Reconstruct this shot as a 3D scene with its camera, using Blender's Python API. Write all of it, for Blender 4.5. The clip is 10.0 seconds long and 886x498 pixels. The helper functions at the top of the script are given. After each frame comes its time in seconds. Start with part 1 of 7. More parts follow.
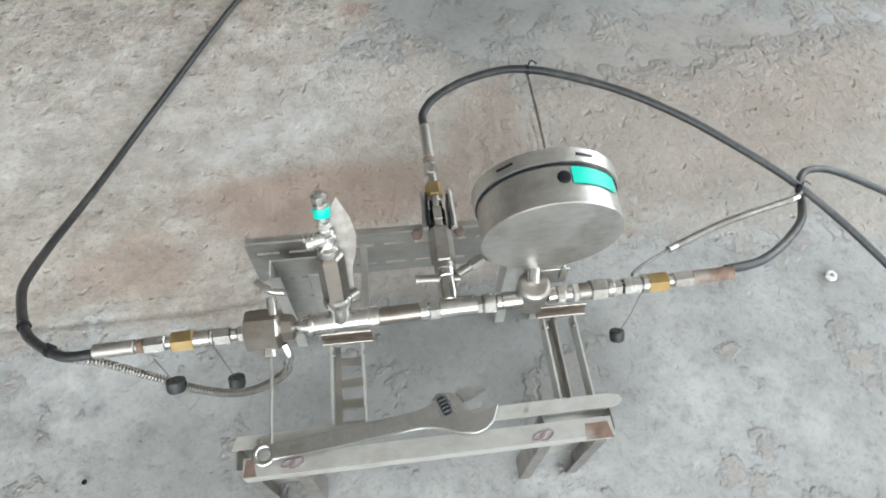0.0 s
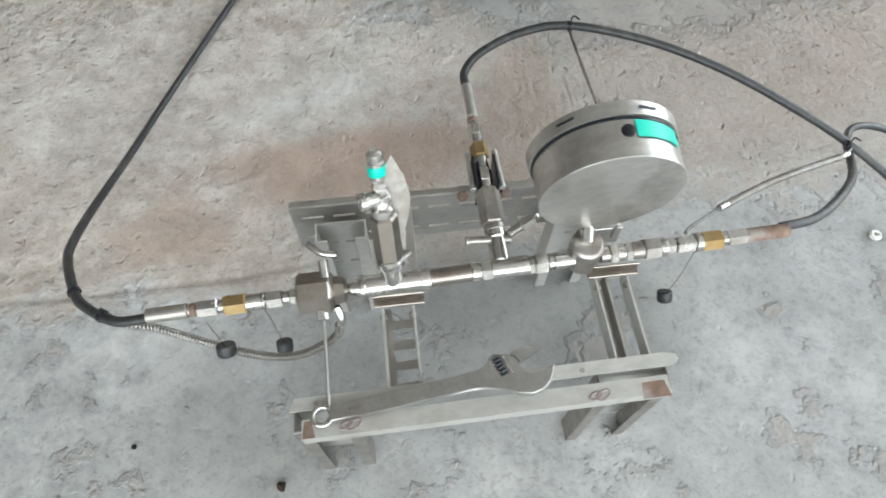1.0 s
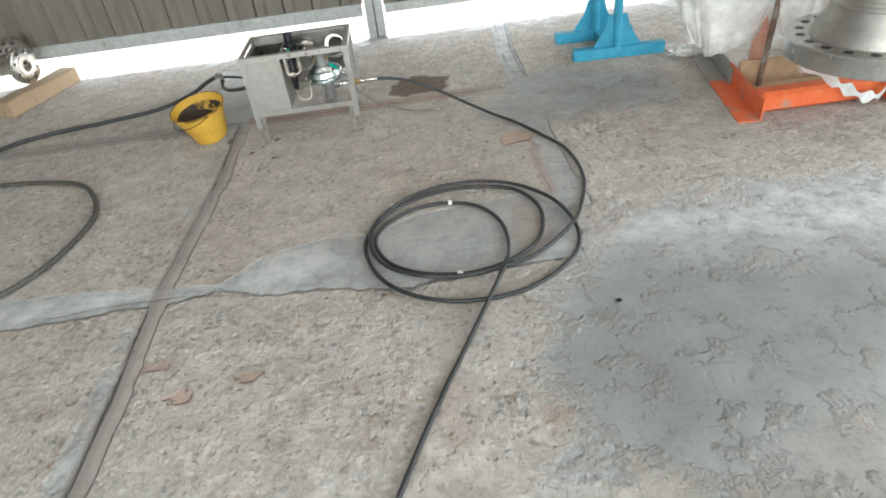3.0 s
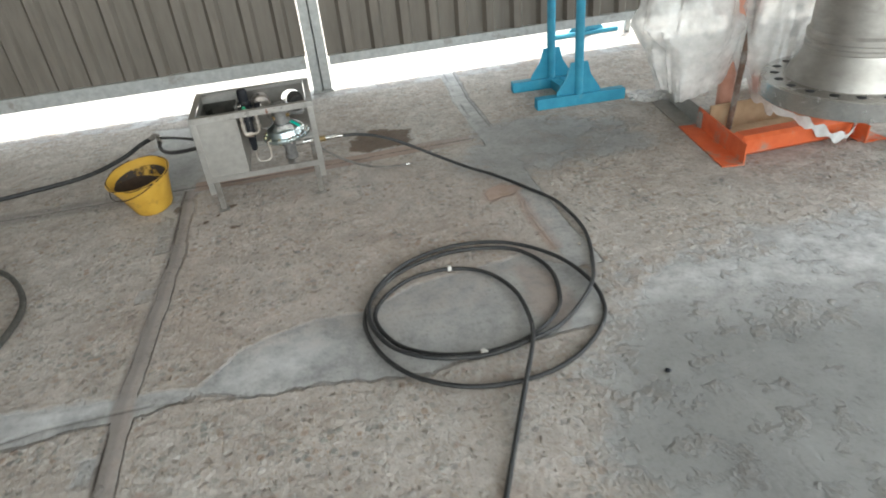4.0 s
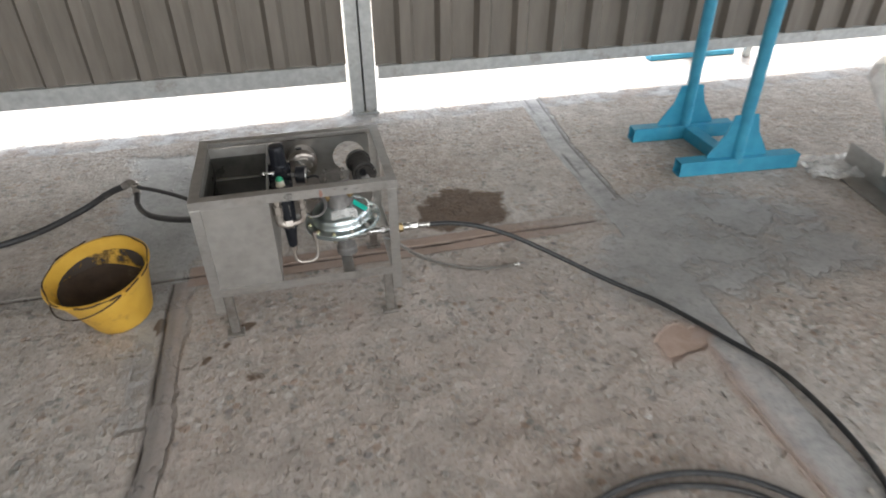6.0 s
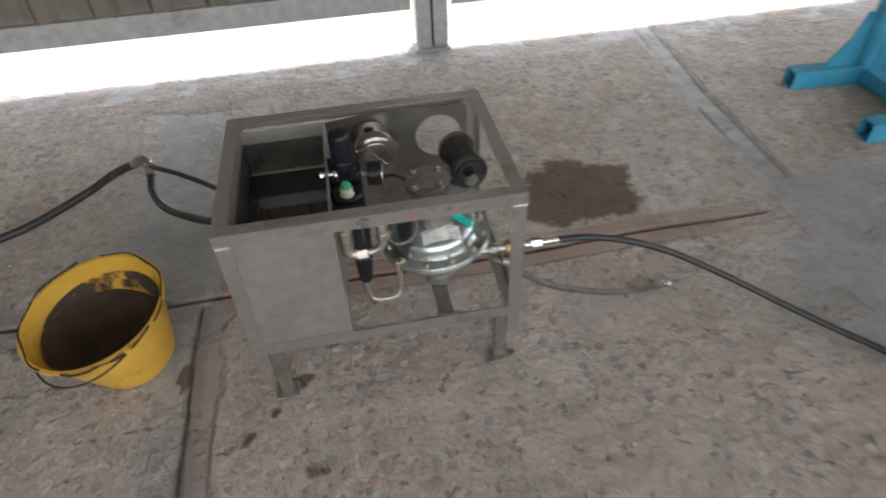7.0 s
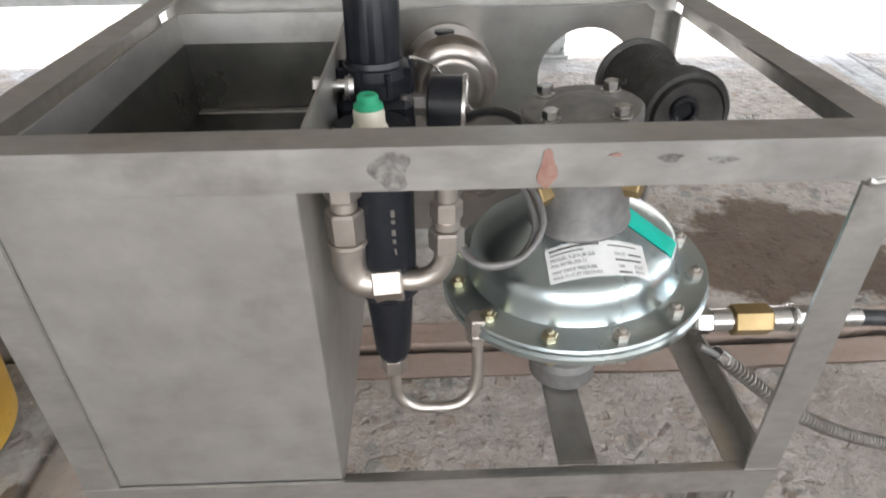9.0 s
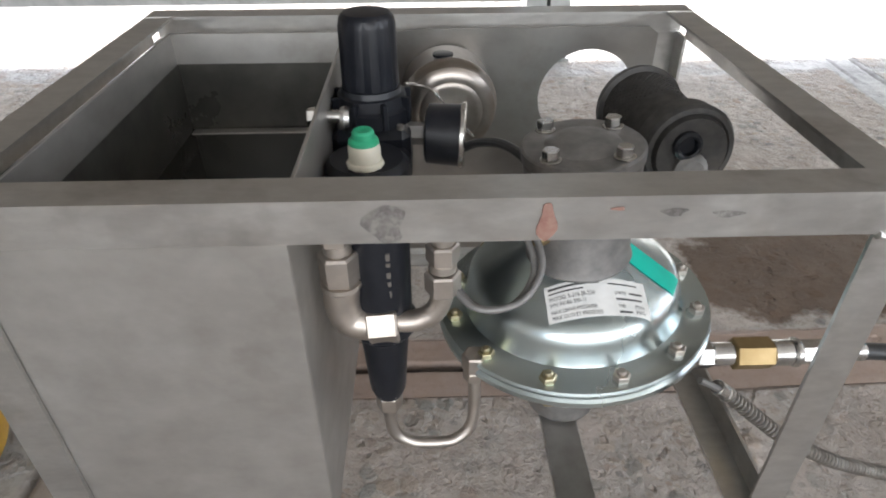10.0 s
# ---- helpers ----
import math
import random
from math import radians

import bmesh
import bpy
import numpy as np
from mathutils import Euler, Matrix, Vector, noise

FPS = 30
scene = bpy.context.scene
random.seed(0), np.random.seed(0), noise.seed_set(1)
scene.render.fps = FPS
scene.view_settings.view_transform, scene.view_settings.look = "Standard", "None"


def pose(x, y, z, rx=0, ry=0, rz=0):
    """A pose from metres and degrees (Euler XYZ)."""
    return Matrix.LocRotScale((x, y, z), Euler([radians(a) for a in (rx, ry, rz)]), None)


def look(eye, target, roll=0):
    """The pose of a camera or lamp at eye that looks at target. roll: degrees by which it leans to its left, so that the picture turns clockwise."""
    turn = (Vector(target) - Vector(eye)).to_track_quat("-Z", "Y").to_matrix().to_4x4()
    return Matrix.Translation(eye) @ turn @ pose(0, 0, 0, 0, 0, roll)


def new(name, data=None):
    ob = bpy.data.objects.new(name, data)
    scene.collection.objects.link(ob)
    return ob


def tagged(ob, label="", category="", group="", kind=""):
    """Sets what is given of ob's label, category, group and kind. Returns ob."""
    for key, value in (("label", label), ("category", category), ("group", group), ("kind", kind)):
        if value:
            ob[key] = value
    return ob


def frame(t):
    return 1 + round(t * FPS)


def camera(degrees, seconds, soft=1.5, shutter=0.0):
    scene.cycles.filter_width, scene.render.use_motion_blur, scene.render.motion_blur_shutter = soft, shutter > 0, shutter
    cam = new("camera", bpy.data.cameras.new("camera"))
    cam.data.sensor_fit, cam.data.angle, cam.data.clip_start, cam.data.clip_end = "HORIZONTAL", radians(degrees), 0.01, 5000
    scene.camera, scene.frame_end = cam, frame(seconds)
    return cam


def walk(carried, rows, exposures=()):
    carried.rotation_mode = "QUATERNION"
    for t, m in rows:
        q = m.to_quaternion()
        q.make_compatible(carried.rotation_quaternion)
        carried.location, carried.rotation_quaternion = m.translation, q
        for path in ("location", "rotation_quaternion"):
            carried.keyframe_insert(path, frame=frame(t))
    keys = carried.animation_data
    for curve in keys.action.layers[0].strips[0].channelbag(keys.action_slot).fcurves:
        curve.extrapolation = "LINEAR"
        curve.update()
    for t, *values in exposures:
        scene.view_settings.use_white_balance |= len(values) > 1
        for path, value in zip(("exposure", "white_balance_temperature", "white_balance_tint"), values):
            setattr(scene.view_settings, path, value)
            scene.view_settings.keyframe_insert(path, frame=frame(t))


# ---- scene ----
# camera
cam = camera(71.0, 10.0, soft=1.8, shutter=0.4)
PATH = [
    (0, (0.217, 0.398, 1.343), (0.374, 1.433, -0.361), 2.5),
    (0.5, (0.186, 0.385, 1.328), (0.344, 1.373, -0.404), 1.0),
    (1, (0.14, 0.397, 1.318), (0.268, 1.359, -0.431), 0.9),
    (1.3, (0.086, 0.401, 1.317), (0.226, 1.427, -0.394), -1.2),
    (1.5, (0.051, 0.48, 1.373), (0.168, 1.589, -0.287), -3.3),
    (1.6, (0.04, 0.51, 1.398), (0.16, 1.67, -0.227), -3.4),
    (1.8, (0.004, 0.543, 1.457), (0.139, 1.808, -0.086), -3.2),
    (1.9, (0.005, 0.577, 1.466), (0.15, 1.876, -0.047), -2.2),
    (2, (-0.02, 0.602, 1.497), (0.145, 1.945, 0.025), -2.5),
    (2.5, (-0.051, 0.79, 1.545), (0.021, 2.361, 0.308), -6.1),
    (2.7, (-0.082, 0.851, 1.555), (-0.076, 2.468, 0.379), -6.8),
    (3.8, (-0.424, 1.194, 1.543), (-0.176, 2.823, 0.41), -7.3),
    (4, (-0.486, 1.29, 1.522), (-0.168, 2.954, 0.459), -5.7),
    (4.5, (-0.56, 1.603, 1.51), (-0.208, 3.264, 0.453), -7.3),
    (5, (-0.648, 1.98, 1.483), (-0.256, 3.628, 0.42), -3.9),
    (5.5, (-0.713, 2.33, 1.452), (-0.279, 3.943, 0.352), -3.1),
    (5.7, (-0.714, 2.508, 1.445), (-0.311, 4.128, 0.343), -1.4),
    (6.8, (-0.802, 3.439, 1.318), (-0.505, 4.933, 0.021), -1.0),
    (7, (-0.803, 3.544, 1.27), (-0.579, 5.016, -0.065), -2.9),
    (7.5, (-0.77, 3.909, 1.066), (-0.766, 5.438, -0.222), -3.7),
    (8, (-0.76, 4.098, 0.762), (-0.619, 5.653, -0.488), 0.0),
    (8.5, (-0.782, 4.128, 0.668), (-0.717, 5.748, -0.502), -0.5),
    (9, (-0.789, 4.154, 0.68), (-0.751, 5.808, -0.444), -0.7),
    (9.5, (-0.798, 4.18, 0.7), (-0.765, 5.848, -0.403), 0.4),
    (10, (-0.786, 4.185, 0.703), (-0.745, 5.828, -0.436), -0.3),
]
EXPOSURES = [(0, 1.42, 6250, 3), (1, 1.35, 6250, 3), (2.5, 1.62, 6350, 2), (4, 1.15, 6400, 3), (5, 1.1, 6450, 7), (5.5, 1.1, 6450, 8), (7, 0.92, 6550, 11), (7.5, 0.75, 6500, 10), (8, 1.42, 6500, 10),
             (8.5, 1.78, 6450, 10), (9, 1.65, 6400, 10), (10, 1.42, 6350, 10)]
walk(cam, [(t, look(eye, target, roll)) for t, eye, target, roll in PATH], EXPOSURES)

# ---- light ----
world = bpy.data.worlds.new("sky")
scene.world = world
world.use_nodes = True
wn = world.node_tree
sky = wn.nodes.new("ShaderNodeTexSky")
sky.sky_type, sky.sun_disc = "NISHITA", False
sky.sun_elevation, sky.sun_rotation, sky.dust_density, sky.air_density = radians(63), radians(36), 4.0, 1.0
wn.links.new(sky.outputs[0], wn.nodes["Background"].inputs[0])
wn.nodes["Background"].inputs[1].default_value = 0.15

sun_data = bpy.data.lights.new("sun", "SUN")
sun_data.energy, sun_data.angle, sun_data.color = 5.0, radians(12), (1.0, 0.96, 0.91)
sun = new("sun", sun_data)
sun.matrix_world = look((8, 11, 27), (0, 0, 0))


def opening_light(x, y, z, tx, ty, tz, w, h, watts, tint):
    """An unseen area lamp added to stand in for daylight from outside the shed."""
    d = bpy.data.lights.new("daylight_fill", "AREA")
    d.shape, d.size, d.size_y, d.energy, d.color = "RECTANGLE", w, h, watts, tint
    o = new("daylight_fill", d)
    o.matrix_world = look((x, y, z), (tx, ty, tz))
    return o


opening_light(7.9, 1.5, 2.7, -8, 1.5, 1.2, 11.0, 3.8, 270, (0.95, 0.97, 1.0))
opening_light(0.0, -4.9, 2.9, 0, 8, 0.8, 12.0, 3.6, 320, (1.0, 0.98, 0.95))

# lamp added out of sight behind the north wall, glowing in under its foot
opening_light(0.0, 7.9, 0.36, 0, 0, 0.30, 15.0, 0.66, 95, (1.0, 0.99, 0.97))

# ---- materials ----


def nodes_of(name):
    m = bpy.data.materials.new(name)
    m.use_nodes = True
    return m, m.node_tree, m.node_tree.nodes["Principled BSDF"]


def tex(nt, kind, scale, detail=6.0, rough=0.6, coords=None, stretch=None):
    c = coords or nt.nodes.new("ShaderNodeTexCoord").outputs["Object"]
    if stretch:
        mp = nt.nodes.new("ShaderNodeMapping")
        mp.inputs["Scale"].default_value = stretch
        nt.links.new(c, mp.inputs["Vector"])
        c = mp.outputs[0]
    n = nt.nodes.new("ShaderNodeTexNoise" if kind == "noise" else "ShaderNodeTexVoronoi")
    n.inputs["Scale"].default_value = scale
    if kind == "noise":
        n.inputs["Detail"].default_value, n.inputs["Roughness"].default_value = detail, rough
    nt.links.new(c, n.inputs["Vector"])
    return n.outputs[0]


def ramp(nt, fac, a, b, lo=0.35, hi=0.65):
    r = nt.nodes.new("ShaderNodeValToRGB")
    r.color_ramp.elements[0].position, r.color_ramp.elements[1].position = lo, hi
    r.color_ramp.elements[0].color, r.color_ramp.elements[1].color = (*a, 1), (*b, 1)
    nt.links.new(fac, r.inputs[0])
    return r.outputs[0]


def blend(nt, fac, a, b, kind="MIX"):
    m = nt.nodes.new("ShaderNodeMix")
    m.data_type, m.blend_type = "RGBA", kind
    for v, k in ((fac, 0), (a, 6), (b, 7)):
        if hasattr(v, "is_output"):
            nt.links.new(v, m.inputs[k])
        else:
            m.inputs[k].default_value = (*v, 1) if k else v
    return m.outputs[2]


def scalar(nt, op, a, b=0.0):
    m = nt.nodes.new("ShaderNodeMath")
    m.operation = op
    for v, k in ((a, 0), (b, 1)):
        if hasattr(v, "is_output"):
            nt.links.new(v, m.inputs[k])
        else:
            m.inputs[k].default_value = v
    return m.outputs[0]


def bump(nt, bsdf, height, strength, dist):
    b = nt.nodes.new("ShaderNodeBump")
    b.inputs["Strength"].default_value, b.inputs["Distance"].default_value = strength, dist
    nt.links.new(height, b.inputs["Height"])
    nt.links.new(b.outputs[0], bsdf.inputs["Normal"])


def surface(name, a, b, rough, metal=0.0, grain=40.0, rough2=None, relief=0.0, stretch=None, dirt=None, dirt_at=(0.58, 0.75), spec=0.5):
    """A material of two tones mixed by grain, with uneven gloss, fine relief and a coat of dirt in patches."""
    m, nt, p = nodes_of(name)
    g = tex(nt, "noise", grain, stretch=stretch)
    col = ramp(nt, g, a, b, 0.3, 0.7)
    big = tex(nt, "noise", 7.0, 5.0, 0.65)
    if dirt:
        f = ramp(nt, big, (0, 0, 0), (1, 1, 1), *dirt_at)
        col = blend(nt, f, col, dirt)
    nt.links.new(col, p.inputs["Base Color"])
    r = ramp(nt, tex(nt, "noise", grain * 0.35, stretch=stretch), (rough,) * 3, (rough2 or rough * 1.35,) * 3)
    nt.links.new(r, p.inputs["Roughness"])
    p.inputs["Metallic"].default_value = metal
    p.inputs["Specular IOR Level"].default_value = spec
    if relief:
        bump(nt, p, g, 0.5, relief)
    return m


STEEL = surface("brushed_stainless", (0.46, 0.45, 0.43), (0.56, 0.55, 0.525), 0.30, 0.92, 30, 0.42, 0.0001, (1.6, 3, 4), (0.24, 0.21, 0.18), (0.55, 0.8))
SHEET = surface("dull_stainless_sheet", (0.36, 0.345, 0.32), (0.46, 0.445, 0.42), 0.42, 0.85, 14, 0.52, 0.0001, (1.5, 1, 2), (0.25, 0.225, 0.195), (0.58, 0.85))
CHROME = surface("bright_steel_fitting", (0.50, 0.49, 0.47), (0.64, 0.63, 0.61), 0.2, 1.0, 60, 0.28, 0.0, None, (0.32, 0.29, 0.25), (0.6, 0.8))
DULLSTEEL = surface("grey_steel_fitting", (0.28, 0.26, 0.24), (0.42, 0.40, 0.37), 0.38, 0.9, 50, 0.5, 0.0002, None, (0.17, 0.14, 0.12), (0.5, 0.75))
ZINC = surface("zinc_plated_steel", (0.56, 0.65, 0.665), (0.65, 0.73, 0.735), 0.20, 1.0, 9, 0.29, 0.0, None, (0.56, 0.62, 0.52), (0.6, 0.85))
GALV = surface("galvanised_steel", (0.34, 0.35, 0.34), (0.48, 0.49, 0.48), 0.5, 0.55, 22, 0.62, 0.0002, None, (0.25, 0.23, 0.20))
BENCH = surface("pale_stainless", (0.43, 0.42, 0.395), (0.53, 0.52, 0.495), 0.38, 0.55, 24, 0.5, 0.0001, (1.5, 3, 3), (0.33, 0.30, 0.26), (0.58, 0.82))
RUST = surface("rusty_steel", (0.13, 0.08, 0.06), (0.25, 0.17, 0.13), 0.7, 0.2, 45, 0.85, 0.0008, None, (0.33, 0.31, 0.29), (0.5, 0.65))
BRASS = surface("brass", (0.29, 0.205, 0.095), (0.38, 0.28, 0.145), 0.42, 0.9, 50, 0.55, 0.0, None, (0.32, 0.21, 0.08))
CAST = surface("grey_cast_metal", (0.17, 0.165, 0.16), (0.26, 0.25, 0.24), 0.5, 0.6, 70, 0.62, 0.0004, None, (0.20, 0.15, 0.11))
RUBBER = surface("black_rubber", (0.012, 0.013, 0.014), (0.035, 0.035, 0.036), 0.36, 0.0, 90, 0.52, 0.0003, None, (0.10, 0.095, 0.085), (0.56, 0.8))
BLACK = surface("black_plastic", (0.006, 0.007, 0.010), (0.012, 0.013, 0.017), 0.30, 0.0, 80, 0.42, 0.0001, None, (0.03, 0.028, 0.027), (0.62, 0.85), 0.32)
MESHBLACK = surface("dark_grey_casting", (0.030, 0.029, 0.028), (0.06, 0.057, 0.053), 0.5, 0.3, 120, 0.6, 0.0006, None, (0.11, 0.09, 0.07), (0.55, 0.8))
YELLOW = surface("yellow_bucket_plastic", (0.53, 0.295, 0.035), (0.65, 0.395, 0.06), 0.42, 0.0, 9, 0.55, 0.0002, None, (0.20, 0.12, 0.04), (0.57, 0.72))
MUD = surface("dried_mud", (0.022, 0.013, 0.007), (0.055, 0.034, 0.02), 0.75, 0.0, 25, 0.9, 0.003, None, (0.13, 0.10, 0.07))
ORANGE = surface("orange_paint", (0.60, 0.105, 0.03), (0.72, 0.155, 0.05), 0.42, 0.0, 14, 0.55, 0.0002, None, (0.36, 0.24, 0.19), (0.54, 0.68))
BLUE = surface("blue_paint", (0.03, 0.24, 0.38), (0.05, 0.33, 0.48), 0.40, 0.0, 14, 0.55, 0.0002, None, (0.16, 0.24, 0.26), (0.6, 0.8))
WOOD = surface("weathered_wood", (0.26, 0.17, 0.10), (0.42, 0.31, 0.21), 0.75, 0.0, 14, 0.85, 0.0010, (1, 12, 12), (0.16, 0.12, 0.09))
CARD = surface("brown_cardboard", (0.36, 0.24, 0.14), (0.45, 0.32, 0.20), 0.8, 0.0, 20, 0.9, 0.0002)
TEAL = surface("teal_tape", (0.0, 0.44, 0.33), (0.01, 0.55, 0.42), 0.35, 0.0, 30, 0.5)
PAPER = surface("white_label", (0.66, 0.66, 0.64), (0.78, 0.78, 0.76), 0.45, 0.0, 40, 0.6)
INK = surface("grey_ink", (0.05, 0.05, 0.05), (0.12, 0.12, 0.12), 0.6, 0.0, 90)
CREAM = surface("cream_plastic", (0.62, 0.58, 0.46), (0.72, 0.68, 0.57), 0.4, 0.0, 40)
WHITE = surface("white_tape", (0.62, 0.60, 0.57), (0.76, 0.74, 0.70), 0.5, 0.0, 60)
PEN = surface("purple_marker", (0.17, 0.12, 0.13), (0.27, 0.21, 0.22), 0.6, 0.0, 60)
WRENCHSTEEL = surface("satin_tool_steel", (0.27, 0.262, 0.25), (0.36, 0.35, 0.335), 0.34, 0.85, 60, 0.46, 0.0001, None, (0.24, 0.21, 0.18), (0.58, 0.8))
REDMARK = surface("faded_red_paint_mark", (0.22, 0.10, 0.075), (0.34, 0.22, 0.18), 0.6, 0.3, 160)
# darker copy of the stainless sheet: the back panel's shade put into its colour
SHADEDSHEET = surface("shaded_stainless_panel", (0.27, 0.26, 0.245), (0.36, 0.345, 0.325), 0.26, 1.0, 10, 0.38, 0.0001, (1.5, 1, 2), (0.20, 0.165, 0.14), (0.52, 0.8))
BROWNSTEEL = surface("tarnished_steel", (0.25, 0.225, 0.20), (0.36, 0.325, 0.295), 0.28, 1.0, 20, 0.4, 0.0001, None, (0.17, 0.13, 0.105), (0.5, 0.75))
FITTING = surface("warm_nickel_fitting", (0.46, 0.415, 0.37), (0.58, 0.53, 0.48), 0.40, 1.0, 40, 0.48, 0.0, None, (0.30, 0.24, 0.19), (0.58, 0.78))
YELLOWZINC = surface("yellow_passivated_steel", (0.42, 0.37, 0.22), (0.55, 0.50, 0.36), 0.3, 1.0, 90, 0.42)


def make_grime():
    m, nt, p = nodes_of("dark_grime")
    p.inputs["Base Color"].default_value = (0.10, 0.085, 0.085, 1)
    p.inputs["Roughness"].default_value = 0.6
    nt.links.new(ramp(nt, tex(nt, "noise", 160, 6, 0.7), (0, 0, 0), (0.36, 0.36, 0.36), 0.38, 0.75), p.inputs["Alpha"])
    return m


GRIME = make_grime()


def make_splash():
    m, nt, p = nodes_of("splashed_mud")
    p.inputs["Base Color"].default_value = (0.045, 0.033, 0.024, 1)
    p.inputs["Roughness"].default_value = 0.8
    nt.links.new(ramp(nt, tex(nt, "noise", 9, 8, 0.68), (0, 0, 0), (1, 1, 1), 0.46, 0.56), p.inputs["Alpha"])
    return m

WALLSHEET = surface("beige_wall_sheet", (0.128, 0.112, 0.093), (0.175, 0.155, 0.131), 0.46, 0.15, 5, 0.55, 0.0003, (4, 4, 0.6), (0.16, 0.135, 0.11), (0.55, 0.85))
ROOFSHEET = surface("grey_roof_sheet", (0.36, 0.36, 0.35), (0.45, 0.45, 0.44), 0.55, 0.2, 6, 0.65)


def make_film():
    m, nt, p = nodes_of("clear_plastic_film")
    p.inputs["Base Color"].default_value = (0.86, 0.86, 0.845, 1)
    p.inputs["Roughness"].default_value = 0.10
    w = tex(nt, "noise", 5, 5, 0.6)
    nt.links.new(ramp(nt, w, (0.42,) * 3, (0.84,) * 3, 0.38, 0.64), p.inputs["Alpha"])
    crease = scalar(nt, "ABSOLUTE", scalar(nt, "SUBTRACT", tex(nt, "noise", 12, 2, 0.4), 0.5))
    bump(nt, p, crease, 0.8, 0.03)
    return m


def make_liquid():
    m, nt, p = nodes_of("dark_oily_water")
    p.inputs["Base Color"].default_value = (0.016, 0.015, 0.012, 1)
    p.inputs["Roughness"].default_value = 0.05
    bump(nt, p, tex(nt, "noise", 14, 2, 0.5), 0.15, 0.001)
    return m


def make_concrete():
    """Worn concrete: mortar skin, exposed pebbles where it has worn off, smooth cement repairs, stains."""
    m, nt, p = nodes_of("worn_concrete")
    tc = nt.nodes.new("ShaderNodeTexCoord").outputs["Object"]

    def att(n):
        a = nt.nodes.new("ShaderNodeAttribute")
        a.attribute_name = n
        return a.outputs["Fac"]

    def mask(fac, lo, hi, gain=1.0):
        v = ramp(nt, fac, (0, 0, 0), (1, 1, 1), lo, hi)
        return scalar(nt, "MULTIPLY", v, gain) if gain != 1.0 else v

    def stain(n, lo, hi, ragged=0.9):
        return mask(scalar(nt, "ADD", att(n), scalar(nt, "MULTIPLY", scalar(nt, "SUBTRACT", mid, 0.5), ragged)), lo, hi)

    def warped(scale, amount):
        wn2 = nt.nodes.new("ShaderNodeTexNoise")
        wn2.inputs["Scale"].default_value, wn2.inputs["Detail"].default_value = scale, 3.0
        sc = nt.nodes.new("ShaderNodeVectorMath")
        sc.operation = "SCALE"
        sc.inputs[3].default_value = amount
        wob = nt.nodes.new("ShaderNodeVectorMath")
        wob.operation = "ADD"
        nt.links.new(tc, wn2.inputs["Vector"])
        nt.links.new(wn2.outputs["Color"], sc.inputs[0])
        nt.links.new(tc, wob.inputs[0])
        nt.links.new(sc.outputs[0], wob.inputs[1])
        return wob.outputs[0]

    def pebbles(scale, share, size, warp):
        """Mask, tint and height of scattered pebbles."""
        v = nt.nodes.new("ShaderNodeTexVoronoi")
        v.inputs["Scale"].default_value = scale
        nt.links.new(warp, v.inputs["Vector"])
        sep = nt.nodes.new("ShaderNodeSeparateColor")
        nt.links.new(v.outputs["Color"], sep.inputs[0])
        r = nt.nodes.new("ShaderNodeValToRGB")
        r.color_ramp.elements[0].position, r.color_ramp.elements[1].position = size * 0.7, size
        r.color_ramp.elements[0].color, r.color_ramp.elements[1].color = (1, 1, 1, 1), (0, 0, 0, 1)
        nt.links.new(v.outputs["Distance"], r.inputs[0])
        body = r.outputs[0]
        some = mask(sep.outputs[0], 1 - share - 0.02, 1 - share + 0.02)
        tint = nt.nodes.new("ShaderNodeValToRGB")
        cr = tint.color_ramp
        cr.interpolation = "CONSTANT"
        cr.elements[0].position, cr.elements[0].color = 0.0, (0.25, 0.26, 0.24, 1)
        cr.elements[1].position, cr.elements[1].color = 0.24, (0.40, 0.33, 0.26, 1)
        for at, c in ((0.45, (0.50, 0.47, 0.43, 1)), (0.66, (0.31, 0.22, 0.16, 1)), (0.78, (0.58, 0.56, 0.53, 1)), (0.92, (0.20, 0.20, 0.20, 1))):
            e = cr.elements.new(at)
            e.color = c
        nt.links.new(sep.outputs[1], tint.inputs[0])
        return scalar(nt, "MULTIPLY", body, some), tint.outputs[0]

    fine = tex(nt, "noise", 120, 6, 0.7, tc)
    mid = tex(nt, "noise", 13, 7, 0.65, tc)
    lump = tex(nt, "noise", 34, 5, 0.6, tc)
    big = tex(nt, "noise", 1.5, 6, 0.6, tc)
    patchy = tex(nt, "noise", 4.2, 6, 0.62, tc)
    warp = warped(60, 0.012)
    edge = scalar(nt, "ADD", att("grey"), scalar(nt, "MULTIPLY", scalar(nt, "SUBTRACT", scalar(nt, "ADD", mid, scalar(nt, "MULTIPLY", patchy, 1.6)), 1.3), 0.95))
    gm = mask(edge, 0.34, 0.66)
    rust = scalar(nt, "MULTIPLY", stain("rusty", 0.25, 0.9, 0.8), 0.72)
    smooth = scalar(nt, "MAXIMUM", scalar(nt, "MAXIMUM", gm, att("skin")), mask(att("rusty"), 0.70, 0.9))
    worn = scalar(nt, "MULTIPLY", mask(patchy, 0.36, 0.60), scalar(nt, "SUBTRACT", 1.0, smooth))
    # mortar skin
    base = ramp(nt, big, (0.395, 0.340, 0.296), (0.468, 0.432, 0.394), 0.36, 0.64)
    base = blend(nt, mask(mid, 0.45, 0.75, 0.7), base, (0.53, 0.505, 0.468))
    base = blend(nt, mask(lump, 0.50, 0.70, 0.5), base, (0.57, 0.54, 0.50))
    # pebbles showing through
    m1, c1 = pebbles(36, 0.66, 0.55, warp)
    m2, c2 = pebbles(80, 0.60, 0.50, warp)
    m3, c3 = pebbles(15, 0.22, 0.40, warp)
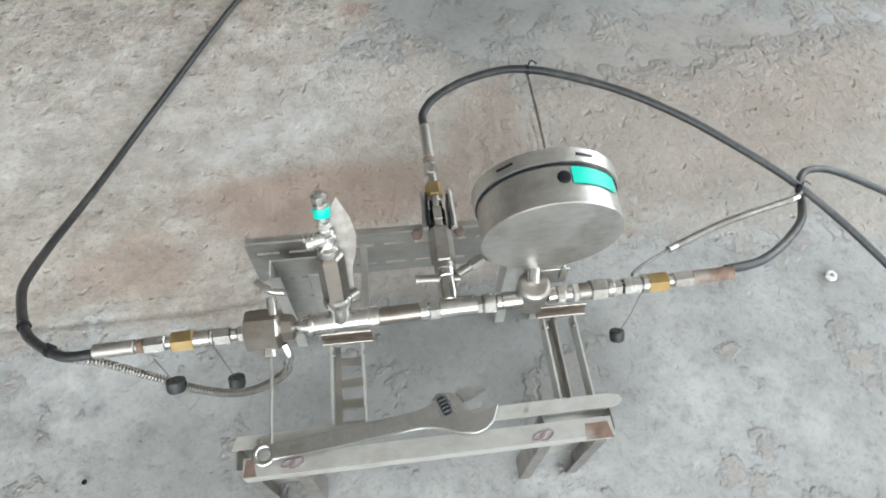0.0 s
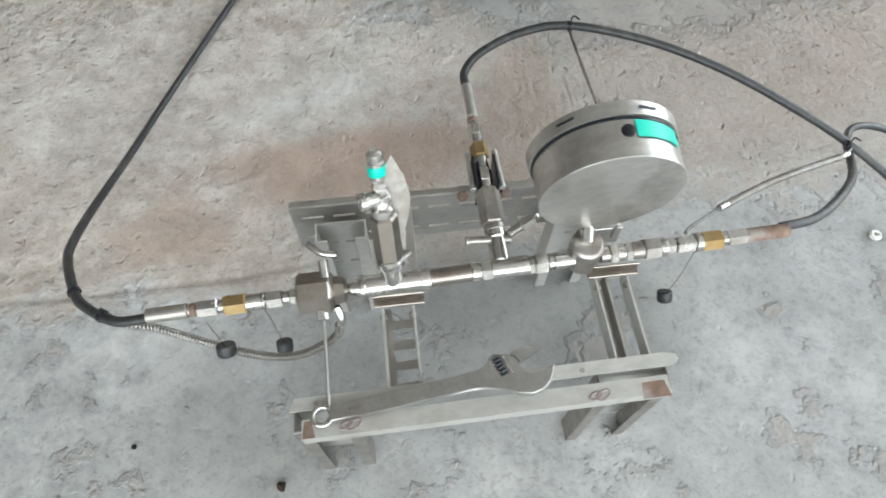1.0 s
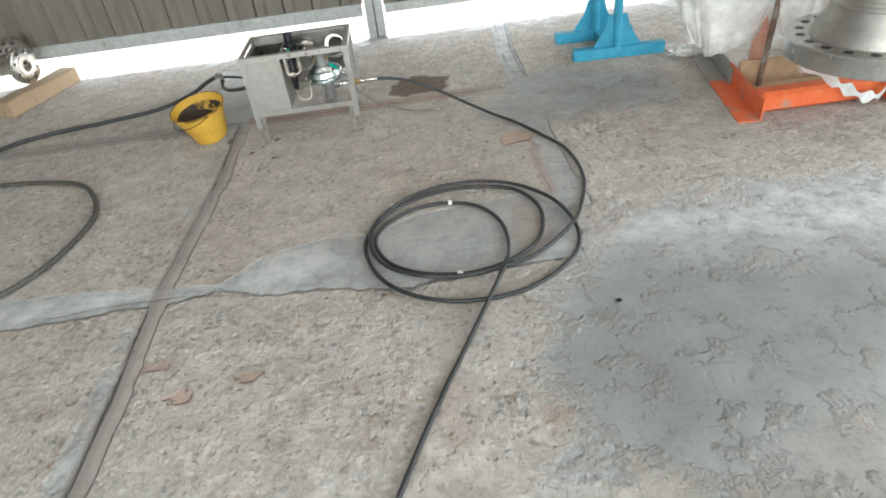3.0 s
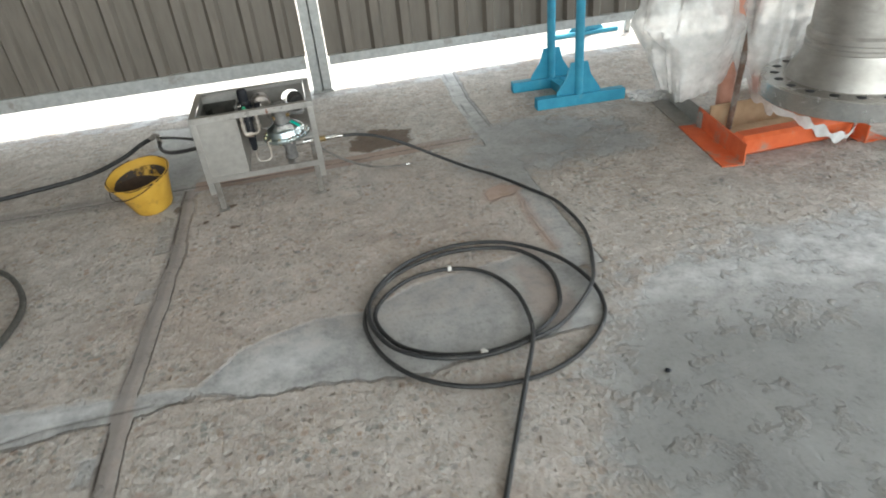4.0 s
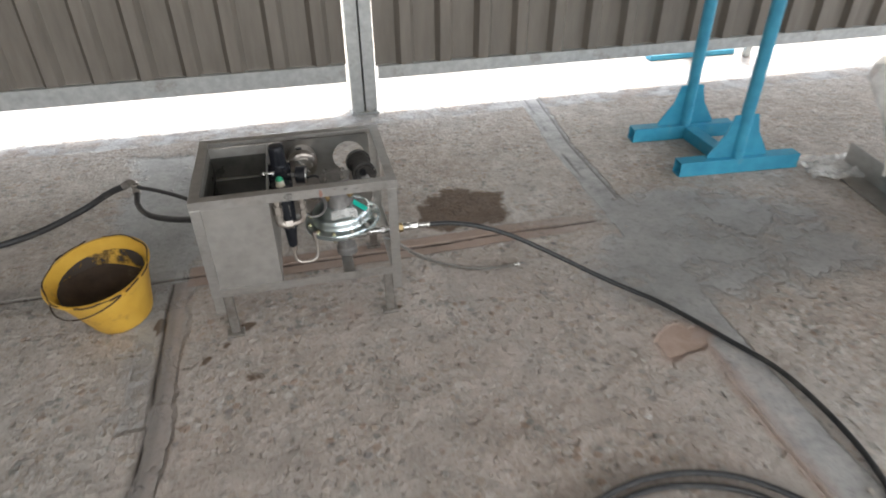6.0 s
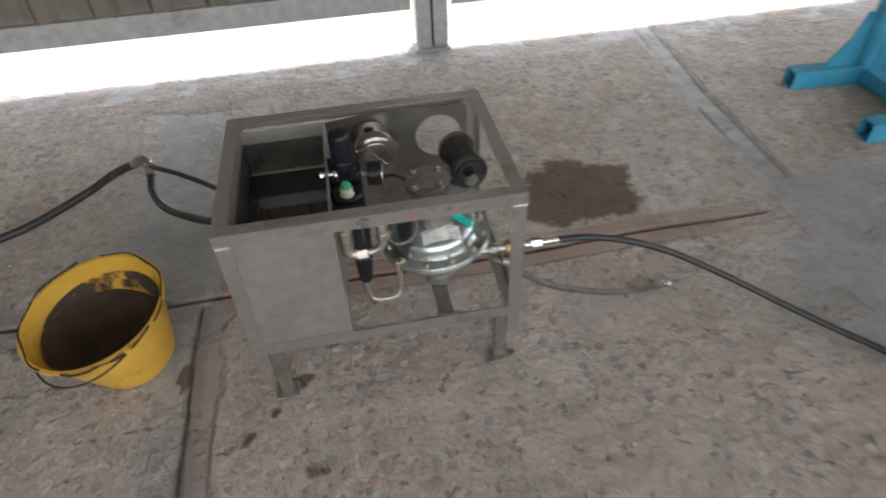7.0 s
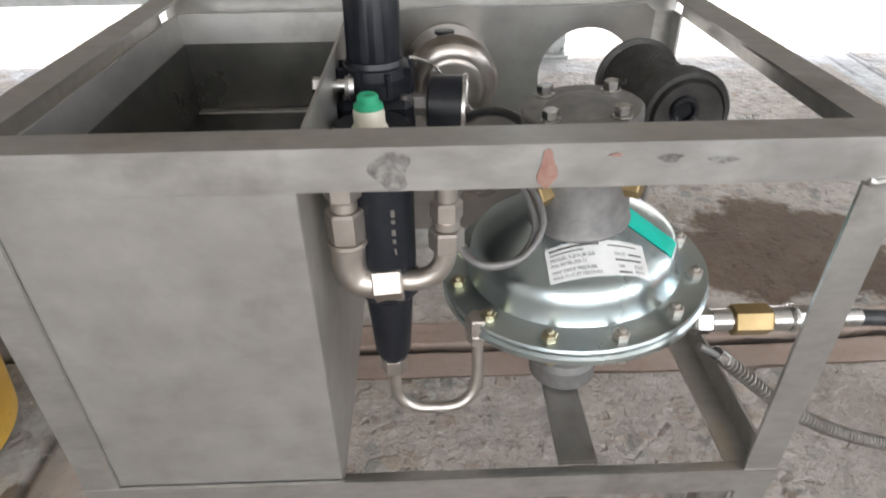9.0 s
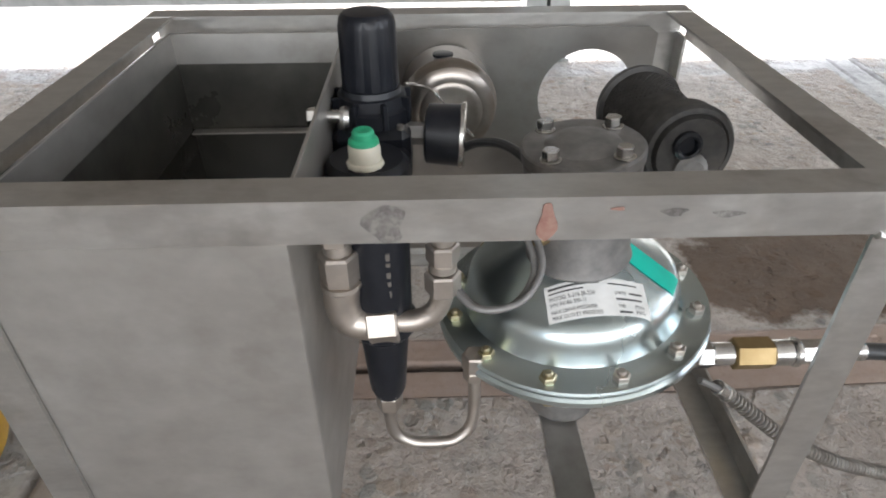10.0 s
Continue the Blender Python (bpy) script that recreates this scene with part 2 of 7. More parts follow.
    m1, m2 = scalar(nt, "MULTIPLY", m1, worn), scalar(nt, "MULTIPLY", m2, worn)
    base = blend(nt, scalar(nt, "MULTIPLY", m2, 0.55), base, c2)
    base = blend(nt, scalar(nt, "MULTIPLY", m1, 0.72), base, c1)
    # pits and hollows where grit has broken out, their shade painted into the colour
    hollow = scalar(nt, "MULTIPLY", mask(tex(nt, "noise", 30, 3, 0.5, tc), 0.62, 0.70), scalar(nt, "SUBTRACT", 1.0, scalar(nt, "MULTIPLY", smooth, 0.85)))
    pits = scalar(nt, "SUBTRACT", 1.0, mask(fine, 0.36, 0.46))
    base = blend(nt, scalar(nt, "MULTIPLY", hollow, 0.45), base, (0.19, 0.155, 0.125))
    base = blend(nt, scalar(nt, "MULTIPLY", pits, 0.45), base, (0.17, 0.14, 0.115))
    # cement repairs
    cement = ramp(nt, mid, (0.285, 0.287, 0.286), (0.42, 0.42, 0.412), 0.32, 0.68)
    cement = blend(nt, mask(patchy, 0.45, 0.7, 0.5), cement, (0.50, 0.49, 0.47))
    cement = blend(nt, mask(tex(nt, "noise", 42, 5, 0.65, tc), 0.52, 0.68, 0.55), cement, (0.225, 0.222, 0.212))
    cement = blend(nt, scalar(nt, "MULTIPLY", pits, 0.4), cement, (0.17, 0.165, 0.155))
    col = blend(nt, gm, base, cement)
    pale = scalar(nt, "MULTIPLY", stain("pale", 0.3, 0.95, 0.8), 0.6)
    col = blend(nt, pale, col, (0.60, 0.61, 0.61))
    col = blend(nt, rust, col, (0.36, 0.245, 0.19))
    wet = stain("wet", 0.36, 0.55, 1.3)
    col = blend(nt, scalar(nt, "MULTIPLY", wet, 0.9), col, (0.105, 0.066, 0.040))
    # dark grey smudges, together with the bench's shade painted on the floor
    smudge_shading = stain("smudge_shade", 0.2, 0.95)
    col = blend(nt, scalar(nt, "MULTIPLY", smudge_shading, 0.72), col, (0.155, 0.155, 0.15))
    col = blend(nt, att("joint"), col, (0.045, 0.036, 0.03))
    mott = ramp(nt, tex(nt, "noise", 6.5, 9, 0.72, tc), (0.72, 0.715, 0.71), (1.22, 1.22, 1.22), 0.30, 0.68)
    col = blend(nt, 0.72, col, mott, "MULTIPLY")
    nt.links.new(col, p.inputs["Base Color"])
    dry = ramp(nt, gm, (0.85,) * 3, (0.6,) * 3, 0, 1)
    nt.links.new(dry, p.inputs["Roughness"])
    p.inputs["Specular IOR Level"].default_value = 0.35
    soft = scalar(nt, "SUBTRACT", 1.0, scalar(nt, "MULTIPLY", smooth, 0.86))
    height = scalar(nt, "ADD", scalar(nt, "MULTIPLY", fine, 0.28), scalar(nt, "MULTIPLY", lump, 0.55))
    height = scalar(nt, "ADD", height, scalar(nt, "MULTIPLY", mid, 1.0))
    height = scalar(nt, "MULTIPLY", height, soft)
    height = scalar(nt, "ADD", height, scalar(nt, "MULTIPLY", m1, 0.16))
    height = scalar(nt, "ADD", height, scalar(nt, "MULTIPLY", scalar(nt, "MULTIPLY", m3, soft), 0.22))
    height = scalar(nt, "SUBTRACT", height, scalar(nt, "MULTIPLY", hollow, 0.45))
    bump(nt, p, height, 1.0, 0.018)
    return m


FILM, LIQUID, CONCRETE = make_film(), make_liquid(), make_concrete()

# ---- building blocks ----


def finish(ob_name, bm, material, smooth=32):
    bmesh.ops.recalc_face_normals(bm, faces=bm.faces)
    me = bpy.data.meshes.new(ob_name)
    bm.to_mesh(me)
    bm.free()
    me.materials.append(material)
    me.shade_smooth()
    me.set_sharp_from_angle(angle=radians(smooth))
    return me


def part(name, bm, material, parent=None, label=""):
    ob = new(name, finish(name, bm, material))
    if parent:
        ob.parent = parent
    return tagged(ob, label)


def thing(name, label, category, group="", at=(0, 0, 0)):
    ob = new(name)
    ob.empty_display_size = 0.05
    ob.location = at
    return tagged(ob, label, category, group)


def box(bm, x0, x1, y0, y1, z0, z1, bevel=0.0015, m=None):
    r = bmesh.ops.create_cube(bm, size=1.0)
    mat = Matrix.LocRotScale(((x0 + x1) / 2, (y0 + y1) / 2, (z0 + z1) / 2), None, (abs(x1 - x0), abs(y1 - y0), abs(z1 - z0)))
    bmesh.ops.transform(bm, matrix=mat, verts=r["verts"])
    if bevel:
        es = list({e for v in r["verts"] for e in v.link_edges})
        g = bmesh.ops.bevel(bm, geom=es, offset=bevel, segments=1, affect="EDGES")
        vs = list({v for f in g["faces"] for v in f.verts} | {v for v in r["verts"] if v.is_valid})
    else:
        vs = r["verts"]
    if m:
        bmesh.ops.transform(bm, matrix=m, verts=vs)
    return bm


def frame_axes(p0, p1):
    d = Vector(p1) - Vector(p0)
    return Matrix.Translation(p0) @ d.to_track_quat("Z", "Y").to_matrix().to_4x4(), d.length


def lathe(bm, p0, p1, profile, seg=28):
    """Turns a profile of (distance along, radius), the distances as shares of the way from p0 to p1, round that line."""
    m, length = frame_axes(p0, p1)
    rings = []
    for h, r in profile:
        z = h * length
        if r < 1e-5:
            rings.append([bm.verts.new(m @ Vector((0, 0, z)))])
        else:
            rings.append([bm.verts.new(m @ Vector((r * math.cos(2 * math.pi * k / seg), r * math.sin(2 * math.pi * k / seg), z))) for k in range(seg)])
    for a, b in zip(rings, rings[1:]):
        for k in range(seg):
            q = (k + 1) % seg
            if len(a) == 1 and len(b) == 1:
                continue
            if len(a) == 1:
                bm.faces.new((a[0], b[k], b[q]))
            elif len(b) == 1:
                bm.faces.new((a[k], a[q], b[0]))
            else:
                bm.faces.new((a[k], a[q], b[q], b[k]))
    for ring, on in ((rings[0], True), (rings[-1], True)):
        if len(ring) > 2 and on:
            bm.faces.new(ring)
    return bm


def rod(bm, p0, p1, r, seg=18, chamfer=0.08):
    length = (Vector(p1) - Vector(p0)).length
    c = min(0.3, chamfer * r / length)
    return lathe(bm, p0, p1, [(0, r * 0.9), (c, r), (1 - c, r), (1, r * 0.9)], seg)


def hexrod(bm, p0, p1, r):
    length = (Vector(p1) - Vector(p0)).length
    c = min(0.3, 0.12 * r / length)
    return lathe(bm, p0, p1, [(0, r * 0.88), (c, r), (1 - c, r), (1, r * 0.88)], 6)


def smooth_path(pts, steps=10, closed=False):
    """Points along a Catmull-Rom curve through pts."""
    ps = [Vector(p) for p in pts]
    ext = [ps[0] * 2 - ps[1]] + ps + [ps[-1] * 2 - ps[-2]]
    out = []
    for i in range(1, len(ext) - 2):
        a, b, c, d = ext[i - 1:i + 3]
        for k in range(steps):
            t = k / steps
            out.append(0.5 * (2 * b + (c - a) * t + (2 * a - 5 * b + 4 * c - d) * t * t + (3 * b - a - 3 * c + d) * t ** 3))
    out.append(ps[-1])
    return out


def tube(bm, pts, r, seg=12, steps=10, caps=True):
    path = smooth_path(pts, steps) if steps else [Vector(p) for p in pts]
    up = Vector((0.13, 0.21, 0.97)).normalized()
    rings = []
    for i, p in enumerate(path):
        d = (path[min(i + 1, len(path) - 1)] - path[max(i - 1, 0)]).normalized()
        s = d.cross(up)
        s = s.normalized() if s.length > 1e-4 else d.orthogonal().normalized()
        n = s.cross(d)
        up = n
        rings.append([bm.verts.new(p + (s * math.cos(2 * math.pi * k / seg) + n * math.sin(2 * math.pi * k / seg)) * r) for k in range(seg)])
    for a, b in zip(rings, rings[1:]):
        for k in range(seg):
            bm.faces.new((a[k], a[(k + 1) % seg], b[(k + 1) % seg], b[k]))
    if caps:
        bm.faces.new(rings[0])
        bm.faces.new(rings[-1])
    return bm


def coil_spring(bm, pts, r, wire, pitch, seg=5, per=8):
    """A wound wire round a path."""
    path = smooth_path(pts, 14)
    ds = [0.0]
    for a, b in zip(path, path[1:]):
        ds.append(ds[-1] + (b - a).length)
    n = max(8, int(ds[-1] / pitch * per))
    out, j = [], 0
    for i in range(n + 1):
        s = ds[-1] * i / n
        while j < len(ds) - 2 and ds[j + 1] < s:
            j += 1
        p = path[j].lerp(path[j + 1], (s - ds[j]) / max(1e-6, ds[j + 1] - ds[j]))
        d = (path[j + 1] - path[j]).normalized()
        u = d.orthogonal().normalized() if abs(d.z) > 0.95 else d.cross(Vector((0, 0, 1))).normalized()
        v = d.cross(u)
        a = 2 * math.pi * i / per
        out.append(p + (u * math.cos(a) + v * math.sin(a)) * r)
    return tube(bm, out, wire, seg, 0)


def plate(bm, outline, z0, z1, m=None):
    """A flat plate from an outline in x and y."""
    lo = [bm.verts.new((x, y, z0)) for x, y in outline]
    hi = [bm.verts.new((x, y, z1)) for x, y in outline]
    n = len(outline)
    bm.faces.new(lo)
    bm.faces.new(hi)
    for k in range(n):
        bm.faces.new((lo[k], lo[(k + 1) % n], hi[(k + 1) % n], hi[k]))
    if m:
        bmesh.ops.transform(bm, matrix=m, verts=lo + hi)
    return bm


def nb():
    return bmesh.new()


# ---- ground ----


def spread(lo, hi, step, fine):
    v = list(np.arange(lo, hi + step / 2, step))
    for a, b, s in fine:
        v += list(np.arange(a, b, s))
    v = sorted(v)
    out = [v[0]]
    for q in v[1:]:
        if q - out[-1] > 0.0025:
            out.append(q)
    return np.array(out)


def wave(x, seed, scale):
    return np.sin(x * scale + seed) + 0.5 * np.sin(x * scale * 2.3 + seed * 2.1) + 0.3 * np.sin(x * scale * 5.1 + seed * 3.7)


def band(d, width, soft):
    return np.clip((width + soft - np.abs(d)) / soft, 0, 1)


def oval(X, Y, cx, cy, rx, ry, turn=0.0, soft=0.5):
    c, s = math.cos(radians(turn)), math.sin(radians(turn))
    u, v = (X - cx) * c + (Y - cy) * s, -(X - cx) * s + (Y - cy) * c
    a = np.arctan2(v / ry, u / rx)
    wob = 1 + 0.10 * np.sin(3 * a + cx * 7) + 0.07 * np.sin(5 * a + cy * 5)
    return np.clip((1 + soft - np.hypot(u / rx, v / ry) / wob) / soft, 0, 1)


def blob(X, Y, corners, soft):
    """A patch with the given corners: 1 inside, fading over soft metres at its edge."""
    inside = np.zeros(X.shape, bool)
    near = np.full(X.shape, 9.0)
    for (x0, y0), (x1, y1) in zip(corners, corners[1:] + corners[:1]):
        dx, dy = x1 - x0, y1 - y0
        k = np.clip(((X - x0) * dx + (Y - y0) * dy) / (dx * dx + dy * dy), 0, 1)
        near = np.minimum(near, np.hypot(X - x0 - k * dx, Y - y0 - k * dy))
        if dy:
            inside ^= ((y0 > Y) != (y1 > Y)) & (X < dx * (Y - y0) / dy + x0)
    return np.clip(0.5 + np.where(inside, near, -near) / (2 * soft), 0, 1)


def build_ground():
    xs = spread(-4.6, 4.6, 0.030, [(-1.40, -1.24, 0.007), (0.50, 0.72, 0.007)])
    ys = spread(-1.0, 7.4, 0.030, [(4.80, 4.98, 0.007), (2.90, 3.12, 0.008), (1.06, 1.16, 0.008)])
    X, Y = np.meshgrid(xs, ys)
    # joints between the slabs: distance to each line
    jx1 = X - np.interp(Y, [1.5, 2.4, 3.2, 3.75, 4.25, 4.75], [-1.37, -1.355, -1.35, -1.318, -1.305, -1.30]) - 0.006 * wave(Y, 1.0, 3.2)
    jx2 = X - np.interp(Y, [3.3, 3.9, 4.4, 5.15, 5.64, 6.45], [0.535, 0.53, 0.55, 0.58, 0.60, 0.68]) - 0.005 * wave(Y, 2.0, 2.5)
    jy1 = Y - 4.887 - 0.005 * wave(X, 0.4, 2.1)
    jy2 = Y - np.interp(X, [-3, -1.84, -1.55, -1.275, -0.88, -0.64, -0.38], [3.06, 3.03, 3.065, 3.062, 2.993, 2.969, 2.92]) - 0.004 * wave(X, 1.7, 5.9)
    jy3 = Y - 1.105 - 0.010 * wave(X, 0.7, 3.0)
    on1 = ((Y < 4.86) & (Y > 0.5)) * 1.0
    on3 = (X < 0.46) * 1.0
    cut = np.maximum.reduce([
        0.85 * band(jx1, 0.0015, 0.005) * on1 * (wave(Y, 0.2, 3.1) > 0.0),
        0.9 * band(jx2 - 0.045, 0.001, 0.005) * (Y > 5.05),
        0.6 * band(jx2 + 0.035, 0.001, 0.005) * (Y > 5.3) * (wave(Y, 1.1, 6.0) > -0.3),
        band(jy1, 0.004, 0.005) * on3,
        0.6 * band(jy2, 0.0015, 0.005) * (X < -0.62) * (wave(X, 3.0, 6.0) > -0.6),
        0.6 * band(X + 1.23, 0.002, 0.006) * (Y > 6.1),
        0.35 * band(jy3, 0.002, 0.008) * (X < 0.05) * (X > -0.9)])
    repair = [(-1.10, 3.07), (-1.04, 3.145), (-0.93, 3.243), (-0.79, 3.314), (-0.63, 3.352), (-0.44, 3.33), (-0.2, 3.45), (0.3, 3.5), (0.5, 3.3), (0.45, 2.95), (-0.38, 2.915), (-0.64, 2.97), (-0.88, 2.993)]
    spill = [(0.47, 5.12), (0.63, 5.16), (1.05, 5.12), (1.55, 4.74), (1.4, 4.3), (0.75, 4.25), (0.52, 4.08), (0.3, 4.32), (0.21, 4.5), (0.46, 4.92)]
    screed = [(0.48, 3.03), (0.54, 3.27), (1.2, 3.36), (2.2, 3.33), (4.0, 3.4), (4.0, 2.6), (2.2, 2.0), (1.2, 1.72), (0.45, 1.78), (0.2, 2.05), (0.08, 2.4), (0.34, 2.85)]
    grey_smudge = [(0.36, 2.86), (0.66, 2.97), (1.25, 2.82), (2.1, 2.70), (2.0, 2.35), (1.25, 2.12), (0.84, 1.95), (0.45, 1.81), (0.22, 2.05), (0.12, 2.38)]
    corner = [(-1.60, 6.05), (-1.27, 6.07), (-1.15, 5.5), (-1.2, 5.0), (-1.24, 4.85), (-1.30, 4.35), (-1.40, 4.35), (-1.40, 4.83), (-1.62, 5.18), (-1.64, 5.5)]
    apron = [(-1.2, 1.10), (-0.5, 1.12), (0.0, 1.08), (0.35, 1.12), (0.62, 1.22), (1.0, 1.25), (1.7, 1.15), (1.9, -0.9), (-1.2, -0.9)]
    puddle = [(-0.27, 5.19), (-0.2, 5.28), (-0.07, 5.33), (0.03, 5.27), (0.11, 5.25), (0.09, 5.1), (0.06, 4.97), (-0.06, 4.985), (-0.19, 4.97), (-0.30, 5.03)]
    grey = np.maximum.reduce([
        0.75 * band(jx1 - 0.035, 0.03, 0.012) * on1,
        0.6 * band(jx1 + 0.045, 0.035, 0.02) * on1 * (wave(Y, 2.2, 2.6) > 0.1),
        1.1 * blob(X, Y, repair, 0.03),
        0.9 * band(jx2, 0.055, 0.03) * (Y > 3.35),
        0.68 * blob(X, Y, spill, 0.14),
        0.72 * blob(X, Y, screed, 0.16),
        0.85 * blob(X, Y, corner, 0.10),
        oval(X, Y, -2.3, 3.08, 0.95, 0.09, 1, 0.5),
        0.78 * blob(X, Y, apron, 0.10),
        0.5 * oval(X, Y, 0.5, 2.02, 0.35, 0.16, 0, 0.5),
        0.5 * (Y > 6.2)])
    pale = np.maximum.reduce([
        0.9 * blob(X, Y, [(-1.08, 3.08), (-0.9, 3.22), (-0.66, 3.30), (-0.55, 3.15), (-0.7, 3.02), (-0.95, 3.02)], 0.10),
        0.9 * blob(X, Y, [(-0.42, 1.58), (-0.2, 1.72), (0.08, 1.80), (0.2, 1.68), (-0.05, 1.55), (-0.3, 1.50)], 0.10),
        0.6 * oval(X, Y, 0.0, 1.84, 0.2, 0.07, 20, 0.7),
        0.42 * oval(X, Y, -0.35, 1.75, 0.5, 0.35, 0, 0.7),
        0.35 * oval(X, Y, 0.75, 1.6, 0.4, 0.3, 0, 0.7),
        0.7 * blob(X, Y, [(0.66, 2.36), (0.78, 2.34), (0.76, 2.0), (0.66, 1.95)], 0.08),
        0.6 * oval(X, Y, 0.75, 3.06, 0.35, 0.05, 4, 0.8),
        0.5 * oval(X, Y, 1.8, 3.10, 1.0, 0.16, 2, 0.8),
        0.8 * oval(X, Y, -2.2, 3.09, 0.7, 0.05, 2, 0.8),
        0.4 * oval(X, Y, 0.95, 0.72, 0.2, 0.14, 0, 0.8),
        0.5 * oval(X, Y, -0.38, 0.95, 0.22, 0.12, 0, 0.8),
        0.5 * oval(X, Y, -1.45, 5.55, 0.12, 0.25, 10, 0.8),
        0.4 * oval(X, Y, 0.15, 5.1, 0.2, 0.12, 0, 0.8)])
    rusty = np.maximum.reduce([
        0.75 * oval(X, Y, 0.06, 1.41, 0.28, 0.09, 5, 0.8),
        0.6 * oval(X, Y, 0.50, 1.48, 0.10, 0.26, -10, 0.8),
        0.6 * oval(X, Y, -0.42, 1.24, 0.12, 0.07, 0, 0.8),
        0.45 * oval(X, Y, 1.2, 1.7, 0.5, 0.3, 10, 0.8),
        oval(X, Y, 0.40, 4.12, 0.10, 0.06, 20, 0.6),
        0.8 * band(jx2 + 0.075, 0.012, 0.02) * (Y < 4.1) * (Y > 3.5),
        np.clip(0.95 - 1.3 * np.clip(X - 0.0, 0, 1), 0, 1) * band(jy1 + 0.032, 0.030, 0.006) * on3 * (X > -1.25),
        np.clip(0.95 - 0.9 * np.clip(X + 0.15, 0, 1), 0, 1) * band(jy1 - 0.032, 0.030, 0.006) * on3 * (X > -1.25),
        0.6 * band(jx1 - 0.03, 0.03, 0.03) * on1,
        1.0 * oval(X, Y, -0.87, 2.53, 0.045, 0.035), 1.0 * oval(X, Y, -1.10, 2.48, 0.05, 0.03), 0.8 * oval(X, Y, -1.22, 2.65, 0.05, 0.03),
        0.7 * oval(X, Y, 0.15, 2.17, 0.05, 0.04), 0.6 * oval(X, Y, 0.28, 3.2, 0.08, 0.2),
        0.35 * oval(X, Y, -0.5, 4.0, 0.9, 0.8, 0, 0.6), 0.5 * oval(X, Y, -0.16, 2.25, 0.06, 0.13), 0.6 * oval(X, Y, -0.66, 4.52, 0.02, 0.05)])
    wet = np.maximum.reduce([
        blob(X, Y, puddle, 0.07),
        0.8 * oval(X, Y, -1.088, 4.452, 0.024, 0.018, 20, 0.3), 0.8 * oval(X, Y, -1.152, 4.392, 0.026, 0.02, 30, 0.3),
        oval(X, Y, -1.318, 4.615, 0.018, 0.034, 0, 0.3),
        0.62 * oval(X, Y, -0.52, 4.52, 0.045, 0.022, 0, 0.5), 0.62 * oval(X, Y, -1.03, 4.545, 0.04, 0.02, 0, 0.5),
        0.5 * oval(X, Y, -0.98, 4.29, 0.04, 0.025, 0, 0.7)])
    smudge_shade = np.maximum.reduce([
        0.85 * blob(X, Y, grey_smudge, 0.2),
        0.5 * oval(X, Y, 1.3, 1.7, 0.8, 0.45, 0, 0.8),
        0.4 * oval(X, Y, 1.15, 0.55, 0.6, 0.5, 0, 0.8),
        0.5 * oval(X, Y, 1.25, 2.50, 0.55, 0.25, 10, 0.8),
        0.52 * blob(X, Y, spill, 0.16),
        0.55 * blob(X, Y, corner, 0.14),
        0.75 * band(jx1 - 0.012, 0.016, 0.03) * on1,
        0.35 * band(jx1 - 0.05, 0.03, 0.02) * on1,
        # next two: the bench's shade painted left of its legs and beneath it
        0.5 * oval(X, Y, -0.11, 0.76, 0.24, 0.22, 0, 0.9),
        0.8 * oval(X, Y, 0.36, 0.90, 0.30, 0.16, 0, 0.9),
        0.4 * oval(X, Y, 0.52, 2.06, 0.36, 0.14, 0, 0.8),
        0.35 * oval(X, Y, 0.0, 3.1, 0.5, 0.40, 0, 0.8),
        0.6 * band(jy1, 0.06, 0.06) * (X < -1.3),
        0.35 * band(jy1, 0.066, 0.03) * (X > -1.3) * on3,
        0.30 * oval(X, Y, 1.35, 0.9, 0.45, 0.35, 0, 0.9)])
    skin = 0.72 * blob(X, Y, [(-1.3, 1.9), (-0.3, 2.0), (0.8, 1.85), (1.9, 1.75), (2.5, 1.2), (2.5, -0.9), (-1.3, -0.9)], 0.25)
    zz = 0.00075 * wave(X, 0.3, 3.1) * wave(Y, 0.9, 2.7) - 0.010 * cut + 0.002 * np.clip(grey, 0, 1)
    rng = np.random.RandomState(4)
    zz = zz + rng.normal(0, 0.0009, zz.shape) * (1 - 0.8 * np.clip(grey, 0, 1))
    zz = zz - zz.max()
    ny, nx = X.shape
    verts = np.stack([X, Y, zz], -1).reshape(-1, 3)
    idx = np.arange(ny * nx).reshape(ny, nx)
    faces = np.stack([idx[:-1, :-1], idx[:-1, 1:], idx[1:, 1:], idx[1:, :-1]], -1).reshape(-1, 4).tolist()
    verts = verts.tolist()
    # the same sheet goes on to the horizon
    sides = [idx[0, :], idx[:, -1], idx[-1, ::-1], idx[::-1, 0]]
    far = [(-900, -900), (900, -900), (900, 900), (-900, 900)]
    base = len(verts)
    zr = float(zz.mean())
    verts += [[a, b, zr] for a, b in far]
    for k in range(4):
        ring = [int(v) for v in sides[k]]
        faces.append([base + k, base + (k + 1) % 4] + ring[::-1])
    me = bpy.data.meshes.new("ground")
    me.from_pydata(verts, [], faces)
    for nm, arr in (("grey", grey), ("pale", pale), ("rusty", rusty), ("wet", wet), ("smudge_shade", smudge_shade), ("joint", cut * 0.9), ("skin", skin)):
        arr = np.array(arr, dtype=np.float64)
        arr[0], arr[-1], arr[:, 0], arr[:, -1] = 0, 0, 0, 0
        a = me.attributes.new(nm, "FLOAT", "POINT")
        a.data.foreach_set("value", np.concatenate([arr.ravel(), np.zeros(4)]).astype(np.float32))
    me.materials.append(CONCRETE)
    me.shade_smooth()
    me.update()
    return tagged(new("ground", me), "worn pinkish-grey concrete floor with patched joints", "floor", kind="structure")


build_ground()

# ---- the shed ----


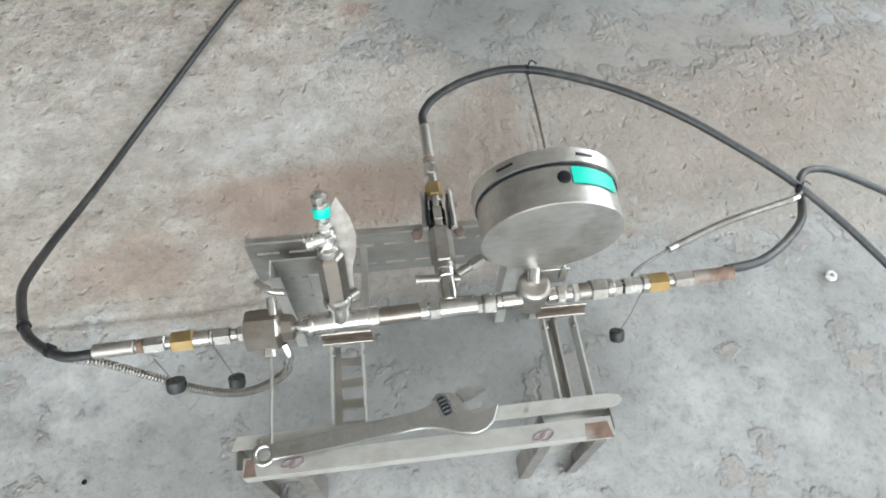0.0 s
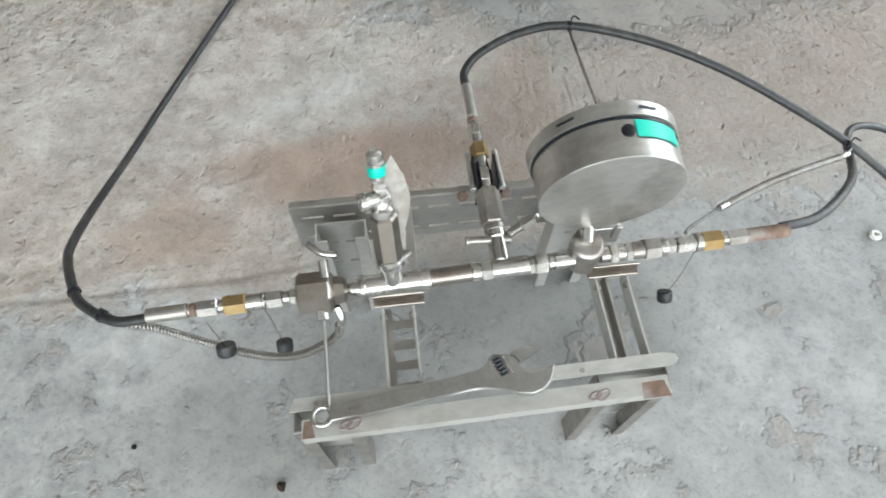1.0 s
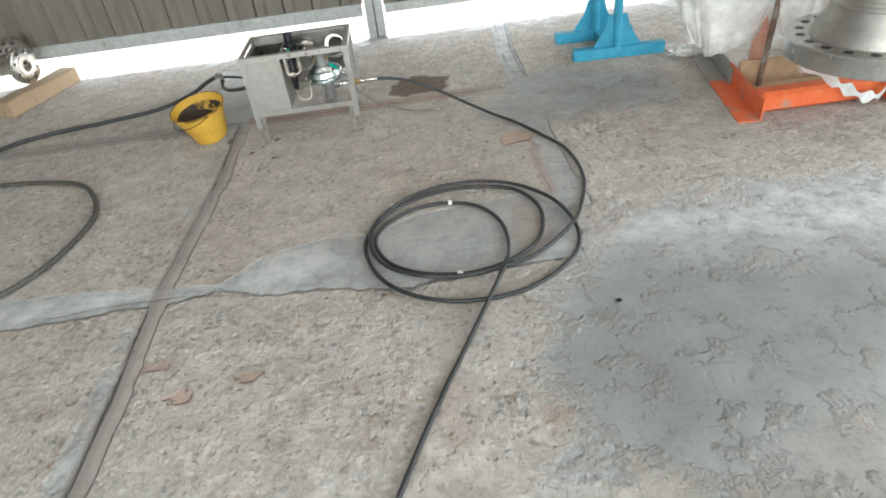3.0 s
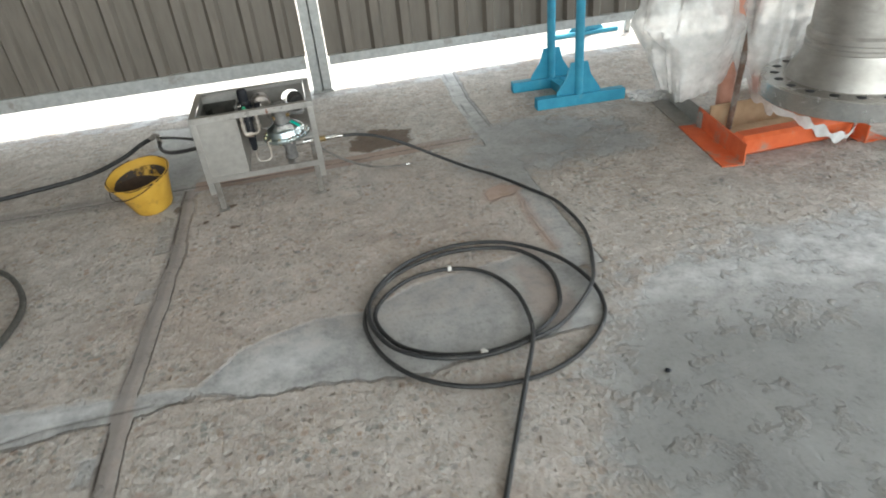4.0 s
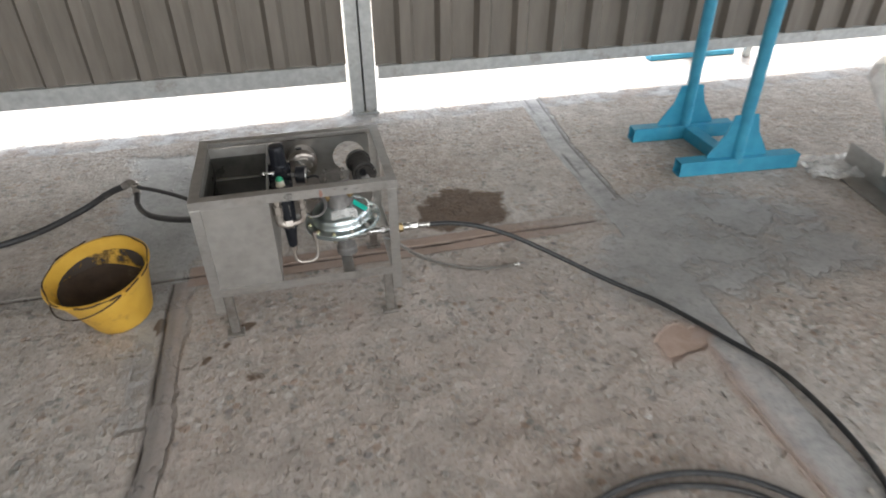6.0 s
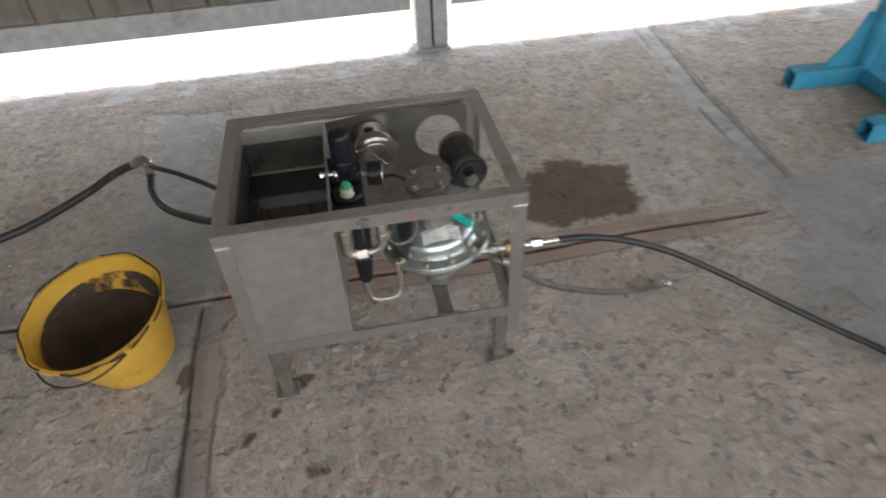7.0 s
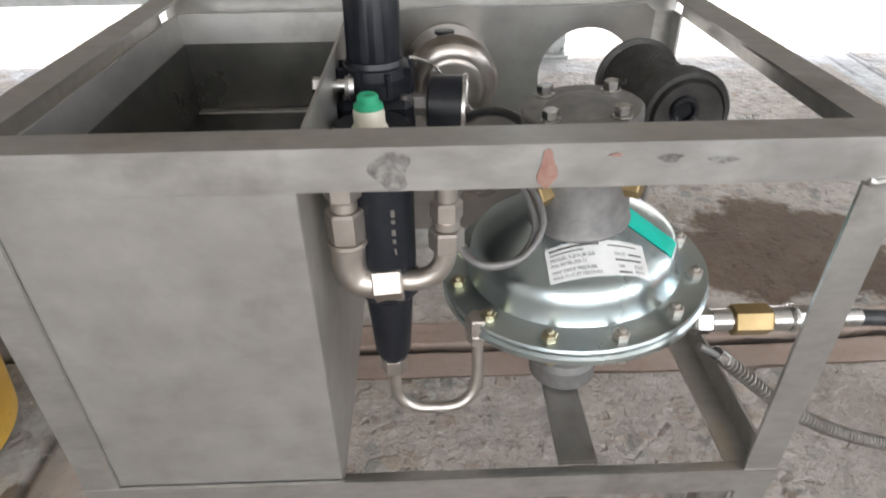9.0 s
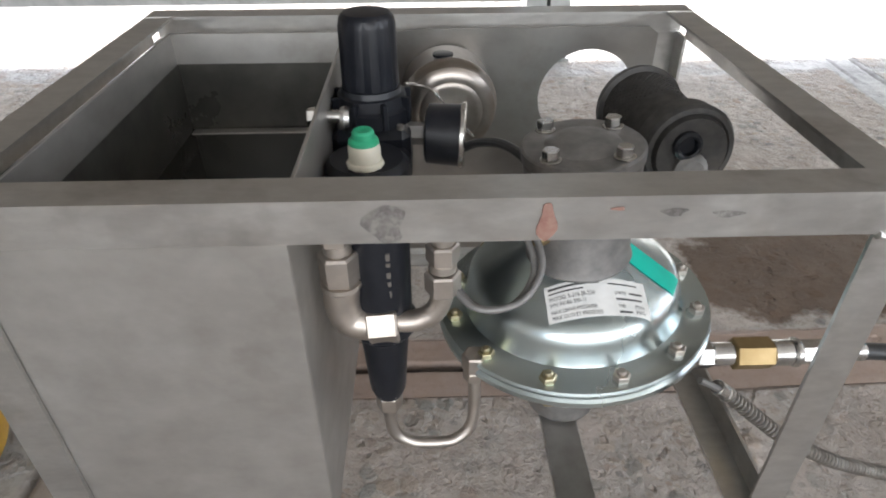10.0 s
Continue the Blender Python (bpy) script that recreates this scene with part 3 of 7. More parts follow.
def sheet_wall(name, x0, x1, y, z0, z1, label):
    """Trapezoid-ribbed steel sheet, ribs upright, facing -y."""
    bm = nb()
    pitch, rib, slope, depth = 0.235, 0.060, 0.026, 0.040
    prof = []
    x = x0
    while x < x1:
        prof += [(x, 0.0), (x + pitch - rib - 2 * slope, 0.0), (x + pitch - rib - slope, -depth), (x + pitch - slope, -depth)]
        x += pitch
    prof = [(min(a, x1), b) for a, b in prof] + [(x1, 0.0)]
    lo = [bm.verts.new((a, y + b, z0)) for a, b in prof]
    hi = [bm.verts.new((a, y + b, z1)) for a, b in prof]
    lo2 = [bm.verts.new((a, y + b + 0.003, z0)) for a, b in prof]
    hi2 = [bm.verts.new((a, y + b + 0.003, z1)) for a, b in prof]
    for k in range(len(prof) - 1):
        if prof[k + 1][0] - prof[k][0] < 1e-6:
            continue
        bm.faces.new((lo[k], lo[k + 1], hi[k + 1], hi[k]))
        bm.faces.new((lo2[k + 1], lo2[k], hi2[k], hi2[k + 1]))
        bm.faces.new((lo[k], lo2[k], lo2[k + 1], lo[k + 1]))
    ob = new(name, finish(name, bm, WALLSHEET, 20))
    return tagged(ob, label, "wall", kind="structure")


WALL_Y = 6.42
sheet_wall("wall_north", -8.058, -0.455, WALL_Y, 0.285, 4.6, "beige ribbed steel sheet wall above a floor gap")
sheet_wall("wall_north", -0.285, 8.0, WALL_Y - 0.005, 0.26, 4.6, "beige ribbed steel sheet wall above a floor gap")


def girt(x0, x1, z0, z1):
    bm = nb()
    box(bm, x0, x1, WALL_Y - 0.050, WALL_Y - 0.046, z0, z1, 0)
    box(bm, x0, x1, WALL_Y - 0.050, WALL_Y + 0.02, z0 - 0.004, z0, 0)
    box(bm, x0, x1, WALL_Y - 0.050, WALL_Y - 0.012, z1, z1 + 0.004, 0)
    ob = part("trim", bm, GALV)
    return tagged(ob, "galvanised steel rail along the foot of the sheet wall", "wall rail", kind="structure")


girt(-8.0, -0.465, 0.200, 0.292)
girt(-0.278, 8.0, 0.204, 0.268)


def wall_post(x, y):
    t = thing("wall_post", "galvanised steel channel post on a base plate", "post", at=(x, y, 0))
    for name, dx in (("channel", -0.040), ("channel", 0.040)):
        bm = nb()
        box(bm, dx - 0.034, dx + 0.034, -0.05, -0.044, 0.008, 4.6, 0.001)
        box(bm, dx - 0.034, dx - 0.029, -0.044, 0.03, 0.008, 4.6, 0.001)
        box(bm, dx + 0.029, dx + 0.034, -0.044, 0.03, 0.008, 4.6, 0.001)
        part(name, bm, GALV, t)
    bm = nb()
    box(bm, -0.072, 0.072, 0.0305, 0.0345, 0.008, 4.6, 0)
    part("back_web", bm, GALV, t)
    bm = nb()
    box(bm, -0.085, 0.085, -0.075, 0.06, -0.004, 0.008, 0.002)
    part("base_plate", bm, GALV, t)
    for bx, by in ((-0.066, -0.062), (0.066, -0.062)):
        bm = nb()
        hexrod(bm, (bx, by, 0.008), (bx, by, 0.02), 0.010)
        rod(bm, (bx, by, 0.02), (bx, by, 0.032), 0.005, 10)
        part("anchor_bolt", bm, GALV, t)
    return t


wall_post(-0.370, 6.42)


def plain_wall(name, x0, x1, y0, y1, z0, z1, material, label, category="wall"):
    bm = nb()
    box(bm, x0, x1, y0, y1, z0, z1, 0)
    return tagged(part(name, bm, material), label, category, kind="structure")


# west wall and roof are out of view, added to enclose and shape the light
plain_wall("wall_west", -8.1, -8.0, -5.0, 6.5, 0.2, 4.6, WALLSHEET, "unseen plain beige sheet wall, added to block light")
plain_wall("ceiling", -8.2, 8.2, -5.2, 6.6, 4.7, 4.76, ROOFSHEET, "unseen grey roof sheet, added to block light", "ceiling")


def wpart(name, bm, material, parent, label=""):
    """A part built in world coordinates under a thing that stands at its base point."""
    ob = part(name, bm, material, parent, label)
    if parent.type == "EMPTY":
        ob.matrix_parent_inverse = Matrix.Translation(-parent.location)
    return ob


def angle_bar(bm, p, q, a, b, wall=0.003):
    """An L section from p to q (along one axis), legs along the vectors a and b from the outer edge."""
    p, q, a, b = Vector(p), Vector(q), Vector(a), Vector(b)
    ta, tb = a.normalized() * wall, b.normalized() * wall
    ring = [Vector(), a, a + tb, ta + tb, b + ta, b]
    lo = [bm.verts.new(p + v) for v in ring]
    hi = [bm.verts.new(q + v) for v in ring]
    for k in range(6):
        bm.faces.new((lo[k], lo[(k + 1) % 6], hi[(k + 1) % 6], hi[k]))
    bm.faces.new(lo)
    bm.faces.new(hi)
    return bm


def weld_bead(bm, p, q, r=0.004):
    p, q = Vector(p), Vector(q)
    n = max(3, int((q - p).length / 0.004))
    pts = [p.lerp(q, k / n) + Vector((0, 0, 0.0008 * math.sin(k * 2.3))) for k in range(n + 1)]
    return tube(bm, pts, r, 8, 2)


def letters(text, size):
    """The built-in font's outlines as a flat mesh: vertices and faces."""
    cu = bpy.data.curves.new("letters", "FONT")
    cu.body, cu.size, cu.resolution_u = text, size, 2
    ob = bpy.data.objects.new("letters", cu)
    me = ob.to_mesh()
    vs, fs = [v.co.copy() for v in me.vertices], [list(f.vertices) for f in me.polygons]
    ob.to_mesh_clear()
    bpy.data.objects.remove(ob)
    bpy.data.curves.remove(cu)
    return vs, fs


CX0, CX1, CY0, CY1, CZ = -1.102, -0.480, 4.498, 4.946, 0.521


def build_cart():
    t = thing("test_pump_cart", "stainless steel angle-frame pump stand with an open tank", "pump stand", at=(-0.79, 4.71, 0))
    A = 0.030
    for name, p, q, a, b in (
            ("top_rail", (CX0, CY0, CZ), (CX1, CY0, CZ), (0, A, 0), (0, 0, -A)),
            ("top_rail", (CX0, CY1, CZ), (CX1, CY1, CZ), (0, -A, 0), (0, 0, -A)),
            ("top_rail", (CX0, CY0 + A, CZ - 0.0005), (CX0, CY1 - A, CZ - 0.0005), (A, 0, 0), (0, 0, -A)),
            ("top_rail", (CX1, CY0 + A, CZ - 0.0005), (CX1, CY1 - A, CZ - 0.0005), (-A, 0, 0), (0, 0, -A)),
            ("bottom_rail", (CX0, CY0, 0.166), (CX1, CY0, 0.166), (0, A, 0), (0, 0, A)),
            ("bottom_rail", (CX0, CY1, 0.166), (CX1, CY1, 0.166), (0, -A, 0), (0, 0, A)),
            ("bottom_rail", (CX0, CY0 + A, 0.1665), (CX0, CY1 - A, 0.1665), (A, 0, 0), (0, 0, A)),
            ("bottom_rail", (CX1, CY0 + A, 0.1665), (CX1, CY1 - A, 0.1665), (-A, 0, 0), (0, 0, A))):
        wpart(name, angle_bar(nb(), p, q, a, b), STEEL, t)
    for x, sx in ((CX0, 1), (CX1, -1)):
        for y, sy in ((CY0, 1), (CY1, -1)):
            leg = wpart("leg", angle_bar(nb(), (x + sx * 0.0008, y + sy * 0.0008, 0.10), (x + sx * 0.0008, y + sy * 0.0008, CZ - A), (sx * A, 0, 0), (0, sy * A, 0)), STEEL, t)
            bm = nb()
            lx, ly = x + sx * 0.045, y + sy * 0.014
            box(bm, lx - 0.015, lx + 0.015, ly - 0.006, ly + 0.012, 0.004, 0.166, 0.002)
            box(bm, lx - 0.030, lx + 0.026, ly - 0.020, ly + 0.022, -0.004, 0.004, 0.001)
            wpart("foot", bm, DULLSTEEL, leg, "dull brown-grey steel foot")
            bm = nb()
            weld_bead(bm, (x + sx * 0.002, y - sy * 0.001, CZ - A - 0.001), (x + sx * A, y - sy * 0.001, CZ - A - 0.001), 0.0028)
            wpart("weld", bm, STEEL, leg)
    bm = nb()
    weld_bead(bm, (CX1 - 0.001, CY0 + 0.001, CZ - 0.001), (CX1 - 0.001, CY0 + 0.001, CZ - A), 0.0028)
    wpart("corner_weld", bm, STEEL, t)
    # flat bar under the pump
    bm = nb()
    box(bm, -0.672, -0.634, CY0 + 0.03, CY1 - 0.03, 0.1705, 0.175, 0.001)
    wpart("cross_bar", bm, SHEET, t)
    # tank: open box of sheet
    x0, x1, y0, y1, z0, z1 = -1.076, -0.874, 4.5025, 4.905, 0.182, 0.506
    w = 0.003
    tank = wpart("tank", box(nb(), x0, x1, y0, y0 + w, z0, 0.4895, 0.0006), SHEET, t, "open stainless sheet tank with dark water inside")
    for name, a, b, c, e, lo, hi in (("tank_back", x0, x1, y1 - w, y1, z0, z1), ("tank_side", x0, x0 + w, y0 + w, y1 - w, z0, z1), ("tank_side", x1 - w, x1, y0 + w, y1 - w, z0, z1 + 0.004), ("tank_floor", x0 + w, x1 - w, y0 + w, y1 - w, z0, z0 + w)):
        wpart(name, box(nb(), a, b, c, e, lo, hi, 0.0006), SHEET, tank)
    bm = nb()
    box(bm, x0 + w, x1 - w, y0 + w, y1 - w, 0.33, 0.392, 0)
    wpart("water", bm, LIQUID, tank, "dark still water")
    # dark tide mark left on the inside by the water
    g = w + 0.0006
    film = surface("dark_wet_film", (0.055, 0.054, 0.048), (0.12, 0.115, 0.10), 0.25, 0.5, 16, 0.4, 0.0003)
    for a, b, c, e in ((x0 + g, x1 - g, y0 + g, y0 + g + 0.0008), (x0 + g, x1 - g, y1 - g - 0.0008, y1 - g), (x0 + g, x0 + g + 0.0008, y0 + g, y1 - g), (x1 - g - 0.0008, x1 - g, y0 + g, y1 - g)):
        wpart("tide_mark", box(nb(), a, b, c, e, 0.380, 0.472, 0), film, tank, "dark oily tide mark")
    # back panel with a round hole, its shade carried by the darker sheet colour
    px0, px1, pz0, pz1, hx, hz, hr = -0.872, -0.516, 0.2, 0.505, -0.592, 0.421, 0.0585
    bm = nb()
    n = 48
    layers = []
    for y in (4.914, 4.917):
        inner, outer = [], []
        for k in range(n):
            a = 2 * math.pi * k / n
            c, s = math.cos(a), math.sin(a)
            inner.append(bm.verts.new((hx + hr * c, y, hz + hr * s)))
            d = min((px1 - hx) / c if c > 1e-6 else 9, (px0 - hx) / c if c < -1e-6 else 9, (pz1 - hz) / s if s > 1e-6 else 9, (pz0 - hz) / s if s < -1e-6 else 9)
            outer.append(bm.verts.new((hx + d * c, y, hz + d * s)))
        layers.append((inner, outer))
    for k in range(n):
        q = (k + 1) % n
        for inner, outer in layers:
            bm.faces.new((inner[k], inner[q], outer[q], outer[k]))
        for side in (0, 1):
            bm.faces.new((layers[0][side][k], layers[0][side][q], layers[1][side][q], layers[1][side][k]))
    wpart("back_panel", bm, SHADEDSHEET, t, "stainless back panel with a round hole")
    # ledge round the tank's inside, just under the water's edge
    bm = nb()
    box(bm, x0 + 0.006, x1 - 0.006, y1 - 0.020, y1 - 0.006, 0.386, 0.3935, 0.0008)
    wpart("inner_ledge", bm, SHEET, tank)
    # old paint marks and grime on the front rail
    for cx, cz, w2, h2, mat, label in ((-0.716, 0.5045, 0.0075, 0.027, REDMARK, "faded red paint mark"), (-0.674, 0.513, 0.0055, 0.0025, REDMARK, "faded red paint mark"),
                                       (-0.812, 0.505, 0.016, 0.027, GRIME, "dark grime smear"), (-0.640, 0.510, 0.010, 0.006, GRIME, "dark grime smear"), (-0.608, 0.508, 0.012, 0.005, GRIME, "dark grime smear")):
        bm = nb()
        pts = [(cx + w2 * math.cos(a) * (0.75 + 0.25 * math.sin(3 * a + cx * 40)), h2 / 2 * math.sin(a)) for a in [2 * math.pi * k / 18 for k in range(18)]]
        plate(bm, pts, 0, 0.0004, Matrix.Translation((0, CY0 - 0.0005, cz)) @ Matrix.Rotation(radians(90), 4, "X"))
        wpart("paint_mark" if mat is REDMARK else "grime_smear", bm, mat, t, label)
    return t


build_cart()

PX, PY = -0.647, 4.652
DOME = [(0.127, 0.3135), (0.1275, 0.316), (0.1265, 0.3185), (0.110, 0.3195), (0.1025, 0.323), (0.0995, 0.330), (0.0985, 0.340), (0.0965, 0.349), (0.0915, 0.3555), (0.084, 0.360), (0.055, 0.379), (0.040, 0.390)]


def dome_z(r):
    for (r1, z1), (r0, z0) in zip(DOME[2:], DOME[3:]):
        if r0 <= r <= r1:
            return z0 + (z1 - z0) * (r - r0) / (r1 - r0)
    return DOME[-1][1]


def on_dome(u, v, turn, lift):
    """A point of the pump's cover: u across, v outwards from the axis."""
    a = radians(turn)
    x, y = u * math.cos(a) - v * math.sin(a), u * math.sin(a) + v * math.cos(a)
    return Vector((PX + x, PY + y, dome_z(math.hypot(u, v)) + lift))


def dome_patch(u0, u1, v0, v1, turn, lift, n=8):
    bm = nb()
    g = [[bm.verts.new(on_dome(u0 + (u1 - u0) * i / n, v0 + (v1 - v0) * j / n, turn, lift)) for i in range(n + 1)] for j in range(n + 1)]
    for j in range(n):
        for i in range(n):
            bm.faces.new((g[j][i], g[j][i + 1], g[j + 1][i + 1], g[j + 1][i]))
    return bm


def build_pump():
    t = thing("air_driven_pump", "zinc-plated air-driven pump with a domed cover ringed by bolts", "pump", at=(PX, PY, 0.175))
    bm = nb()
    lathe(bm, (PX, PY, 0), (PX, PY, 1), [(0.296, 0.04), (0.3, 0.1), (0.3015, 0.126), (0.304, 0.1285), (0.309, 0.1285), (0.3115, 0.126), (0.3118, 0.03)], 72)
    wpart("lower_flange", bm, ZINC, t)
    bm = nb()
    lathe(bm, (PX, PY, 0), (PX, PY, 1), [(0.3128, 0.05)] + [(z, r) for r, z in DOME] + [(0.3905, 0.0)], 72)
    cover = wpart("domed_cover", bm, ZINC, t, "shiny zinc-plated dome")
    for k in range(12):
        a = radians(-110 + 30 * k)
        x, y = PX + 0.1145 * math.cos(a), PY + 0.1145 * math.sin(a)
        bm = nb()
        hexrod(bm, (x, y, 0.3188), (x, y, 0.3250), 0.0074)
        lathe(bm, (x, y, 0.3250), (x, y, 0.3285), [(0, 0.0038), (0.7, 0.0038), (1, 0.0028)], 12)
        hexrod(bm, (x, y, 0.292), (x, y, 0.2995), 0.0068)
        wpart("flange_bolt", bm, FITTING if k in (1, 2, 3, 4) else YELLOWZINC, t)
    bm = nb()
    lathe(bm, (PX, PY - 0.024, 0), (PX, PY - 0.024, 1), [(0.386, 0.044), (0.389, 0.0455), (0.394, 0.0435), (0.45, 0.0415), (0.462, 0.043), (0.470, 0.047), (0.4785, 0.0475), (0.479, 0.03)], 48)
    neck = wpart("neck", bm, CAST, t, "dark grey cast neck")
    for dx in (-0.046, 0.050):
        bm = nb()
        d = Vector((dx, -0.034, 0)).normalized()
        c = Vector((PX, PY - 0.024, 0.428))
        hexrod(bm, c + d * 0.036, c + d * 0.054, 0.0105)
        rod(bm, c + d * 0.03, c + d * 0.037, 0.008, 14)
        wpart("brass_plug", bm, BRASS, neck, "brass hex plug")
    bm = nb()
    c = (PX, PY - 0.024)
    lathe(bm, (*c, 0), (*c, 1), [(0.4795, 0.046), (0.481, 0.0488), (0.489, 0.0488), (0.4905, 0.047), (0.4908, 0.030), (0.4935, 0.026), (0.4955, 0.016), (0.496, 0.0)], 48)
    cap = wpart("top_cap", bm, CAST, t, "round cast cap held by four bolts")
    for k in range(4):
        a = radians(40 + 90 * k)
        x, y = c[0] + 0.0385 * math.cos(a), c[1] + 0.0385 * math.sin(a)
        bm = nb()
        rod(bm, (x, y, 0.4905), (x, y, 0.4925), 0.0085, 18)
        hexrod(bm, (x, y, 0.4925), (x, y, 0.500), 0.0068)
        wpart("cap_bolt", bm, CHROME, cap)
    bm = nb()
    lathe(bm, (PX, PY, 0), (PX, PY, 1), [(0.1755, 0.030), (0.179, 0.036), (0.20, 0.036), (0.205, 0.031), (0.255, 0.031), (0.258, 0.045), (0.290, 0.045), (0.296, 0.038)], 36)
    wpart("pump_barrel", bm, CAST, t)
    # maker's plate with lines of print
    L, turn = 0.0009, 1.0
    wpart("data_label", dome_patch(-0.036, 0.049, -0.0825, -0.0545, turn, L, 14), PAPER, cover, "white printed data label")
    rows = [(0.0668, "MODEL S-216-JB-200", -0.033, 0.0043), (0.0668, "DATE", 0.022, 0.0038), (0.0712, "P/N 94186-200-11", -0.033, 0.0041),
            (0.0765, "MAX DRIVE PRESSURE", -0.033, 0.0039), (0.0765, "100", 0.023, 0.0039), (0.0765, "PSIG", 0.037, 0.0039), (0.0808, "MAX OUTLET PRESSURE", -0.033, 0.0039), (0.0808, "PSIG", 0.037, 0.0039)]
    bm = nb()
    for v, text, u, size in rows:
        vs, fs = letters(text, size)
        made = [bm.verts.new(on_dome(u + p.x, p.y - v, turn, L + 0.0005)) for p in vs]
        for f in fs:
            bm.faces.new([made[i] for i in f])
    wpart("print", bm, INK, cover)
    for u0, u1, v, h in ((-0.033, 0.010, -0.0578, 0.0008), (-0.033, -0.004, -0.0612, 0.0005), (0.017, 0.042, -0.0590, 0.0005), (0.034, 0.045, -0.0655, 0.0007), (0.022, 0.044, -0.0702, 0.0007), (0.023, 0.034, -0.0797, 0.0008)):
        wpart("print_bar", dome_patch(u0, u1, v - h, v + h, turn, L + 0.0005, 4), INK, cover)
    wpart("tape", dome_patch(-0.012, 0.013, -0.0940, -0.050, 62, L, 12), TEAL, cover, "strip of teal tape")
    # outlet line to the hose
    oz, oy = 0.262, 4.628
    bm = nb()
    hexrod(bm, (-0.612, oy, oz), (-0.575, oy, oz), 0.017)
    wpart("outlet_nut", bm, DULLSTEEL, t)
    bm = nb()
    rod(bm, (-0.576, oy, oz), (-0.525, oy, oz), 0.012)
    hexrod(bm, (-0.526, oy, oz), (-0.508, oy, oz), 0.0145)
    rod(bm, (-0.508, oy, oz), (-0.487, oy, oz), 0.0118)
    wpart("outlet_union", bm, CHROME, t)
    bm = nb()
    lathe(bm, (-0.487, oy, oz), (-0.448, oy, oz), [(0, 0.014), (0.04, 0.0165), (0.96, 0.0165), (1, 0.014)], 6)
    wpart("brass_coupling", bm, BRASS, t, "brass hex coupling")
    bm = nb()
    rod(bm, (-0.448, oy, oz), (-0.428, oy, oz), 0.0132)
    lathe(bm, (-0.428, oy, oz), (-0.420, oy, oz), [(0, 0.0135), (0.3, 0.0152), (0.7, 0.0152), (1, 0.0135)], 24)
    hexrod(bm, (-0.420, oy, oz), (-0.395, oy, oz), 0.0128)
    rod(bm, (-0.395, oy, oz), (-0.352, oy + 0.003, oz - 0.003), 0.0102)
    wpart("hose_end", bm, CHROME, t)
    # the pump leans a little on its bar
    lean = Matrix.Translation((PX - 0.003, PY, 0.308)) @ Matrix.Rotation(radians(-4.6), 4, "Y") @ Matrix.Translation((-PX, -PY, -0.304))
    for ob in t.children_recursive:
        if not ob.name.startswith(("outlet", "brass_coupling", "hose_end", "pump_barrel")):
            ob.data.transform(lean)
    return t


build_pump()


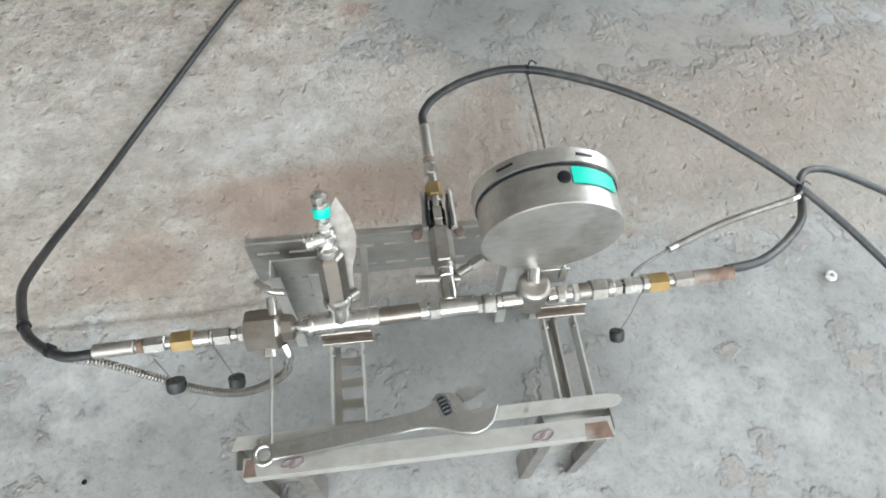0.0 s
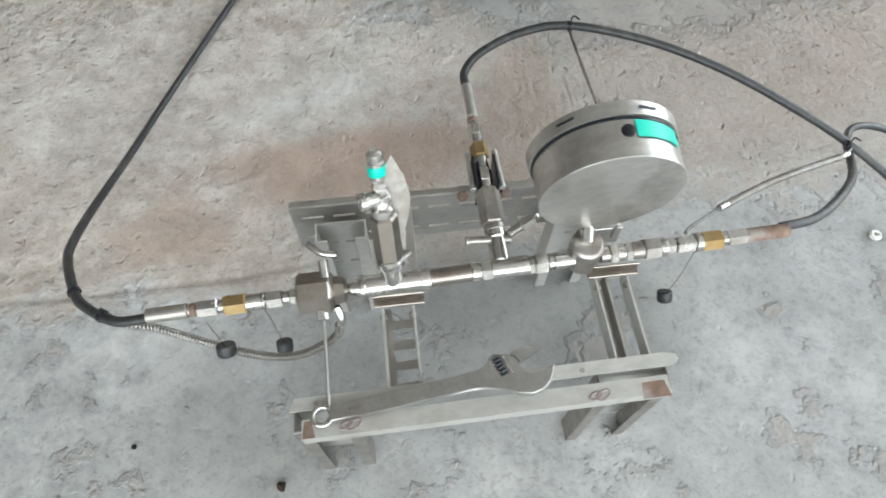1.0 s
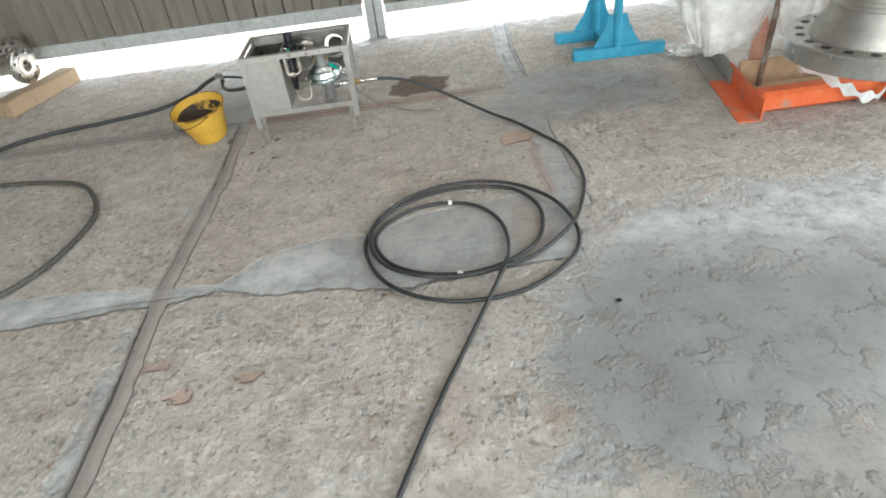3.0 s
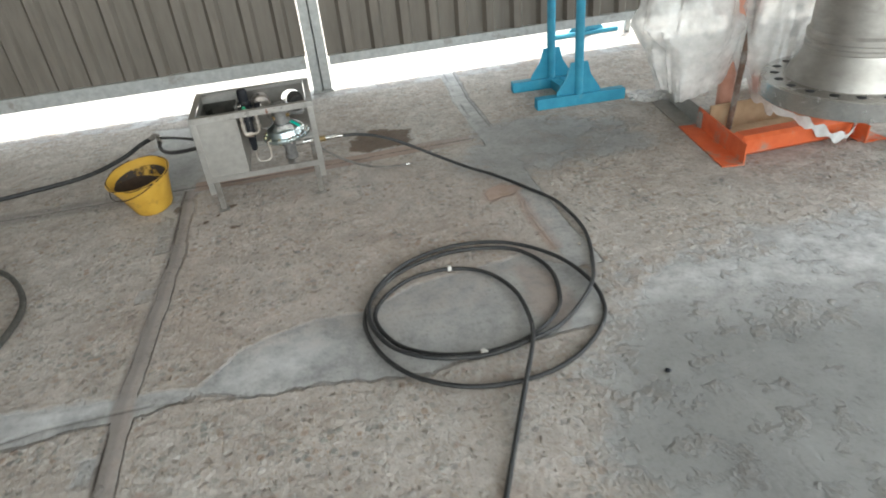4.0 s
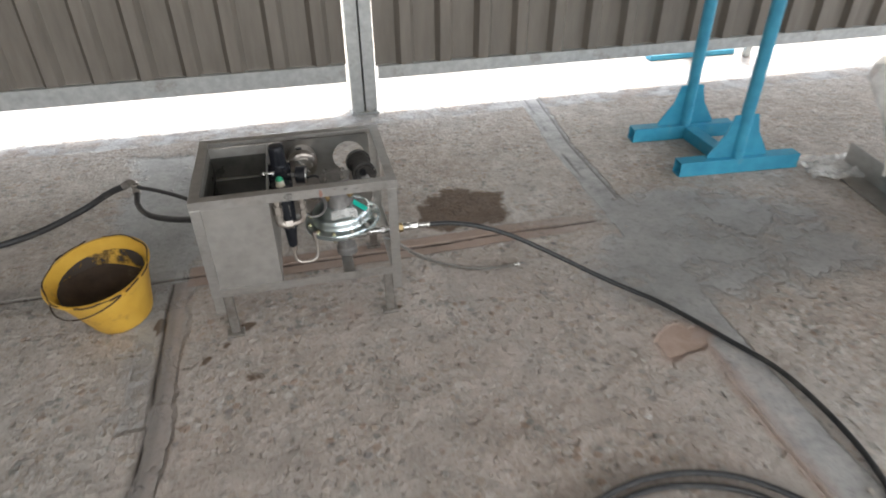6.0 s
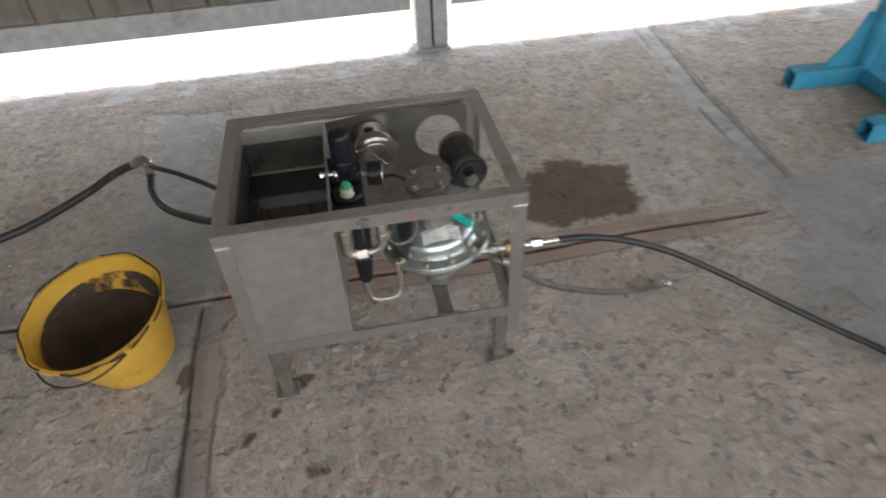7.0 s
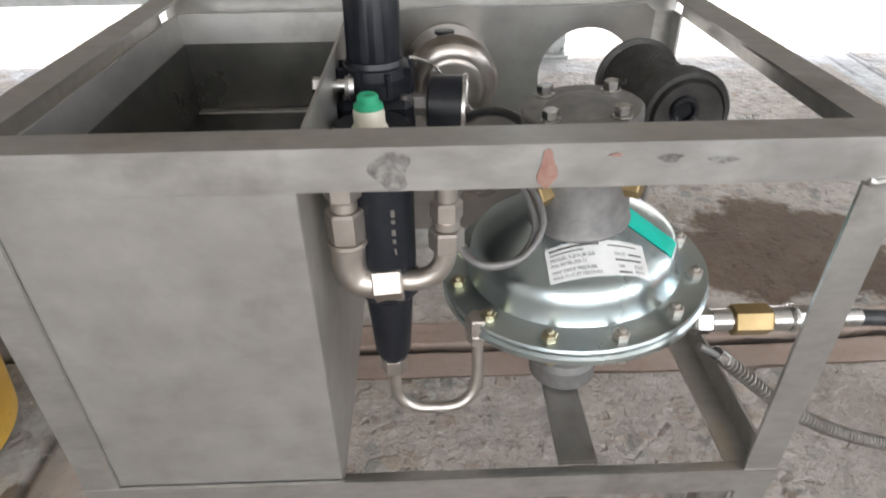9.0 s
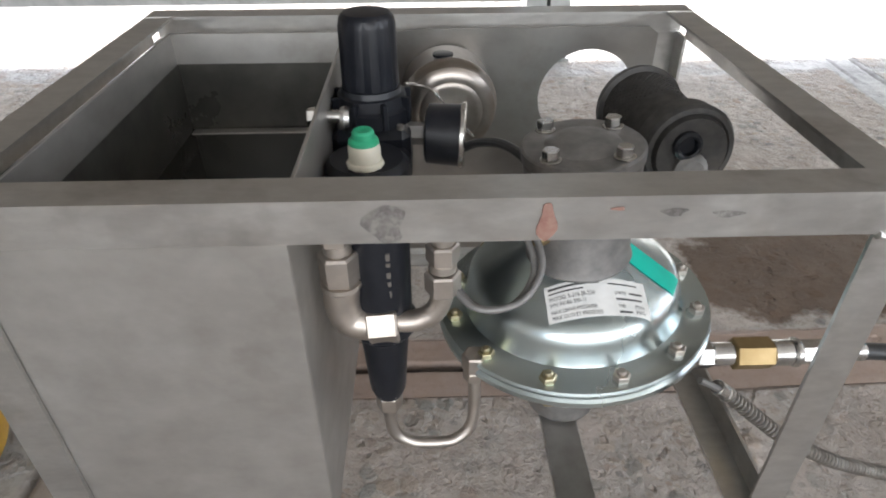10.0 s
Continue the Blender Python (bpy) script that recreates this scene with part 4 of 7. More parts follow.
def build_regulator():
    x, y = -0.838, 4.745
    t = thing("air_regulator", "black plastic air regulator with a ribbed knob and gauge", "regulator", at=(x, y, 0.30))
    bm = nb()
    prof = [(0, 0.0255), (0.02, 0.0265), (0.82, 0.0255), (0.92, 0.0240), (0.975, 0.0205), (1, 0.014), (1, 0.0)]
    m, length = frame_axes((x, y, 0.501), (x, y, 0.568))
    seg = 60
    rings = []
    for h, r in prof[:-1]:
        rings.append([bm.verts.new(m @ Vector(((r - (0.0013 if (k % 5 == 0 and 0.02 <= h < 0.9) else 0)) * math.cos(2 * math.pi * k / seg), (r - (0.0013 if (k % 5 == 0 and 0.02 <= h < 0.9) else 0)) * math.sin(2 * math.pi * k / seg), h * length))) for k in range(seg)])
    for a, b in zip(rings, rings[1:]):
        for k in range(seg):
            bm.faces.new((a[k], a[(k + 1) % seg], b[(k + 1) % seg], b[k]))
    bm.faces.new(rings[-1])
    bm.faces.new(rings[0])
    wpart("knob", bm, BLACK, t)
    bm = nb()
    lathe(bm, (x, y, 0.470), (x, y, 0.501), [(0, 0.037), (0.42, 0.0365), (0.5, 0.033), (0.8, 0.0315), (0.84, 0.0285), (1, 0.027)], 32)
    bonnet = wpart("bonnet", bm, BLACK, t)
    for k in range(8):
        a = radians(22.5 + 45 * k)
        c, q = math.cos(a), math.sin(a)
        wpart("rib", box(nb(), -0.004, 0.004, -0.0025, 0.0025, 0.470, 0.494, 0.0008, Matrix.Translation((x + 0.0345 * c, y + 0.0345 * q, 0)) @ Matrix.Rotation(a, 4, "Z")), BLACK, bonnet)
    bm = nb()
    box(bm, x - 0.038, x + 0.036, y - 0.037, y + 0.036, 0.410, 0.470, 0.008)
    box(bm, x - 0.034, x + 0.036, y - 0.130, y - 0.034, 0.416, 0.456, 0.006)
    lathe(bm, (x, y - 0.085, 0.455), (x, y - 0.085, 0.469), [(0, 0.037), (0.6, 0.036), (1, 0.031)], 28)
    wpart("body", bm, BLACK, t)
    for dx, dy in ((0.027, -0.026), (-0.027, -0.022), (0.027, 0.03)):
        bm = nb()
        rod(bm, (x + dx, y + dy - 0.004, 0.4695), (x + dx, y + dy - 0.004, 0.474), 0.0036, 12)
        wpart("screw", bm, DULLSTEEL, t)
    # oil cup in front
    ox, oy = x, y - 0.098
    bm = nb()
    lathe(bm, (ox, oy, 0.467), (ox, oy, 0.491), [(0, 0.0150), (0.16, 0.0158), (0.24, 0.0150), (0.28, 0.0132), (0.75, 0.0134), (0.92, 0.0122), (1, 0.0105)], 12)
    cup = wpart("oil_cup", bm, CREAM, t, "cream plastic oil cup")
    bm = nb()
    lathe(bm, (ox, oy, 0.4885), (ox, oy, 0.5005), [(0, 0.0126), (0.25, 0.0122), (0.4, 0.0095), (0.8, 0.0090), (0.95, 0.0075), (0.96, 0.0035), (0.8, 0.0)], 20)
    wpart("cup_cap", bm, surface("green_plastic", (0.02, 0.30, 0.15), (0.04, 0.38, 0.20), 0.4), cup, "green plastic cap")
    # gauge on the side
    g0, g1 = Vector((-0.788, 4.738, 0.455)), Vector((-0.752, 4.734, 0.454))
    bm = nb()
    lathe(bm, g0, g1, [(0, 0.024), (0.06, 0.0285), (0.9, 0.0295), (0.93, 0.029)], 36)
    gauge = wpart("side_gauge", bm, BLACK, t, "small round black gauge seen edge-on")
    bm = nb()
    lathe(bm, g0.lerp(g1, 0.90), g0.lerp(g1, 1.05), [(0, 0.0298), (0.2, 0.0312), (0.8, 0.0312), (1, 0.029)], 36)
    wpart("bezel", bm, CHROME, gauge)
    bm = nb()
    hexrod(bm, (-0.812, 4.740, 0.455), (-0.786, 4.738, 0.455), 0.011)
    wpart("gauge_nut", bm, CAST, gauge)
    # stub and bolt through the tank wall
    bm = nb()
    rod(bm, (-0.888, 4.705, 0.487), (-0.86, 4.705, 0.487), 0.006, 14)
    hexrod(bm, (-0.892, 4.705, 0.487), (-0.884, 4.705, 0.487), 0.0085)
    lathe(bm, (-0.862, 4.70, 0.487), (-0.854, 4.70, 0.487), [(0, 0.010), (0.5, 0.012), (1, 0.010)], 18)
    wpart("fixing_bolt", bm, CHROME, t)
    # long dark filter bowl below
    bm = nb()
    lathe(bm, (-0.825, 4.575, 0.478), (-0.825, 4.567, 0.285), [(0, 0.0235), (0.02, 0.024), (0.52, 0.0235), (0.55, 0.0275), (0.60, 0.0265), (0.64, 0.020), (0.80, 0.0175), (0.95, 0.0155), (1, 0.012)], 28)
    bowl = wpart("filter_bowl", bm, BLACK, t, "long black filter bowl with faded white print")
    for k, h in enumerate((0.006, 0.003, 0.005, 0.004, 0.006)):
        bm = nb()
        box(bm, -0.8185, -0.8155, 4.5500, 4.5530, 0.446 - 0.0085 * k - h, 0.446 - 0.0085 * k, 0)
        wpart("print_bar", bm, DULLSTEEL, bowl)
    return t


build_regulator()


def build_tubing():
    t = thing("pump_tubing", "stainless tube elbows and compression nuts feeding the pump", "pipework", at=(-0.82, 4.56, 0.21))
    y = 4.555
    bm = nb()
    hexrod(bm, (-0.853, y, 0.486), (-0.853, y, 0.455), 0.0140)
    rod(bm, (-0.853, y, 0.455), (-0.853, y, 0.446), 0.0105)
    hexrod(bm, (-0.853, y, 0.446), (-0.853, y, 0.420), 0.0155)
    lathe(bm, (-0.853, y, 0.420), (-0.853, y, 0.413), [(0, 0.0155), (0.5, 0.0158), (1, 0.013)], 24)
    wpart("union", bm, FITTING, t)
    bm = nb()
    tube(bm, [(-0.853, y, 0.415), (-0.854, y, 0.398), (-0.850, y, 0.383), (-0.838, y, 0.378), (-0.825, y, 0.377)], 0.0140, 20, 6)
    wpart("elbow", bm, FITTING, t)
    bm = nb()
    lathe(bm, (-0.836, y - 0.001, 0.377), (-0.812, y - 0.001, 0.379), [(0, 0.015), (0.06, 0.0168), (0.94, 0.0168), (1, 0.015)], 6)
    wpart("nut", bm, FITTING, t)
    bm = nb()
    tube(bm, [(-0.814, y, 0.378), (-0.798, y, 0.379), (-0.785, y, 0.386), (-0.7785, y, 0.399), (-0.777, y, 0.414)], 0.0088, 18, 7)
    wpart("bent_tube", bm, FITTING, t)
    bm = nb()
    hexrod(bm, (-0.777, y, 0.408), (-0.777, y, 0.427), 0.0140)
    rod(bm, (-0.777, y, 0.428), (-0.777, y, 0.436), 0.0105)
    hexrod(bm, (-0.777, y, 0.436), (-0.777, y, 0.452), 0.0125)
    rod(bm, (-0.777, y, 0.452), (-0.777, y, 0.478), 0.0085)
    wpart("union", bm, FITTING, t)
    bm = nb()
    hexrod(bm, (-0.825, 4.567, 0.304), (-0.825, 4.567, 0.287), 0.0135)
    hexrod(bm, (-0.825, 4.567, 0.285), (-0.825, 4.567, 0.268), 0.0120)
    wpart("nut", bm, FITTING, t)
    bm = nb()
    yy = 4.567
    tube(bm, [(-0.825, yy, 0.272), (-0.8255, yy, 0.250), (-0.822, yy, 0.230), (-0.809, yy, 0.2175), (-0.788, yy, 0.2145), (-0.766, yy, 0.218), (-0.752, yy + 0.004, 0.231), (-0.748, yy + 0.008, 0.255), (-0.749, yy + 0.012, 0.298)], 0.0056, 16, 7)
    wpart("bent_tube", bm, FITTING, t)
    bm = nb()
    hexrod(bm, (-0.749, yy + 0.012, 0.288), (-0.749, yy + 0.012, 0.299), 0.0098)
    hexrod(bm, (-0.749, yy + 0.012, 0.300), (-0.749, yy + 0.012, 0.318), 0.0112)
    wpart("nut", bm, FITTING, t)
    return t


build_tubing()


def build_loop():
    bm = nb()
    tube(bm, [(-0.765, 4.60, 0.435), (-0.775, 4.568, 0.420), (-0.755, 4.540, 0.404), (-0.722, 4.538, 0.408), (-0.703, 4.556, 0.424), (-0.706, 4.580, 0.440), (-0.722, 4.60, 0.448)], 0.0028, 10, 8)
    tube(bm, [(-0.770, 4.60, 0.430), (-0.770, 4.566, 0.413), (-0.750, 4.544, 0.399), (-0.724, 4.543, 0.403), (-0.708, 4.559, 0.419), (-0.711, 4.580, 0.436), (-0.724, 4.602, 0.446)], 0.0028, 10, 8)
    return tagged(part("signal_tube", bm, CAST), "thin grey air tube looped beside the pump", "tube")


build_loop()
bm = nb()
tube(bm, [(-0.752, 4.736, 0.440), (-0.738, 4.722, 0.452), (-0.718, 4.700, 0.460), (-0.700, 4.672, 0.457), (-0.692, 4.650, 0.440)], 0.0045, 10, 8)
tagged(part("air_hose", bm, RUBBER), "short black air hose curving to the pump", "hose")


def build_breather():
    t = thing("air_breather", "round stainless breather canister fixed to the back panel", "breather", at=(-0.768, 4.905, 0.45))
    c0, c1 = Vector((-0.764, 4.9135, 0.436)), Vector((-0.760, 4.838, 0.434))
    bm = nb()
    lathe(bm, c0, c1, [(0, 0.050), (0.08, 0.053), (0.6, 0.053), (0.64, 0.0545), (0.7, 0.0545), (0.74, 0.052), (0.93, 0.050), (0.99, 0.044), (1.0, 0.036)], 48)
    wpart("canister", bm, BROWNSTEEL, t)
    bm = nb()
    lathe(bm, c0.lerp(c1, 0.995), c0.lerp(c1, 1.03), [(0, 0.036), (0.6, 0.034), (0.9, 0.028), (1, 0.0)], 40)
    wpart("lid", bm, BROWNSTEEL, t)
    bm = nb()
    lathe(bm, (-0.768, 4.872, 0.4875), (-0.768, 4.872, 0.4902), [(0, 0.0115), (0.9, 0.0115), (1, 0.0105)], 24)
    wpart("port", bm, BLACK, t, "dark round port")
    bm = nb()
    tube(bm, [(-0.808, 4.775, 0.490), (-0.795, 4.80, 0.480), (-0.778, 4.832, 0.460), (-0.755, 4.8325, 0.430), (-0.735, 4.8335, 0.408)], 0.0019, 8, 6)
    wpart("strap", bm, CHROME, t)
    return t


build_breather()


def build_muffler():
    t = thing("exhaust_muffler", "black perforated exhaust muffler with an open end cap", "muffler", at=(-0.566, 4.72, 0.42))
    a, b = Vector((-0.571, 4.792, 0.458)), Vector((-0.562, 4.664, 0.467))
    d = (b - a).normalized()
    bm = nb()
    lathe(bm, a, b, [(0, 0.037), (0.02, 0.0425), (0.09, 0.0435), (0.10, 0.0385), (0.50, 0.0335), (0.76, 0.0335), (0.82, 0.040), (0.97, 0.041), (1.0, 0.0385), (1.002, 0.0345), (0.985, 0.0335), (0.98, 0.0)], 44)
    wpart("canister", bm, MESHBLACK, t)
    side = d.cross(Vector((0, 0, 1))).normalized()
    up = side.cross(d)
    bm = nb()
    for i in range(14):
        q = 0.13 + 0.026 * i
        r = 0.0385 - 0.005 * (q - 0.10) / 0.40
        for k in range(40):
            ang = 2 * math.pi * (k + 0.5 * (i % 2)) / 40
            p = a.lerp(b, q)
            n = side * math.cos(ang) + up * math.sin(ang)
            lathe(bm, p + n * (r - 0.001), p + n * (r + 0.0008), [(0, 0.0014), (1, 0.0010)], 4)
    wpart("perforation", bm, MESHBLACK, t)
    bm = nb()
    lathe(bm, b - d * 0.004, b + d * 0.004, [(0, 0.0335), (1, 0.031)], 36)
    cap = wpart("end_cap", bm, MESHBLACK, t)
    bm = nb()
    c = b + up * 0.008 + side * 0.006
    lathe(bm, c, c + d * 0.010, [(0, 0.013), (0.8, 0.0125), (1, 0.010), (0.9, 0.008), (0.5, 0.007)], 20)
    wpart("end_port", bm, BLACK, cap)
    bm = nb()
    lathe(bm, b - up * 0.014, b - up * 0.014 + d * 0.012, [(0, 0.016), (0.7, 0.015), (1, 0.010), (1.001, 0.0)], 20)
    wpart("end_boss", bm, CAST, cap)
    bm = nb()
    tube(bm, [a.lerp(b, 0.45) - up * 0.03, a.lerp(b, 0.45) - up * 0.06 + side * -0.02, (-0.612, 4.68, 0.425), (-0.628, 4.655, 0.430)], 0.016, 16, 6)
    wpart("inlet_pipe", bm, CAST, t)
    return t


build_muffler()

# ---- test bench with its manifold ----
PZ = 0.370


def pipe_y(x):
    """The manifold's line runs slightly askew to the bench."""
    return 0.8535 + 0.034 * (x + 0.15)


def run(bm, kind, x0, x1, r, z=PZ):
    p, q = (x0, pipe_y(x0), z), (x1, pipe_y(x1), z)
    return hexrod(bm, p, q, r) if kind == "hex" else rod(bm, p, q, r, 22)


def slotted(bm, x0, x1, z0, z1, y, rows, pitch, slot_w, slot_h, first=0.02, wall=0.002):
    """An upright sheet with rows of long slots, made of the strips between them."""
    rows = sorted(rows)
    z = z0
    for rz in rows:
        box(bm, x0, x1, y, y + wall, z, rz - slot_h / 2, 0)
        x = x0
        s = x0 + first
        while s + slot_w < x1:
            box(bm, x, s, y, y + wall, rz - slot_h / 2, rz + slot_h / 2, 0)
            x = s + slot_w
            s += pitch
        box(bm, x, x1, y, y + wall, rz - slot_h / 2, rz + slot_h / 2, 0)
        z = rz + slot_h / 2
    box(bm, x0, x1, y, y + wall, z, z1, 0)
    return bm


def channel(bm, x0, x1, y, z0, z1, depth, wall=0.003):
    """An upright channel, web at y, flanges towards +y."""
    box(bm, x0, x1, y, y + wall, z0, z1, 0.0006)
    box(bm, x0, x0 + wall, y + wall, y + depth, z0, z1, 0.0006)
    box(bm, x1 - wall, x1, y + wall, y + depth, z0, z1, 0.0006)
    return bm


def build_bench():
    t = thing("test_bench", "low stainless steel channel stand with weld-stained rails", "stand", at=(0.25, 0.85, 0))
    # uprights front and back
    for x0, x1, y in ((-0.060, 0.042, 0.642), (0.436, 0.556, 0.642), (-0.020, 0.075, 0.985), (0.440, 0.545, 1.000)):
        bm = nb()
        d = 0.042
        box(bm, x0, x0 + 0.022, y, y + 0.003, -0.004, 0.322, 0.0006)
        box(bm, x1 - 0.022, x1, y, y + 0.003, -0.004, 0.322, 0.0006)
        box(bm, x0, x0 + 0.003, y + 0.003, y + d, -0.004, 0.322, 0.0006)
        box(bm, x1 - 0.003, x1, y + 0.003, y + d, -0.004, 0.322, 0.0006)
        up = wpart("upright", bm, DULLSTEEL if y < 0.7 else BENCH, t, "heat-stained steel leg" if y < 0.7 else "")
        bm = nb()
        slotted(bm, x0 + 0.003, x1 - 0.003, 0.03, 0.320, y + d - 0.003, (0.09, 0.17, 0.25), 0.034, 0.020, 0.008, 0.012, 0.003)
        wpart("slotted_web", bm, BENCH, up)
    # front rails
    bm = nb()
    angle_bar(bm, (-0.045, 0.628, 0.334), (0.548, 0.634, 0.334), (0, 0.030, 0), (0, 0, -0.030))
    front = wpart("front_rail", bm, BENCH, t)
    bm = nb()
    outline = [(-0.062, 0.670), (0.552, 0.676), (0.566, 0.680), (0.572, 0.687), (0.568, 0.695), (0.548, 0.699), (-0.055, 0.691)]
    plate(bm, outline, 0.3385, 0.3425)
    box(bm, -0.055, 0.55, 0.6895, 0.6925, 0.310, 0.3384, 0)
    rear = wpart("inner_rail", bm, BENCH, t)
    for x, y in ((0.41, 0.684), (-0.02, 0.68)):
        bm = nb()
        rod(bm, (x, y, 0.3425), (x, y, 0.3445), 0.0042, 12)
        wpart("rivet", bm, DULLSTEEL, rear)
    for x0, x1, label in ((-0.044, -0.024, ""), (0.500, 0.546, "")):
        bm = nb()
        plate(bm, [(x0, 0.6285), (x1, 0.6290), (x1 - 0.006, 0.656), (x0 + 0.003, 0.655)], 0.3342, 0.3346)
        wpart("heat_stain", bm, RUST, front, "rust-brown weld stain")
    for cx in (0.030, 0.430):
        bm = nb()
        for dx, rx, ry in ((-0.006, 0.010, 0.006), (0.007, 0.011, 0.008)):
            tube(bm, [(cx + dx + rx * math.cos(q), 0.643 + ry * math.sin(q + 0.5), 0.3344) for q in [2 * math.pi * k / 24 for k in range(25)]], 0.0016, 6, 0, caps=False)
        wpart("marker_scrawl", bm, PEN, front, "purple-brown marker scrawl")
    # cross members, trough shaped
    for x0, x1, y0, y1 in ((0.093, 0.150, 0.693, 0.842), (0.470, 0.530, 0.694, 0.856)):
        bm = nb()
        box(bm, x0, x0 + 0.004, y0, y1, 0.302, 0.338, 0.0006)
        box(bm, x1 - 0.004, x1, y0, y1, 0.302, 0.338, 0.0006)
        member = wpart("cross_member", bm, BENCH, t)
        bm = nb()
        n = 4
        if x0 < 0.3:
            step = (y1 - y0) / n
            for k in range(n):
                box(bm, x0 + 0.004, x1 - 0.004, y0 + k * step, y0 + k * step + 0.016, 0.302, 0.305, 0)
            box(bm, x0 + 0.004, x0 + 0.016, y0, y1, 0.3055, 0.3075, 0)
        else:
            box(bm, x0 + 0.004, x0 + 0.021, y0, y1, 0.302, 0.305, 0)
            box(bm, x0 + 0.021, x0 + 0.025, y0, y1, 0.302, 0.330, 0)
        wpart("trough_floor", bm, SHEET, member)
        bm = nb()
        yc = pipe_y((x0 + x1) / 2) - 0.026
        box(bm, x0 - 0.012, x1 + 0.018, yc - 0.004, yc + 0.010, 0.3385, 0.3435, 0.001)
        box(bm, x0 - 0.012, x1 + 0.018, yc + 0.006, yc + 0.010, 0.3435, 0.362, 0.001)
        clamp = wpart("pipe_saddle", bm, BROWNSTEEL, t)
        for bx in (x0 + 0.004, x1 - 0.004):
            bm = nb()
            hexrod(bm, (bx, yc - 0.014, 0.330), (bx, yc - 0.022, 0.330), 0.007)
            wpart("saddle_bolt", bm, DULLSTEEL, clamp)
    # slotted tray along the back
    bm = nb()
    slotted(bm, -0.068, 0.56, 0.185, 0.325, 1.060, (0.218, 0.290), 0.062, 0.042, 0.009, 0.018)
    box(bm, -0.068, 0.56, 1.0625, 1.078, 0.323, 0.3255, 0.0005)
    box(bm, -0.068, 0.56, 1.0625, 1.074, 0.185, 0.1875, 0.0005)
    wpart("slotted_tray", bm, SHEET, t, "slotted cable-tray panel")
    for x0, x1, y0 in ((0.150, 0.164, 0.86), (0.470, 0.530, 0.86)):
        bm = nb()
        box(bm, x0, x1, y0, 1.058, 0.299, 0.303, 0.0006)
        wpart("tie_bar", bm, BENCH, t)
    bm = nb()
    tube(bm, [(-0.003, 0.845, 0.347), (-0.002, 0.76, 0.3465), (0.000, 0.672, 0.3455)], 0.0026, 8, 3)
    wpart("thin_rod", bm, STEEL, t)
    return t


build_bench()


def build_manifold():
    t = thing("pressure_manifold", "row of bright steel and brass high-pressure fittings", "manifold", at=(0.25, 0.87, 0.34))

    def fit(name, mat, *runs, label=""):
        bm = nb()
        for kind, a, b, r in runs:
            run(bm, kind, a, b, r)
        return wpart(name, bm, mat, t, label)

    # left end
    fit("hose_ferrule", DULLSTEEL, ("rod", -0.288, -0.222, 0.0125), ("rod", -0.222, -0.214, 0.0095), label="grey crimped hose ferrule")
    fit("hose_ring", RUST, ("rod", -0.218, -0.208, 0.0118))
    fit("swivel_nut", CHROME, ("hex", -0.207, -0.172, 0.0148), ("rod", -0.172, -0.162, 0.0112))
    fit("brass_coupling", BRASS, ("hex", -0.163, -0.126, 0.0182), label="brass hex coupling")
    fit("adapter", CHROME, ("rod", -0.127, -0.100, 0.0142), ("rod", -0.100, -0.095, 0.0155), ("hex", -0.095, -0.066, 0.0152), ("rod", -0.066, -0.056, 0.011), ("hex", -0.056, -0.040, 0.0135))
    bm = nb()
    yv = pipe_y(-0.005)
    lathe(bm, (-0.044, yv, PZ), (0.040, pipe_y(0.04), PZ), [(0, 0.022), (0.05, 0.035), (0.12, 0.037), (0.66, 0.037), (0.72, 0.033), (0.76, 0.026), (0.95, 0.023), (1, 0.016)], 8)
    valve = wpart("block_valve", bm, BROWNSTEEL, t, "dull grey-brown valve body")
    bm = nb()
    rod(bm, (0.008, yv + 0.012, PZ + 0.028), (0.006, yv + 0.040, PZ + 0.040), 0.009)
    tube(bm, [(0.030, yv + 0.045, PZ + 0.045), (0.006, yv + 0.050, PZ + 0.046), (-0.018, yv + 0.070, PZ + 0.046)], 0.006, 12, 5)
    wpart("valve_stem", bm, CHROME, valve)
    bm = nb()
    hexrod(bm, (-0.004, yv - 0.030, PZ - 0.004), (-0.004, yv - 0.046, PZ - 0.010), 0.010)
    tube(bm, [(0.020, yv - 0.026, PZ - 0.006), (0.026, yv - 0.040, PZ - 0.022), (0.023, yv - 0.046, PZ - 0.036)], 0.007, 12, 5)
    wpart("drain_nut", bm, CHROME, valve)
    bm = nb()
    p, q = (0.036, pipe_y(0.036), PZ), (0.064, pipe_y(0.064), PZ)
    lathe(bm, p, q, [(0, 0.006), (0.3, 0.010), (0.7, 0.015), (1, 0.018)], 20)
    wpart("cone_end", bm, CHROME, t)
    # tee with the relief valve
    fit("relief_tee", CHROME, ("rod", 0.062, 0.072, 0.0215), ("rod", 0.070, 0.168, 0.0190), ("rod", 0.164, 0.182, 0.0215))
    fit("pipe_nipple", BROWNSTEEL, ("rod", 0.180, 0.268, 0.0155))
    fit("coupling", CHROME, ("rod", 0.252, 0.268, 0.0178), ("hex", 0.268, 0.300, 0.0175))
    fit("branch_tee", CHROME, ("rod", 0.286, 0.352, 0.0178), ("hex", 0.350, 0.362, 0.0170))
    fit("union_nut", CHROME, ("hex", 0.362, 0.386, 0.0190), ("rod", 0.386, 0.396, 0.0150), ("rod", 0.396, 0.432, 0.0160))
    bm = nb()
    lathe(bm, (0.452, pipe_y(0.45) + 0.008, PZ - 0.028), (0.452, pipe_y(0.45) + 0.008, PZ + 0.038), [(0, 0.026), (0.05, 0.029), (0.9, 0.029), (0.97, 0.026), (1, 0.022)], 30)
